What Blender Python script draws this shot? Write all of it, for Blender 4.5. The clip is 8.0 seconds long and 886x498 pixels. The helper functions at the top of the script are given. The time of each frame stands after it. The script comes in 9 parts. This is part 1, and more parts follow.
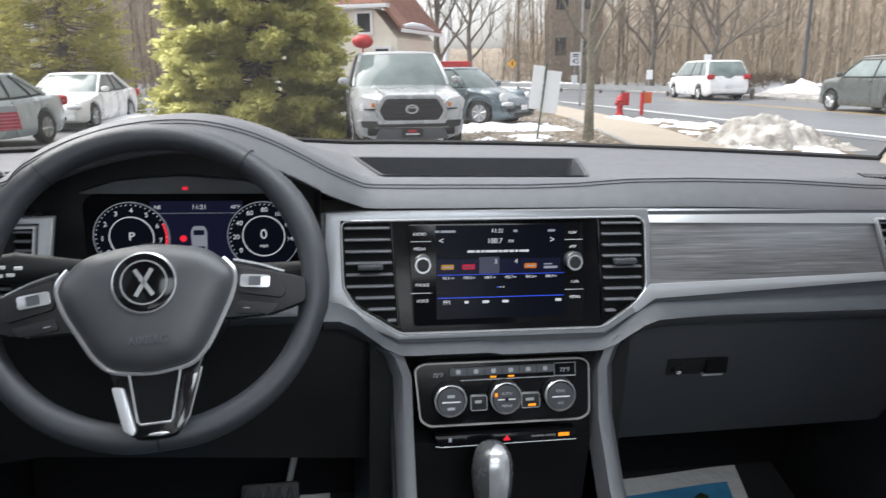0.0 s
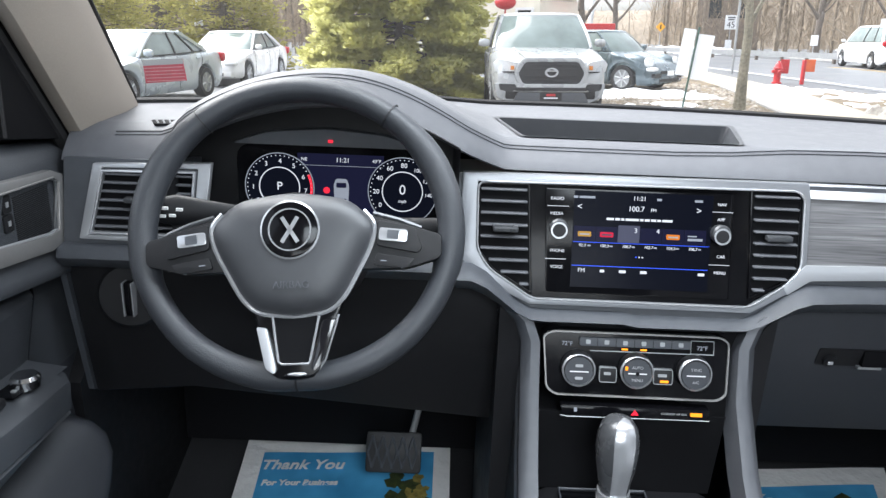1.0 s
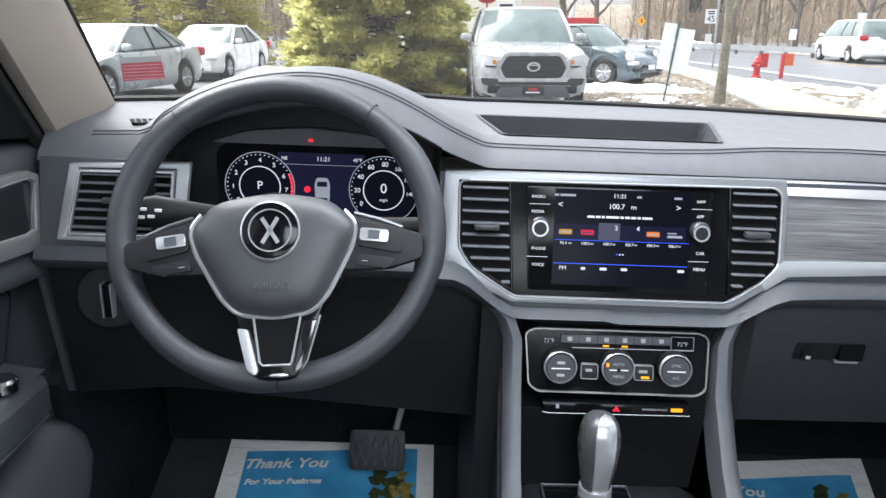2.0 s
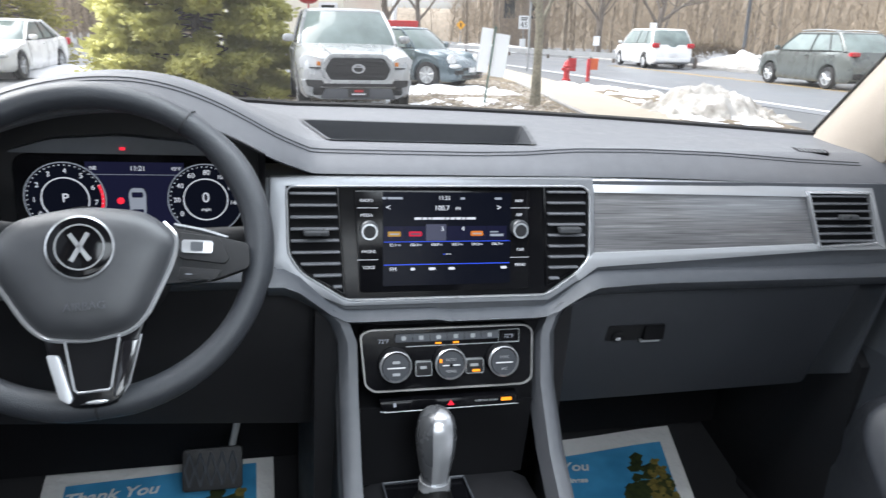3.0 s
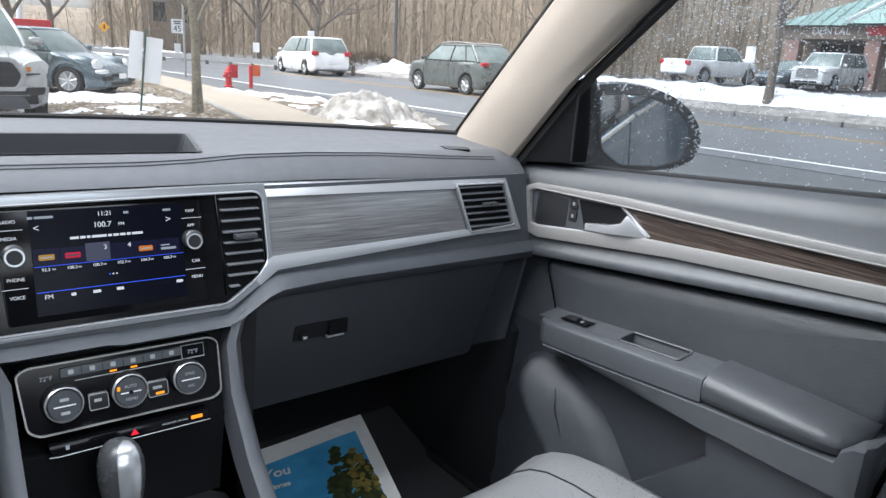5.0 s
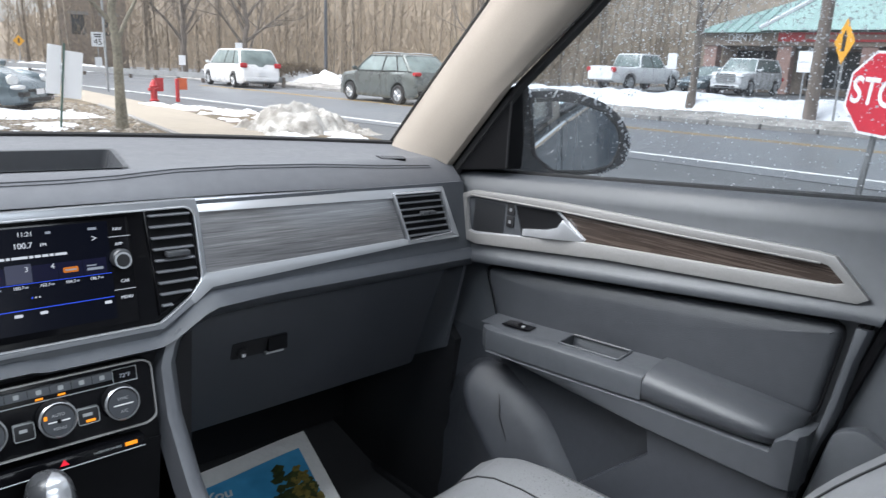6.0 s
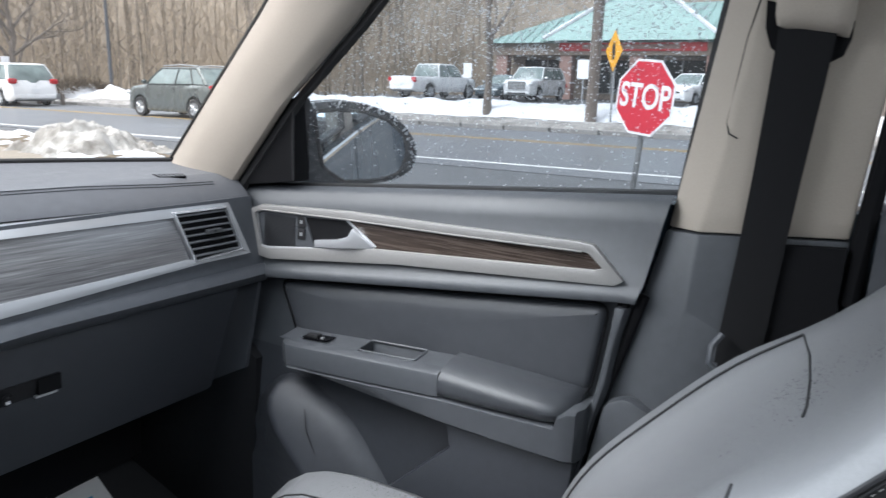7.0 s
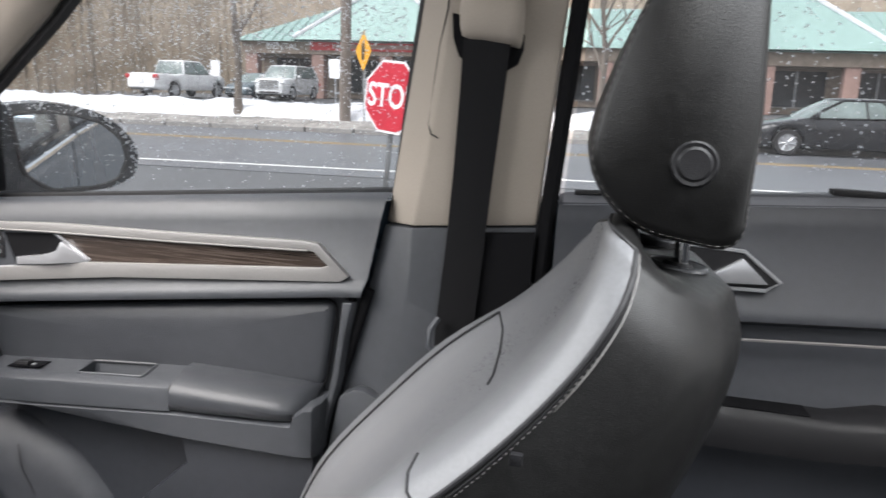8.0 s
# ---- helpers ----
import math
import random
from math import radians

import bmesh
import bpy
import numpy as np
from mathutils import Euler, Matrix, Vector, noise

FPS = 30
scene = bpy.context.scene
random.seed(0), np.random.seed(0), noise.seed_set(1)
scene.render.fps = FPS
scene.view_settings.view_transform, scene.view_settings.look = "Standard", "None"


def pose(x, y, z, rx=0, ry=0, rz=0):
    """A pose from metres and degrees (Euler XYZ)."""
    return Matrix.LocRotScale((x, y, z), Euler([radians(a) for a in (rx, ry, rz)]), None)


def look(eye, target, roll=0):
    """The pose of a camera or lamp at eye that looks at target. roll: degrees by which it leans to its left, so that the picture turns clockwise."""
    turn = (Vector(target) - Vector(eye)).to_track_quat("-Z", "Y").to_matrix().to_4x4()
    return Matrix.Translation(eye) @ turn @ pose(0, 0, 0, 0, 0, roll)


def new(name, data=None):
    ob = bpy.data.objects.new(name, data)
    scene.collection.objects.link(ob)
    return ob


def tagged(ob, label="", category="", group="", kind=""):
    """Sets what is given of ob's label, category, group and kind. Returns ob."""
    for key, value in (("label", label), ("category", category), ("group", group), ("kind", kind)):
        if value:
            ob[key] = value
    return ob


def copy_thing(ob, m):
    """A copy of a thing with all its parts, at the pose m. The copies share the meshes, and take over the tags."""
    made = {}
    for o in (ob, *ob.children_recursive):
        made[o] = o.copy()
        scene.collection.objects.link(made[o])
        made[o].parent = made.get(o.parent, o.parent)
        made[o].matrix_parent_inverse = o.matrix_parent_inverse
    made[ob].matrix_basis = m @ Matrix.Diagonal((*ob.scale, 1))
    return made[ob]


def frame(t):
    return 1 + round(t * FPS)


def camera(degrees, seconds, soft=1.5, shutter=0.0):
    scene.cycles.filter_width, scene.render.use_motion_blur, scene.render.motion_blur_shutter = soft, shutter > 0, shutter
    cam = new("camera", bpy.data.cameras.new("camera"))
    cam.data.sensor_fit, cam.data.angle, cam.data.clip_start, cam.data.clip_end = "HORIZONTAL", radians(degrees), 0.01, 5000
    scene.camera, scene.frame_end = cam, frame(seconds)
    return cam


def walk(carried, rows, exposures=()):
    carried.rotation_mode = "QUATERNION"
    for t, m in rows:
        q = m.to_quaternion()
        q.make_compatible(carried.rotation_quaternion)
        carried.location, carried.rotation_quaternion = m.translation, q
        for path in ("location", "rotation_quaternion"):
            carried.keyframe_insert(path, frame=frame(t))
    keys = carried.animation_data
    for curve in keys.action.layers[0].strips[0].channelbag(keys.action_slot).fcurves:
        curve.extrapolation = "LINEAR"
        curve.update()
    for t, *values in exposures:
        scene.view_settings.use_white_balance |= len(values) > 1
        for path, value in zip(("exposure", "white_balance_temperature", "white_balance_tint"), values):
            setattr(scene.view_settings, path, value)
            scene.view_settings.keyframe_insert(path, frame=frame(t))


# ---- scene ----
cam = camera(63.24, 8.0, soft=1.4, shutter=0.25)
# seconds, eye, target, roll
PATH = [
    (0, (-0.1951, -0.9357, 1.4021), (0.1381, 0.9766, 0.9205), -0.51),
    (0.5, (-0.2007, -0.9282, 1.3990), (-0.0999, 0.9909, 0.8449), 0.24),
    (1, (-0.2022, -0.9259, 1.3962), (-0.2264, 0.9893, 0.8207), 0.18),
    (1.2, (-0.2036, -0.9243, 1.3958), (-0.2454, 0.9896, 0.8167), 0.17),
    (2.3, (-0.1992, -0.9254, 1.4032), (-0.0837, 0.9816, 0.8115), 0.48),
    (2.5, (-0.2002, -0.9268, 1.4037), (0.0077, 0.9731, 0.8144), 0.81),
    (3, (-0.1967, -0.9328, 1.4072), (0.2802, 0.9208, 0.8271), 1.48),
    (3.5, (-0.1976, -0.9379, 1.4052), (0.5809, 0.8175, 0.8462), 2.17),
    (4, (-0.1972, -0.9428, 1.4054), (0.8244, 0.6881, 0.8608), 2.73),
    (4.5, (-0.1996, -0.9455, 1.4040), (0.9765, 0.5829, 0.8738), 3.05),
    (4.7, (-0.2008, -0.9505, 1.4070), (1.0132, 0.5475, 0.8759), 3.04),
    (6, (-0.1994, -0.9452, 1.4052), (1.1813, 0.4135, 0.9076), 2.21),
    (6.5, (-0.1855, -0.9621, 1.4056), (1.3545, 0.2223, 0.9308), 1.70),
    (7, (-0.1800, -0.9828, 1.4069), (1.5129, -0.0198, 0.9521), 1.29),
    (7.5, (-0.1733, -1.0178, 1.4095), (1.6461, -0.3147, 0.9675), 1.31),
    (8, (-0.1810, -1.0430, 1.4135), (1.7367, -0.6838, 0.9737), 1.84),
]
# seconds, stops, kelvin, tint: the film's camera darkens a little as the side window fills its view
EXPO = [(0, 1.34, 6500, 11), (0.5, 1.66, 6400, 10), (1.0, 1.95, 6300, 10), (2.5, 1.85, 6300, 10), (4.5, 1.5, 6200, 10), (6.0, 1.38, 6200, 10), (7.6, 1.38, 6200, 11), (8.0, 1.50, 6800, 14)]
walk(cam, [(t, look(eye, target, roll)) for t, eye, target, roll in PATH], EXPO)

# the car leans a little against the ground: its own axes are x to the right, y ahead, z up
CAR = Matrix(((0.99939, 0.00044, 0.03497, 0), (0.00044, 0.99969, -0.02498, 0), (-0.03497, 0.02498, 0.99908, 0), (0, 0, 0, 1)))

# ---- light: an overcast winter noon ----
world = bpy.data.worlds.new("overcast_sky")
scene.world = world
world.use_nodes = True
wn = world.node_tree.nodes
wn.clear()
sky = wn.new("ShaderNodeTexSky")
sky.sky_type, sky.sun_disc, sky.sun_elevation, sky.sun_rotation = "NISHITA", False, radians(54), radians(-54)
sky.air_density, sky.dust_density = 1.0, 4.0
pale = wn.new("ShaderNodeHueSaturation")
pale.inputs["Saturation"].default_value = 0.18
bg = wn.new("ShaderNodeBackground")
bg.inputs["Strength"].default_value = 0.15
wout = wn.new("ShaderNodeOutputWorld")
for a, b in ((sky.outputs[0], pale.inputs["Color"]), (pale.outputs[0], bg.inputs["Color"]), (bg.outputs[0], wout.inputs["Surface"])):
    world.node_tree.links.new(a, b)
sun = new("sun", bpy.data.lights.new("sun", "SUN"))
sun.data.energy, sun.data.angle, sun.data.color = 1.1, radians(60), (1.0, 0.98, 0.95)
sun.matrix_world = look((0, 0, 30), (-30 * math.sin(radians(-54)), -30 * math.cos(radians(-54)), 30 - 30 * math.tan(radians(54))))
scene.view_settings.exposure = 1.3

# fill lamps added in the tailgate, roof and upper windscreen openings to brighten the cabin
def fill_lamp(name, at, target, width, height, power, spread=180):
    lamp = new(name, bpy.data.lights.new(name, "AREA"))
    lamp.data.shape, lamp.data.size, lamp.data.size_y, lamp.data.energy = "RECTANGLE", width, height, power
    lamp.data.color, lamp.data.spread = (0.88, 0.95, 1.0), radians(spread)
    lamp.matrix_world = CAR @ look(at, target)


fill_lamp("tailgate_fill", (0, -2.38, 1.40), (0, 0, 1.15), 1.36, 0.26, 1.8)
fill_lamp("roof_fill", (0, -1.38, 1.80), (0, -0.94, 0.81), 0.62, 0.62, 3.4, 120)
fill_lamp("windscreen_fill", (0, -0.25, 1.68), (0, -0.75, 1.10), 0.84, 0.24, 3.0)

# ---- materials ----
def mat(name, col, rough=0.5, metal=0.0, var=0.12, scale=40.0, bump=0.0, bscale=400.0, coat=0.0, spec=0.5, stretch=(1, 1, 1), col2=None, rvar=0.08, big=3.0):
    """A surface with two scales of colour change, changing roughness and fine relief."""
    m = bpy.data.materials.new(name)
    m.use_nodes = True
    nt = m.node_tree
    b = nt.nodes["Principled BSDF"]
    b.inputs["Metallic"].default_value = metal
    b.inputs["Coat Weight"].default_value = coat
    b.inputs["Coat Roughness"].default_value = 0.06 if coat < 0.8 else 0.22
    b.inputs["Specular IOR Level"].default_value = spec
    if coat >= 0.8:
        b.inputs["Coat IOR"].default_value = 1.95
    tc = nt.nodes.new("ShaderNodeTexCoord")
    mp = nt.nodes.new("ShaderNodeMapping")
    mp.inputs["Scale"].default_value = stretch
    nt.links.new(tc.outputs["Object"], mp.inputs["Vector"])
    fine, wide = nt.nodes.new("ShaderNodeTexNoise"), nt.nodes.new("ShaderNodeTexNoise")
    for n, s in ((fine, scale), (wide, big)):
        n.inputs["Scale"].default_value = s
        n.inputs["Detail"].default_value = 4
        nt.links.new(mp.outputs[0], n.inputs["Vector"])
    mul = nt.nodes.new("ShaderNodeMath")
    mul.operation = "ADD"
    nt.links.new(fine.outputs[0], mul.inputs[0])
    nt.links.new(wide.outputs[0], mul.inputs[1])
    ramp = nt.nodes.new("ShaderNodeMapRange")
    ramp.inputs["From Min"].default_value, ramp.inputs["From Max"].default_value = 0.7, 1.3
    nt.links.new(mul.outputs[0], ramp.inputs["Value"])
    mix = nt.nodes.new("ShaderNodeMix")
    mix.data_type = "RGBA"
    lo = [c * (1 - var) for c in col]
    hi = col2 or [min(1, c * (1 + var)) for c in col]
    mix.inputs["A"].default_value = (*lo, 1)
    mix.inputs["B"].default_value = (*hi, 1)
    nt.links.new(ramp.outputs[0], mix.inputs["Factor"])
    nt.links.new(mix.outputs["Result"], b.inputs["Base Color"])
    rr = nt.nodes.new("ShaderNodeMapRange")
    rr.inputs["To Min"].default_value, rr.inputs["To Max"].default_value = max(0.02, rough - rvar), min(1, rough + rvar)
    nt.links.new(ramp.outputs[0], rr.inputs["Value"])
    nt.links.new(rr.outputs[0], b.inputs["Roughness"])
    if bump:
        bn = nt.nodes.new("ShaderNodeTexNoise")
        bn.inputs["Scale"].default_value = bscale
        bn.inputs["Detail"].default_value = 3
        nt.links.new(mp.outputs[0], bn.inputs["Vector"])
        bp = nt.nodes.new("ShaderNodeBump")
        bp.inputs["Strength"].default_value = bump
        bp.inputs["Distance"].default_value = 0.002 if bscale > 60 else 0.03
        nt.links.new(bn.outputs[0], bp.inputs["Height"])
        nt.links.new(bp.outputs[0], b.inputs["Normal"])
    return m


def leafy(m, share, col):
    """Lets part of the light through a thin surface."""
    nt = m.node_tree
    out, b = nt.nodes["Material Output"], nt.nodes["Principled BSDF"]
    tr, mx = nt.nodes.new("ShaderNodeBsdfTranslucent"), nt.nodes.new("ShaderNodeMixShader")
    tr.inputs["Color"].default_value = (*col, 1)
    mx.inputs[0].default_value = share
    nt.links.new(b.outputs[0], mx.inputs[1])
    nt.links.new(tr.outputs[0], mx.inputs[2])
    nt.links.new(mx.outputs[0], out.inputs["Surface"])
    return m


def glow(name, col, power):
    m = bpy.data.materials.new(name)
    m.use_nodes = True
    b = m.node_tree.nodes["Principled BSDF"]
    b.inputs["Base Color"].default_value = (*[c * 0.2 for c in col], 1)
    b.inputs["Emission Color"].default_value = (*col, 1)
    b.inputs["Emission Strength"].default_value = power
    b.inputs["Roughness"].default_value = 0.2
    b.inputs["Specular IOR Level"].default_value = 0.08
    return m


def pane(name, gloss=0.06, tint=(1, 1, 1), rough=0.0, film=0.0):
    """Thin clear sheet: mostly see-through with a faint reflection; film mixes in a wet, whitish haze."""
    m = bpy.data.materials.new(name)
    m.use_nodes = True
    nt = m.node_tree
    nt.nodes.clear()
    t, g = nt.nodes.new("ShaderNodeBsdfTransparent"), nt.nodes.new("ShaderNodeBsdfGlossy")
    t.inputs["Color"].default_value = (*tint, 1)
    g.inputs["Roughness"].default_value = rough
    mix, o = nt.nodes.new("ShaderNodeMixShader"), nt.nodes.new("ShaderNodeOutputMaterial")
    mix.inputs[0].default_value = gloss
    nt.links.new(t.outputs[0], mix.inputs[1])
    nt.links.new(g.outputs[0], mix.inputs[2])
    nt.links.new(mix.outputs[0], o.inputs["Surface"])
    if film:
        # whitish haze painted over the view through the pane
        haze, over = nt.nodes.new("ShaderNodeBsdfTranslucent"), nt.nodes.new("ShaderNodeMixShader")
        over.inputs[0].default_value = film
        nt.links.new(mix.outputs[0], over.inputs[1])
        nt.links.new(haze.outputs[0], over.inputs[2])
        nt.links.new(over.outputs[0], o.inputs["Surface"])
    return m


M_PAD = mat("soft_touch_dash_grey", (0.120, 0.124, 0.136), 0.5, var=0.1, scale=60, bump=0.25, bscale=900)
M_BAR = mat("grey_console_moulding", (0.082, 0.086, 0.096), 0.45, var=0.1, scale=60, bump=0.25, bscale=900)
M_PADD = mat("charcoal_moulded_plastic", (0.062, 0.067, 0.077), 0.42, var=0.12, scale=80, bump=0.3, bscale=1100)
M_DOOR = mat("charcoal_door_plastic", (0.054, 0.058, 0.065), 0.36, var=0.1, scale=70, bump=0.3, bscale=1000)
M_VINYL = mat("charcoal_door_vinyl", (0.040, 0.043, 0.049), 0.36, var=0.1, scale=50, bump=0.35, bscale=700)
M_BLACK = mat("black_plastic", (0.012, 0.012, 0.0135), 0.5, spec=0.32, var=0.15, scale=60, bump=0.2, bscale=900)
# near-black that paints the shade of recesses and gaps; also black trim
M_DEEP = mat("recess_shade_and_black_trim", (0.006, 0.006, 0.007), 0.8, spec=0.12)
M_GLOSS = mat("piano_black", (0.004, 0.004, 0.005), 0.12, var=0.1, spec=0.20, rvar=0.03)
M_PIANO = mat("polished_black_spoke", (0.006, 0.006, 0.008), 0.08, var=0.1, coat=0.7, rvar=0.03)
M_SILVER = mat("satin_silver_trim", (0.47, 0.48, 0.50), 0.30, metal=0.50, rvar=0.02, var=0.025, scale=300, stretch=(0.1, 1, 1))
# darker copy of the satin silver, with the centre frame's shade in its colour
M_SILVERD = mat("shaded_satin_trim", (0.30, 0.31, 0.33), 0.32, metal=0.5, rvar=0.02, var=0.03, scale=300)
M_BRIGHT = mat("bright_satin_trim", (0.55, 0.56, 0.58), 0.22, metal=0.65, var=0.04, rvar=0.04)
M_GRIP = mat("grey_metallic_grip", (0.085, 0.088, 0.094), 0.3, metal=0.3, var=0.06)
M_LOWER = mat("dark_lower_dash_plastic", (0.035, 0.038, 0.045), 0.40, var=0.12, scale=80, bump=0.3, bscale=1000)
M_SILVERW = mat("warm_satin_trim", (0.30, 0.293, 0.287), 0.38, metal=0.45, var=0.06, scale=300)
M_CHROME = mat("bright_chrome", (0.75, 0.76, 0.78), 0.12, metal=1.0, var=0.03, rvar=0.03)
# window glare is lightened into the brown trim's base colour
M_WOOD = mat("glare_greyed_striped_trim", (0.105, 0.103, 0.107), 0.22, var=0.25, scale=24, stretch=(0.6, 1, 26), col2=(0.225, 0.222, 0.230), coat=0.9, big=9)
M_WOOD.node_tree.nodes["Principled BSDF"].inputs["Coat IOR"].default_value = 1.9
M_WOODD = mat("brown_striped_door_trim", (0.026, 0.020, 0.017), 0.26, var=0.25, scale=24, stretch=(1, 0.6, 26), col2=(0.078, 0.058, 0.048), coat=0.3, big=9)
M_BEIGE = mat("beige_woven_pillar_cloth", (0.355, 0.313, 0.268), 0.8, var=0.07, scale=500, bump=0.3, bscale=1500)
M_LEATHER = mat("black_leather", (0.008, 0.008, 0.008), 0.42, var=0.12, scale=120, bump=0.22, bscale=1300, spec=0.36)
M_LEATHERF = mat("grey_perforated_leather", (0.172, 0.175, 0.183), 0.34, spec=0.5, var=0.08, scale=300, bump=0.15, bscale=1300)
M_RIM = mat("dark_wheel_leather", (0.033, 0.036, 0.042), 0.40, var=0.1, scale=200, bump=0.3, bscale=800)
M_HUB = mat("dark_airbag_vinyl", (0.044, 0.046, 0.051), 0.42, var=0.06, scale=120, bump=0.10, bscale=1400)
M_CARPET = mat("black_carpet", (0.016, 0.016, 0.018), 0.95, var=0.4, scale=300, bump=0.8, bscale=600)
M_PAPER = mat("white_paper", (0.80, 0.785, 0.775), 0.75, var=0.04, scale=60, bump=0.3, bscale=30)
M_SKYBLUE = mat("printed_blue", (0.045, 0.28, 0.55), 0.55, var=0.25, scale=12, col2=(0.09, 0.40, 0.70))
M_LEAFPRINT = mat("printed_foliage_green", (0.015, 0.03, 0.018), 0.55, var=0.6, scale=90, col2=(0.08, 0.10, 0.03))
M_OCHRE = mat("printed_foliage_ochre", (0.16, 0.12, 0.03), 0.55, var=0.5, scale=90, col2=(0.34, 0.27, 0.07))
M_BELT = mat("black_webbing", (0.010, 0.010, 0.011), 0.9, spec=0.2, var=0.2, scale=600, bump=0.5, bscale=1500)
M_SEAL = mat("black_rubber", (0.010, 0.010, 0.011), 0.6)
M_STITCH = mat("pale_thread", (0.26, 0.255, 0.25), 0.7)
M_STITCHD = mat("dark_thread", (0.016, 0.016, 0.018), 0.6)
M_WHITE = mat("white_marking", (0.75, 0.75, 0.75), 0.5)
M_ICON = glow("backlit_white", (0.85, 0.88, 0.95), 0.21)
M_ICOND = glow("dim_backlit_white", (0.6, 0.65, 0.75), 0.10)
M_AMBER = glow("backlit_amber", (1.0, 0.32, 0.02), 0.45)
M_REDLIT = glow("backlit_red", (1.0, 0.03, 0.06), 0.30)
M_BLUELIT = glow("display_blue_line", (0.05, 0.12, 0.9), 0.30)
M_NAVY = glow("display_navy", (0.012, 0.013, 0.036), 0.22)
M_SCREEN = glow("display_black", (0.004, 0.005, 0.010), 0.3)
M_TILE = glow("display_tile_grey", (0.08, 0.085, 0.13), 0.22)
M_TILEO = glow("display_tile_orange", (0.75, 0.22, 0.03), 0.22)
M_TILER = glow("display_tile_red", (0.65, 0.02, 0.06), 0.22)
M_TILEY = glow("display_tile_yellow", (0.55, 0.3, 0.05), 0.2)
M_GLASS = pane("clear_window_glass", 0.035, (0.97, 0.985, 0.98), film=0.012)
M_GLASSW = pane("wet_window_glass", 0.035, (0.78, 0.81, 0.83), film=0.035)
M_MIRROR = mat("mirror_glass", (0.90, 0.94, 0.96), 0.015, metal=1.0, var=0.01, rvar=0.005)
# white body stands for the sky light refracted in clear drops
M_DROP = leafy(mat("water_drop", (0.86, 0.88, 0.90), 0.08, var=0.1, scale=900, rvar=0.04), 0.8, (0.97, 0.98, 1.0))
M_STKRP = mat("pale_red_print", (0.55, 0.22, 0.24), 0.5, var=0.2, scale=120)
M_STKR = mat("red_sticker", (0.42, 0.03, 0.06), 0.5, var=0.25, scale=120)

M_ASPHALT = mat("grey_wet_asphalt", (0.125, 0.131, 0.143), 0.42, var=0.22, scale=9, bump=0.4, bscale=120, big=0.35)
M_LOT = mat("worn_lot_asphalt", (0.10, 0.104, 0.11), 0.7, var=0.25, scale=7, bump=0.4, bscale=110, big=0.25)
M_STONES = mat("tan_bed_stones", (0.22, 0.18, 0.13), 0.9, var=0.5, scale=3, col2=(0.42, 0.38, 0.33), big=8)
M_CONCRETE = mat("tan_concrete_walk", (0.33, 0.285, 0.23), 0.85, var=0.12, scale=6, bump=0.3, bscale=90, big=0.6)
M_KERB = mat("grey_kerb_stone", (0.26, 0.25, 0.24), 0.85, var=0.2, scale=12, bump=0.4, bscale=60)
M_SNOW = mat("old_snow", (0.66, 0.67, 0.70), 0.75, var=0.08, scale=4, bump=0.6, bscale=14, big=0.8)
M_SNOWD = mat("dirty_snow", (0.30, 0.27, 0.23), 0.85, var=0.35, scale=5, bump=0.9, bscale=16, col2=(0.58, 0.56, 0.53), big=1.2)
M_SLUSH = mat("grey_road_slush", (0.20, 0.185, 0.165), 0.8, var=0.35, scale=6, bump=0.8, bscale=18, col2=(0.42, 0.40, 0.38), big=1.5)
M_MULCH = mat("leaf_litter", (0.10, 0.075, 0.05), 0.95, var=0.5, scale=25, bump=0.8, bscale=40, col2=(0.23, 0.18, 0.12), big=1.5)
M_BRUSH = mat("brown_brush", (0.09, 0.065, 0.04), 0.95, var=0.4, scale=3)
M_PERF = mat("perforated_galvanised_post", (0.16, 0.165, 0.17), 0.6, metal=0.3, var=0.6, scale=60)
M_LINE = mat("white_road_paint", (0.68, 0.68, 0.66), 0.7, var=0.15, scale=8)
M_YLINE = mat("worn_yellow_road_paint", (0.34, 0.22, 0.06), 0.75, var=0.3, scale=6)
M_BARK = mat("grey_bark", (0.16, 0.135, 0.115), 0.9, var=0.35, scale=14, bump=0.8, bscale=50, stretch=(1, 1, 0.3))
M_BARKG = mat("lichen_grey_bark", (0.22, 0.20, 0.15), 0.9, var=0.4, scale=22, bump=0.8, bscale=50)
M_WOODS = mat("winter_woods_bark", (0.17, 0.136, 0.105), 0.95, var=0.3, scale=3, col2=(0.33, 0.275, 0.215), big=0.3)
M_TWIG = mat("winter_twigs", (0.33, 0.262, 0.19), 0.95, var=0.25, scale=2, big=0.2)
M_NEEDLE = mat("yellow_green_conifer_needles", (0.37, 0.365, 0.10), 0.75, var=0.35, scale=9, col2=(0.56, 0.54, 0.18), big=1.6)
M_NEEDLED = leafy(mat("dark_conifer_needles", (0.21, 0.21, 0.06), 0.8, var=0.5, scale=6, col2=(0.42, 0.37, 0.13), big=0.9), 0.5, (0.48, 0.45, 0.14))
M_FARWOODS = mat("hazy_far_woods", (0.23, 0.187, 0.145), 0.95, var=0.2, scale=1.4, stretch=(1, 1, 0.35), col2=(0.35, 0.295, 0.235), big=0.2)
leafy(M_NEEDLE, 0.55, (0.78, 0.76, 0.34))
M_TEAL = mat("teal_standing_seam_metal", (0.25, 0.37, 0.345), 0.5, metal=0.05, var=0.12, scale=3, big=0.4)
M_STUCCO = mat("tan_stone_wall", (0.27, 0.22, 0.18), 0.9, var=0.25, scale=5, bump=0.5, bscale=30)
M_PINK = mat("pinkish_brick_column", (0.34, 0.22, 0.19), 0.9, var=0.2, scale=8, bump=0.4, bscale=40)
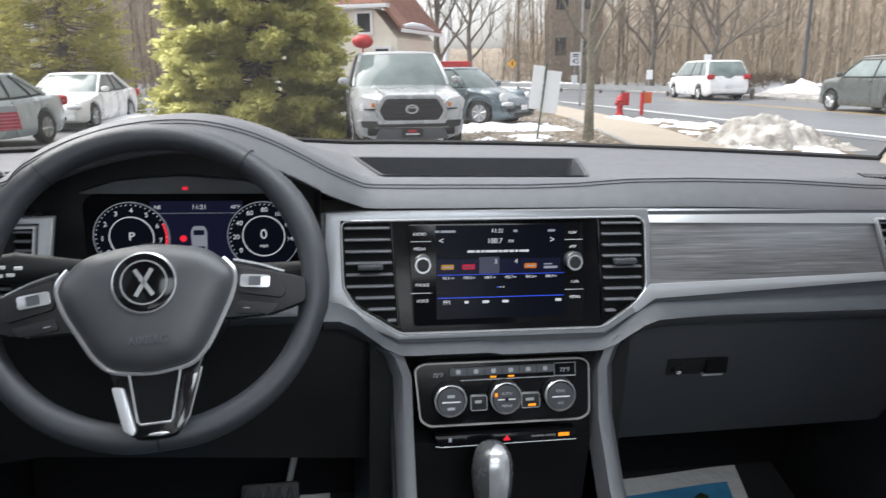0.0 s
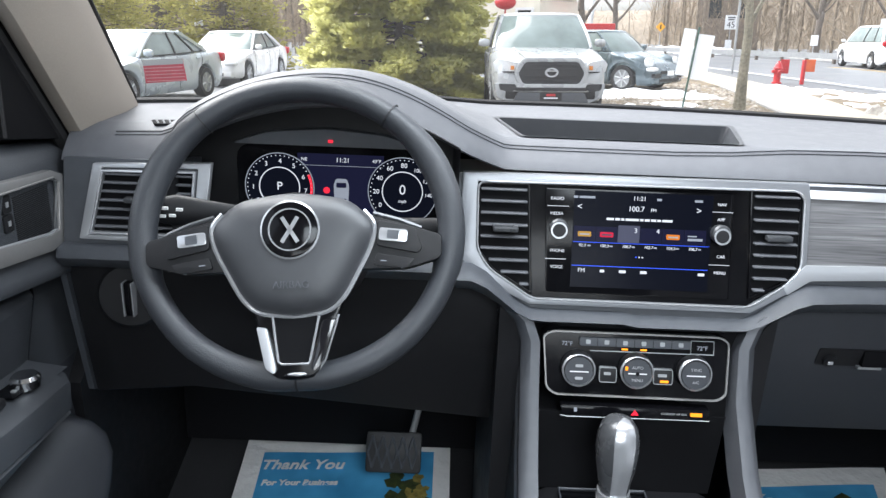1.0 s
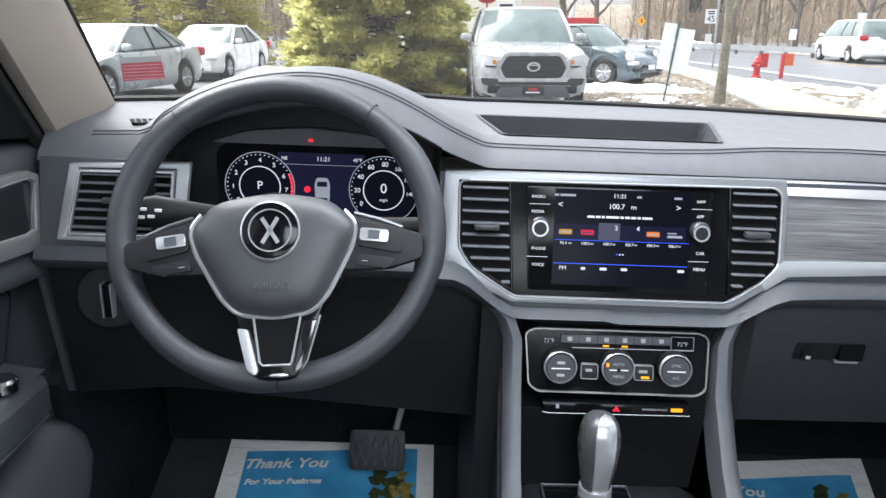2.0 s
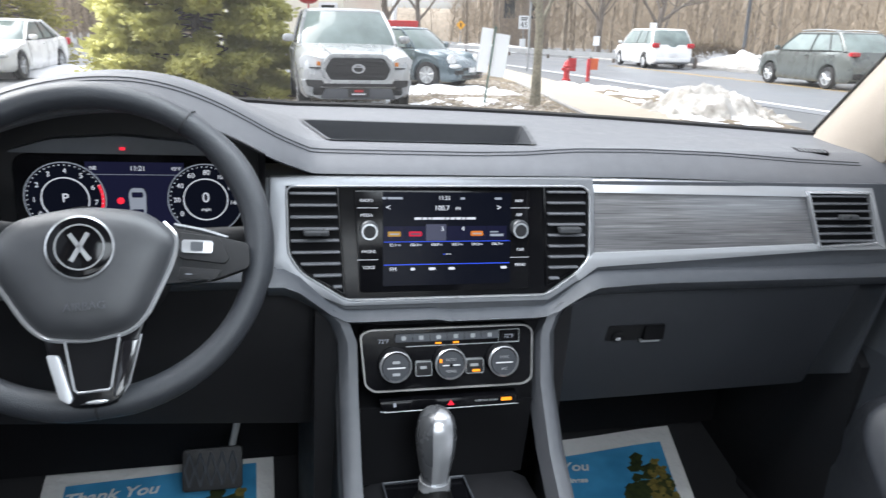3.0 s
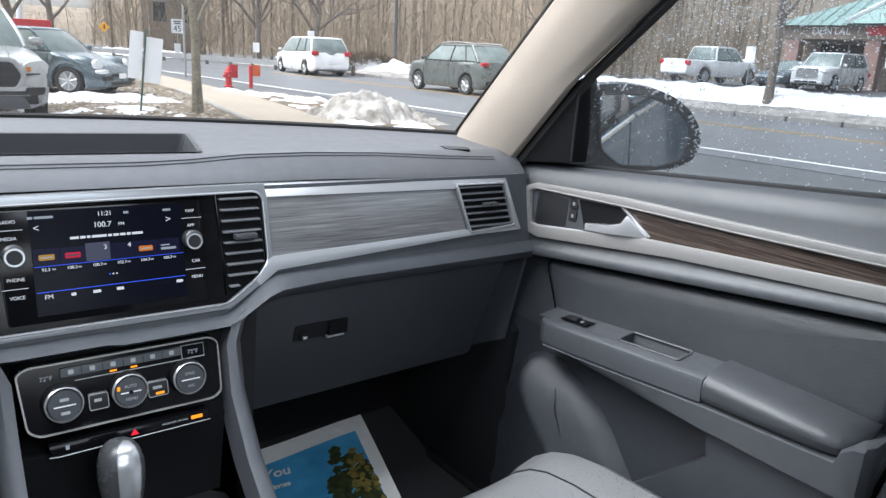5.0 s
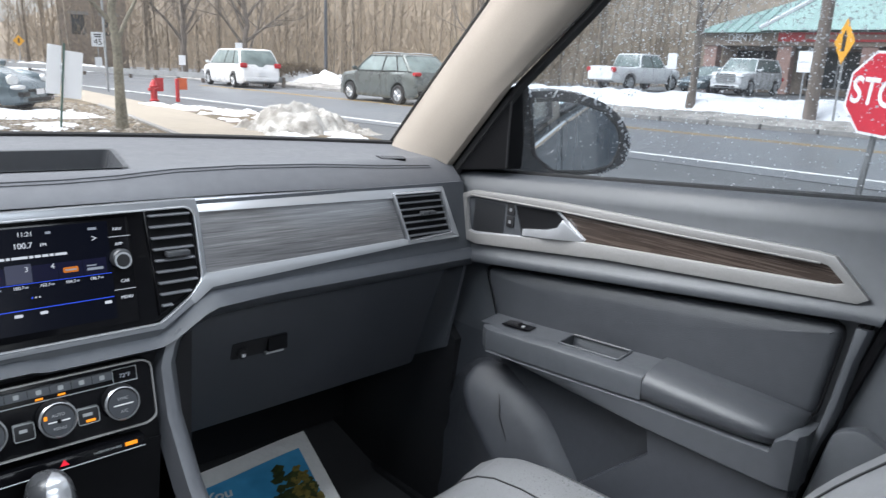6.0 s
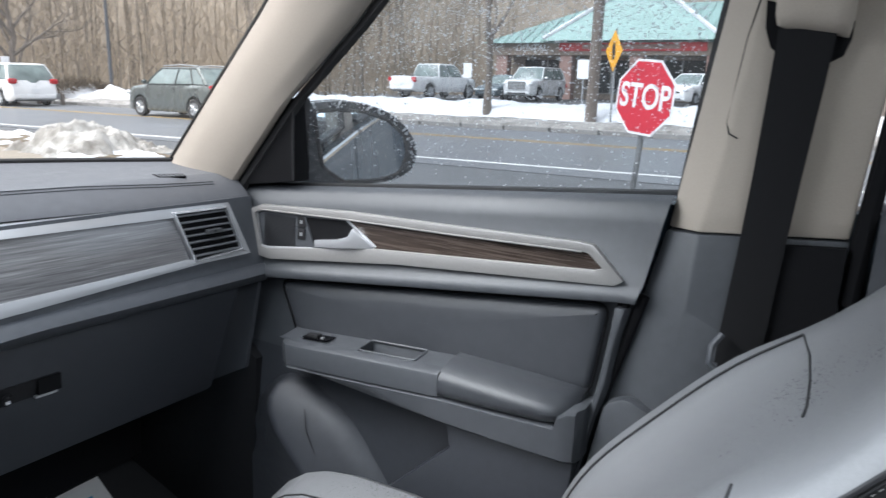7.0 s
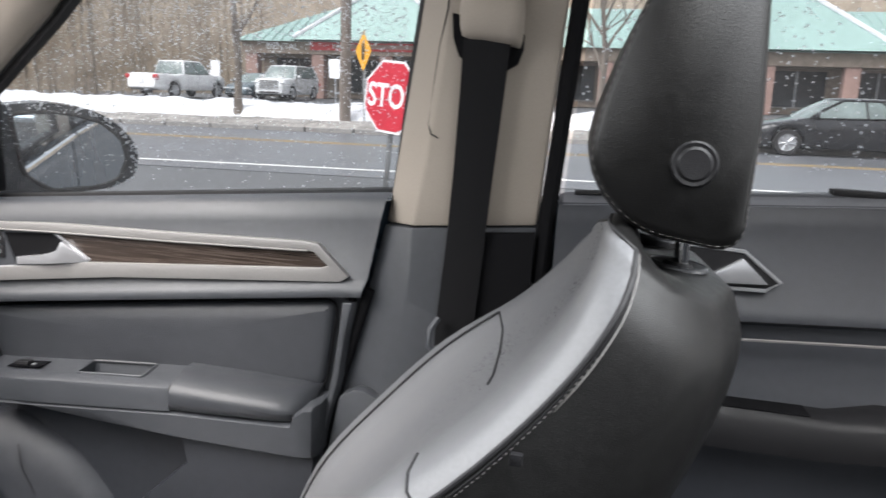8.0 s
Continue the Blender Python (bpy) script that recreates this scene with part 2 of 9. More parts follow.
M_CREAM = mat("cream_clapboard", (0.80, 0.755, 0.65), 0.8, var=0.06, scale=4)
M_ROOFR = mat("red_brown_shingles", (0.24, 0.115, 0.085), 0.9, var=0.25, scale=10)
M_DARKGL = mat("dark_window_glass", (0.035, 0.042, 0.048), 0.12, var=0.3, scale=2, rvar=0.05)
M_POLE = mat("weathered_utility_pole", (0.17, 0.14, 0.12), 0.9, var=0.25, scale=9, stretch=(1, 1, 0.1))
M_GALV = mat("galvanised_steel", (0.36, 0.37, 0.38), 0.5, metal=0.5, var=0.15, scale=10)
M_GREENP = mat("dark_green_post", (0.03, 0.08, 0.06), 0.6)
M_SIGNW = mat("white_sign_face", (0.82, 0.83, 0.85), 0.5, var=0.04)
M_NOTICE = leafy(mat("white_plastic_board", (0.80, 0.82, 0.84), 0.5, var=0.04), 0.45, (0.95, 0.96, 0.98))
M_SIGNR = mat("red_sign_face", (0.56, 0.012, 0.035), 0.42, var=0.08)
M_SIGNY = mat("amber_sign_face", (0.80, 0.38, 0.02), 0.45, var=0.05)
M_RED = mat("faded_red_enamel", (0.50, 0.025, 0.03), 0.45, var=0.15, scale=10)
M_ORANGE = mat("orange_enamel", (0.68, 0.12, 0.03), 0.45, var=0.12, scale=10)
M_TYRE = mat("tyre_rubber", (0.02, 0.02, 0.021), 0.85)
M_ALLOY = mat("alloy_rim", (0.55, 0.56, 0.58), 0.35, metal=0.8)
# base colour lightened for the overcast sky reflected in car windows
M_CARGL = mat("car_window_glass", (0.17, 0.21, 0.205), 0.06, var=0.25, scale=2, rvar=0.03)
M_LAMP = mat("clear_headlamp", (0.62, 0.63, 0.64), 0.12, var=0.1)
M_TAIL = mat("red_tail_lamp", (0.45, 0.012, 0.02), 0.15)
M_AMBL = mat("amber_marker_lamp", (0.6, 0.2, 0.03), 0.2)


def paint(name, col, metal=0.2):
    return mat(name, col, 0.28, metal=metal, var=0.06, scale=2, coat=0.5, rvar=0.05)

# ---- mesh tools ----
def V(*a):
    return Vector(a)


def part(name, bm, material, parent=None, label="", bevel=0.0, seg=2, smooth=35, m=None, kind=""):
    """Links bm as one mesh under a thing or a part (or alone)."""
    bmesh.ops.remove_doubles(bm, verts=bm.verts, dist=1e-6)
    if bevel:
        sharp = [e for e in bm.edges if len(e.link_faces) == 2 and e.calc_face_angle(0) > 0.5]
        bmesh.ops.bevel(bm, geom=sharp, offset=bevel, segments=seg, affect="EDGES", clamp_overlap=True, profile=0.6)
    bmesh.ops.recalc_face_normals(bm, faces=bm.faces)
    me = bpy.data.meshes.new(name)
    bm.to_mesh(me)
    bm.free()
    me.materials.append(material)
    if smooth:
        me.polygons.foreach_set("use_smooth", [True] * len(me.polygons))
        me.set_sharp_from_angle(angle=radians(smooth))
    ob = new(name, me)
    if parent is not None:
        ob.parent = parent
    if m is not None:
        ob.matrix_basis = m
    return tagged(ob, label=label, kind=kind)


def thing(name, label, category, m=None, group="", kind=""):
    ob = new(name)
    ob.empty_display_size = 0.05
    ob.matrix_basis = m if m is not None else Matrix.Identity(4)
    return tagged(ob, label, category, group, kind)


def in_car(name, label, category, group="", kind="", x=0, y=0, z=0):
    """A thing whose parts are given in the car's axes."""
    return thing(name, label, category, CAR @ pose(x, y, z), group, kind)


def box(bm, x0, x1, y0, y1, z0, z1):
    vs = [bm.verts.new((x, y, z)) for x in (x0, x1) for y in (y0, y1) for z in (z0, z1)]
    for f in ((0, 1, 3, 2), (4, 6, 7, 5), (0, 4, 5, 1), (2, 3, 7, 6), (0, 2, 6, 4), (1, 5, 7, 3)):
        bm.faces.new([vs[i] for i in f])
    return bm


def boxed(*a):
    return box(bmesh.new(), *a)


AX = {"x": lambda p, d: (d, p[0], p[1]), "y": lambda p, d: (p[0], d, p[1]), "z": lambda p, d: (p[0], p[1], d)}


def prism(bm, pts, axis, a, b):
    """A polygon (in the two other axes) drawn out from a to b; a and b may be functions of the point."""
    fa, fb = (v if callable(v) else (lambda p, v=v: v) for v in (a, b))
    lo = [bm.verts.new(AX[axis](p, fa(p))) for p in pts]
    hi = [bm.verts.new(AX[axis](p, fb(p))) for p in pts]
    n = len(pts)
    bm.faces.new(lo[::-1]), bm.faces.new(hi)
    for i in range(n):
        bm.faces.new((lo[i], lo[(i + 1) % n], hi[(i + 1) % n], hi[i]))
    return bm


def prismed(*a):
    return prism(bmesh.new(), *a)


def band(bm, outer, inner, axis, a, b):
    """A frame between two loops of as many points."""
    fa, fb = (v if callable(v) else (lambda p, v=v: v) for v in (a, b))
    rings = [[bm.verts.new(AX[axis](p, f(p))) for p in loop] for loop, f in ((outer, fa), (outer, fb), (inner, fb), (inner, fa))]
    n = len(outer)
    for r in range(4):
        for i in range(n):
            bm.faces.new((rings[r][i], rings[r][(i + 1) % n], rings[(r + 1) % 4][(i + 1) % n], rings[(r + 1) % 4][i]))
    return bm


def shrunk(pts, d):
    """The polygon moved inwards by d (anticlockwise or not)."""
    n, out = len(pts), []
    area = sum(pts[i][0] * pts[(i + 1) % n][1] - pts[(i + 1) % n][0] * pts[i][1] for i in range(n))
    s = 1 if area > 0 else -1
    for i in range(n):
        p, q, r = Vector(pts[i - 1]), Vector(pts[i]), Vector(pts[(i + 1) % n])
        e, f = (q - p).normalized(), (r - q).normalized()
        ne, nf = Vector((-e.y, e.x)) * s, Vector((-f.y, f.x)) * s
        k = ne + nf
        out.append(tuple(q + k * (d / max(0.3, 0.5 * k.length_squared))))
    return out


def rounded(pts, r, n=4):
    """The polygon with its corners rounded."""
    out, c = [], len(pts)
    for i in range(c):
        p, q, s = Vector(pts[i - 1]), Vector(pts[i]), Vector(pts[(i + 1) % c])
        a, b = (p - q), (s - q)
        d = min(r, a.length * 0.45, b.length * 0.45)
        a, b = q + a.normalized() * d, q + b.normalized() * d
        for k in range(n + 1):
            t = k / n
            out.append(tuple(a * (1 - t) ** 2 + q * 2 * t * (1 - t) + b * t * t))
    return out


def rect(x0, x1, z0, z1, r=0.0, n=4):
    p = [(x0, z0), (x1, z0), (x1, z1), (x0, z1)]
    return rounded(p, r, n) if r else p


def loft(bm, rows, cap=True, closed=True):
    """Skin over rows of as many points each."""
    vs = [[bm.verts.new(p) for p in row] for row in rows]
    n = len(rows[0])
    for a, b in zip(vs, vs[1:]):
        for i in range(n if closed else n - 1):
            bm.faces.new((a[i], a[(i + 1) % n], b[(i + 1) % n], b[i]))
    if cap and closed:
        bm.faces.new(vs[0][::-1]), bm.faces.new(vs[-1])
    return bm


def lofted(rows, cap=True, closed=True):
    return loft(bmesh.new(), rows, cap, closed)


def tube(bm, path, r, n=8, closed=False, flat=1.0):
    """A round bar along a path; r may be a list; flat squeezes it along its second axis."""
    path = [Vector(p) for p in path]
    c, rows, side = len(path), [], None
    for i, p in enumerate(path):
        d = (path[(i + 1) % c] - path[i - 1]) if closed else (path[min(i + 1, c - 1)] - path[max(i - 1, 0)])
        d.normalize()
        ref = side if side is not None else (Vector((0, 0, 1)) if abs(d.z) < 0.9 else Vector((0, 1, 0)))
        side = (ref - d * ref.dot(d)).normalized()
        up = d.cross(side)
        q = r[i] if isinstance(r, (list, tuple)) else r
        rows.append([p + side * (q * math.cos(2 * math.pi * k / n)) + up * (q * flat * math.sin(2 * math.pi * k / n)) for k in range(n)])
    if closed:
        rows.append(rows[0])
    return loft(bm, rows, cap=not closed)


def tubed(*a, **k):
    return tube(bmesh.new(), *a, **k)


def lathe(bm, prof, n=24, m=None):
    """Profile of (radius, height) turned about z, then moved by m."""
    m = m or Matrix.Identity(4)
    rows = [[m @ V(r * math.cos(2 * math.pi * k / n), r * math.sin(2 * math.pi * k / n), h) for k in range(n)] for r, h in prof]
    return loft(bm, rows, cap=tuple(prof[0]) != tuple(prof[-1]))


def lathed(*a, **k):
    return lathe(bmesh.new(), *a, **k)


def blob(bm, centre, size, n=16, rings=8, power=2.0):
    """A rounded lump; power above 2 makes it boxier."""
    def f(v):
        return math.copysign(abs(v) ** (2 / power), v)
    rows = []
    for j in range(rings + 1):
        a = math.pi * (j / rings - 0.5) * 0.998
        rows.append([V(*centre) + V(size[0] * f(math.cos(a)) * f(math.cos(2 * math.pi * k / n)), size[1] * f(math.cos(a)) * f(math.sin(2 * math.pi * k / n)), size[2] * f(math.sin(a))) for k in range(n)])
    return loft(bm, rows)


def facing(p, normal, up=(0, 0, 1)):
    """Axes at p: x to the viewer's right, y up, z along the normal."""
    z = Vector(normal).normalized()
    x = Vector(up).cross(z).normalized()
    y = z.cross(x)
    m = Matrix((x, y, z)).transposed().to_4x4()
    m.translation = p
    return m


def lettering(words, height, material, parent, m, name="lettering", depth=0.0004, align="CENTER", shear=0.0, bold=0.0, width=1.0):
    cu = bpy.data.curves.new(name, "FONT")
    cu.body, cu.size, cu.extrude, cu.align_x, cu.align_y, cu.shear, cu.offset = words, height * 1.38, depth, align, "CENTER", shear, bold
    tmp = new("tmp", cu)
    bpy.context.view_layer.update()
    me = bpy.data.meshes.new_from_object(tmp.evaluated_get(bpy.context.evaluated_depsgraph_get()))
    bpy.data.objects.remove(tmp)
    me.materials.clear()
    me.materials.append(material)
    me.transform(Matrix.Diagonal((width, 1, 1, 1)))
    ob = new(name, me)
    ob.parent = parent
    ob.matrix_basis = m
    return ob


def smooth(t):
    t = min(1.0, max(0.0, t))
    return t * t * (3 - 2 * t)


def lerp(a, b, t):
    return a + (b - a) * t


def interp(x, xs, ys):
    return float(np.interp(x, xs, ys))

# ---- the cabin shell ----
def face_y(p):
    """The dash front leans back towards its top."""
    return 0.01 - (1.215 - p[1]) * 0.23


def proud(d):
    return lambda p: face_y(p) - d


def edge_y(x):
    return 0.45 - 0.50 * x * x


def hood(x):
    u = (x + 0.40) / (0.215 if x < -0.40 else 0.225)
    return 0.084 * (1 - u * u) ** (0.85 if u < 0 else 1.35) if abs(u) < 1 else 0.0


def seam_z(x):
    """The stitched seam dips under the tray and rises towards the passenger."""
    return interp(x, (-0.7, -0.62, -0.25, -0.1, 0.05, 0.12, 0.2, 0.3, 0.43, 0.57, 0.7), (1.247, 1.250, 1.2500, 1.2492, 1.2492, 1.2512, 1.2568, 1.2582, 1.2558, 1.2490, 1.2455))


dash = in_car("dashboard", "charcoal dashboard with satin silver and striped wood-look trim", "dashboard")

# soft upper pad with its front roll, hood over the instruments, and the sunk tray in its middle
TRAY = ((-0.150, 0.075), (0.140, 0.075), (0.188, 0.25), (-0.176, 0.25))
xs = sorted({round(-0.745 + i * 0.0149, 4) for i in range(101)})
rows = []
for x in xs:
    h, ye = hood(x), edge_y(x)
    lip = 0.012 - 0.03 * smooth(h / 0.03)
    zl = 1.2245 + h * 0.93 - 0.010 * smooth((abs(x) - 0.25) / 0.45)
    far, sz, sy = 1.2555 + 0.02 * x * x, seam_z(x), lerp(0.030, 0.038, smooth((seam_z(x) - 1.244) / 0.01))
    row = [(x, ye, 1.240), (x, ye, far + 0.1 * h)]
    for t in (0.12, 0.3, 0.5, 0.7, 0.85):
        y = lerp(ye, 0.07, t)
        row.append((x, y, lerp(far, 1.2570, t) + h * lerp(0.1, 0.97, smooth(t))))
    row += [(x, lerp(0.065, lip + 0.045, smooth(h / 0.03)), 1.2565 + h * 0.99), (x, lip + sy, sz + h), (x, lip + sy - 0.008, sz - 0.0065 + h), (x, lip + 0.006, zl + 0.010), (x, lip, zl), (x, lip + 0.012, zl - 0.004)]
    rows.append([V(*p) for p in row])
pad_bm = bmesh.new()
vs = [[pad_bm.verts.new(p) for p in row] for row in rows]
for a, b in zip(vs, vs[1:]):
    for i in range(len(a) - 1):
        c = (a[i].co + b[i].co + a[i + 1].co + b[i + 1].co) / 4
        pad_bm.faces.new((a[i], a[i + 1], b[i + 1], b[i]))
# cut the tray out of the pad
for i in range(4):
    p, q = Vector((*TRAY[i], 0)), Vector((*TRAY[(i + 1) % 4], 0))
    d = q - p
    bmesh.ops.bisect_plane(pad_bm, geom=pad_bm.verts[:] + pad_bm.edges[:] + pad_bm.faces[:], plane_co=p, plane_no=(d.y, -d.x, 0))


def in_tray(c, grow=0.0):
    for i in range(4):
        p, q = TRAY[i], TRAY[(i + 1) % 4]
        if (q[0] - p[0]) * (c[1] - p[1]) - (q[1] - p[1]) * (c[0] - p[0]) < -grow:
            return False
    return True


gone = [f for f in pad_bm.faces if in_tray(f.calc_center_median()) and f.calc_center_median().z > 1.25]
bmesh.ops.delete(pad_bm, geom=gone, context="FACES")
part("pad", pad_bm, M_PAD, dash, "grey soft-touch dash top with stitched edge", smooth=50)
tb = bmesh.new()
tz = 1.2580
top = [V(*p, tz) for p in rounded(TRAY, 0.012)]
low = [V(*p, tz - 0.042) for p in rounded(shrunk(TRAY, 0.010), 0.012)]
rim_t = [V(*p, tz + 0.0008) for p in rounded(shrunk(TRAY, -0.006), 0.012)]
loft(tb, [rim_t, top, low], cap=False)
tb.faces.new([tb.verts.new(p) for p in low])
part("tray", tb, M_LOWER, dash, "sunk black tray", smooth=30)
# twin stitched seams along the roll
for k, (dy, dz) in enumerate(((0.0, 0.0003), (-0.0045, -0.0034))):
    pts = []
    for x in xs[4:-4]:
        h = hood(x)
        lip = 0.012 - 0.03 * smooth(h / 0.03)
        pts.append((x, lip + lerp(0.030, 0.038, smooth((seam_z(x) - 1.244) / 0.01)) + dy, seam_z(x) + h + dz))
    part("seam", tubed(pts, 0.0008, 5), M_LOWER, dash)
# dark rubber lip against the windscreen
part("windscreen_lip", tubed([(x, edge_y(x) + 0.006, 1.2572 + 0.02 * x * x + 0.1 * hood(x)) for x in xs], 0.006, 6), M_SEAL, dash)
# corner demister vents
for s in (-1, 1):
    # near-black plate paints the shade in the vent opening
    v = part("corner_vent", prismed(rounded([(s * 0.592, 0.070), (s * 0.640, 0.057), (s * 0.657, 0.089), (s * 0.607, 0.112)], 0.006), "z", 1.250, lambda p: 1.2576 + 0.012 * (p[1] - 0.07)), M_DEEP, dash)
    for i in range(6):
        x = s * (0.598 + 0.0075 * i)
        part("slat", tubed([(x, 0.068 - 0.0015 * i, 1.2574), (x + s * 0.014, 0.104 - 0.003 * i, 1.2578)], 0.0013, 5), M_PAD, v)

# front fascia behind all trims, then the trims
part("fascia", prismed([(-0.237, 1.219), (-0.237, 1.09), (-0.15, 1.04), (0.16, 1.04), (0.24, 1.085), (0.745, 1.085), (0.745, 1.219)], "y", proud(0.002), 0.10), M_PADD, dash)
part("fascia", prismed([(-0.74, 1.219), (-0.74, 1.09), (-0.575, 1.09), (-0.575, 1.219)], "y", proud(0.002), 0.10), M_PADD, dash)
part("fascia", boxed(-0.5745, -0.2375, -0.03, 0.06, 1.09, 1.118), M_PADD, dash)
# instrument cave
cb = bmesh.new()
arch = [(x, 1.2275 + hood(x) * 0.94) for x in [lerp(-0.236, -0.600, k / 24) for k in range(25)]]
arch = [(-0.238, 1.10)] + arch + [(-0.590, 1.10)]
loft(cb, [[V(x, -0.030, z) for x, z in arch], [V(lerp(-0.40, x, 0.95), 0.042, lerp(1.19, z, 0.95)) for x, z in arch]], cap=False)
cb.faces.new([cb.verts.new((lerp(-0.40, x, 0.95), 0.042, lerp(1.19, z, 0.95))) for x, z in arch])
part("instrument_surround", cb, M_BLACK, dash, "black instrument surround")
part("brow", prismed(rounded([(-0.53, 1.243), (-0.285, 1.243), (-0.33, 1.259), (-0.405, 1.265), (-0.48, 1.259)], 0.01), "y", 0.022, 0.040), M_PADD, dash)
part("brake_warning", boxed(-0.4045, -0.3985, 0.020, 0.022, 1.248, 1.2515), M_REDLIT, dash, "red warning light")

# digital instruments
disp = part("instrument_display", prismed(rect(-0.525, -0.255, 1.125, 1.241, 0.02), "y", 0.030, 0.040), M_GLOSS, dash, "lit digital instrument display with two round dials")
part("display_field", prismed(rect(-0.446, -0.334, 1.14, 1.232), "y", 0.0288, 0.0295), M_NAVY, disp)
DIALM = lambda x, z, d=0.0: facing((x, 0.0286 - d, z), (0, -1, 0))
for cx, words, r_out in ((-0.470, ("0", "1", "2", "3", "4", "5", "6", "7"), 0.0445), (-0.309, ("0", "20", "40", "60", "80", "100", "120", "140"), 0.0445)):
    dial = part("dial", lathed([(0, 0), (r_out, 0), (r_out, 0.0006), (0, 0.0006)], 32, DIALM(cx, 1.186)), M_SCREEN, disp, "black dial with white figures")
    part("dial_ring", lathed([(r_out, 0), (r_out + 0.0011, 0), (r_out + 0.0011, 0.001), (r_out, 0.001), (r_out, 0)], 40, DIALM(cx, 1.186)), M_ICOND, dial)
    part("inner_ring", lathed([(0.0258, 0), (0.0270, 0), (0.0270, 0.001), (0.0258, 0.001), (0.0258, 0)], 40, DIALM(cx, 1.186, 0.0006)), M_ICON, dial)
    n = len(words)
    ticks = bmesh.new()
    for i, w in enumerate(words):
        a = radians(213 - i * 31.4)
        lettering(w, 0.0062 if len(w) < 3 else 0.0052, M_ICON, dial, DIALM(cx + 0.0345 * math.cos(a), 1.186 + 0.0345 * math.sin(a), 0.001), "figure")
    for i in range(29):
        a = radians(213 - i * 220 / 28)
        c, s = math.cos(a), math.sin(a)
        x, z = cx + 0.0418 * c, 1.186 + 0.0418 * s
        box(ticks, x - 0.0006, x + 0.0006, 0.0270, 0.0278, z - 0.0006, z + 0.0006)
    part("tick_marks", ticks, M_ICON, dial, smooth=0)
red = bmesh.new()
arcp = [(-0.470 + r * math.cos(radians(a)), 1.186 + r * math.sin(radians(a))) for r, rng in ((0.0435, range(-20, 26, 5)), (0.0405, range(25, -21, -5))) for a in rng]
part("red_zone", prismed(arcp, "y", 0.0270, 0.0278), M_REDLIT, disp)
lettering("P", 0.011, M_ICON, disp, DIALM(-0.470, 1.187, 0.001), "gear_letter")
lettering("0", 0.013, M_ICON, disp, DIALM(-0.309, 1.188, 0.001), "speed_figure")
lettering("mph", 0.0045, M_ICON, disp, DIALM(-0.309, 1.173, 0.001), "unit")
lettering("11:21", 0.006, M_ICON, disp, DIALM(-0.387, 1.2245, 0.001), "clock_figures")
lettering("43°F", 0.0045, M_ICON, disp, DIALM(-0.343, 1.2245, 0.001), "temperature")
lettering("NE", 0.0045, M_ICON, disp, DIALM(-0.437, 1.2245, 0.001), "compass")
part("rule", boxed(-0.444, -0.336, 0.0278, 0.0284, 1.2165, 1.2170), M_ICOND, disp)
part("car_pictogram", prismed(rounded([(-0.398, 1.166), (-0.380, 1.166), (-0.379, 1.192), (-0.382, 1.200), (-0.396, 1.200), (-0.399, 1.192)], 0.003), "y", 0.0272, 0.0284), M_ICOND, disp)
part("car_glass", prismed(rect(-0.3955, -0.3825, 1.1885, 1.1950, 0.001, 2), "y", 0.0266, 0.0272), M_NAVY, disp)
part("car_glass", prismed(rect(-0.3955, -0.3825, 1.1695, 1.1735, 0.001, 2), "y", 0.0266, 0.0272), M_NAVY, disp)
part("door_warning_dot", lathed([(0, 0), (0.0042, 0), (0.0042, 0.001), (0, 0.001)], 14, DIALM(-0.4085, 1.184)), M_REDLIT, disp)


# ---- trims along the dash front ----
def vent(parent, pts, slats, label, knob, rim=None):
    """An air vent: solid block blackened as shaded depth, thin bright rim, slats and a slider."""
    cx = sum(p[0] for p in pts) / len(pts)
    v = part("air_vent", prismed(pts, "y", proud(0.0045), 0.06), M_DEEP, parent, label)
    part("vent_rim", band(bmesh.new(), shrunk(pts, -0.0028), pts, "y", proud(0.007 if rim else 0.013), proud(-0.01)), rim or M_BRIGHT, v, "" if rim else "thin chrome rim", bevel=0.001)
    z0, z1 = min(p[1] for p in pts), max(p[1] for p in pts)
    for i in range(slats):
        z = lerp(z0, z1, (i + 0.6) / slats)
        hit = []
        for j in range(len(pts)):
            p, q = pts[j], pts[(j + 1) % len(pts)]
            if (p[1] - z) * (q[1] - z) < 0:
                hit.append(lerp(p[0], q[0], (z - p[1]) / (q[1] - p[1])))
        if len(hit) < 2:
            continue
        y = face_y((0, z))
        # slats in pad grey: the light on their front edges put into colour
        part("slat", boxed(min(hit) + 0.0015, max(hit) - 0.0015, y - 0.0115, y - 0.004, z - 0.0014, z + 0.0014), M_PAD, v, bevel=0.0009, seg=1)
    y, z = face_y((0, knob[1])), knob[1]
    part("slider", boxed(knob[0] - 0.016, knob[0] + 0.016, y - 0.021, y - 0.010, z - 0.0035, z + 0.0035), M_GRIP, v, "grey slider tab", bevel=0.002)
    return v


lv = [(-0.6848, 1.2042), (-0.700, 1.130), (-0.577, 1.130), (-0.5717, 1.2060)]
vent(dash, lv, 7, "black slatted air vent", (-0.640, 1.172))
fr = [(-0.7006, 1.2135), (-0.718, 1.1195), (-0.560, 1.116), (-0.550, 1.2185)]
part("vent_frame", band(bmesh.new(), fr, shrunk(lv, -0.0045), "y", proud(0.008), proud(-0.004)), M_SILVER, dash, "satin silver vent frame", bevel=0.002)
rv = [(0.5643, 1.2062), (0.5899, 1.1275), (0.6933, 1.1327), (0.6735, 1.2056)]
vent(dash, rv, 7, "black slatted air vent", (0.634, 1.172))

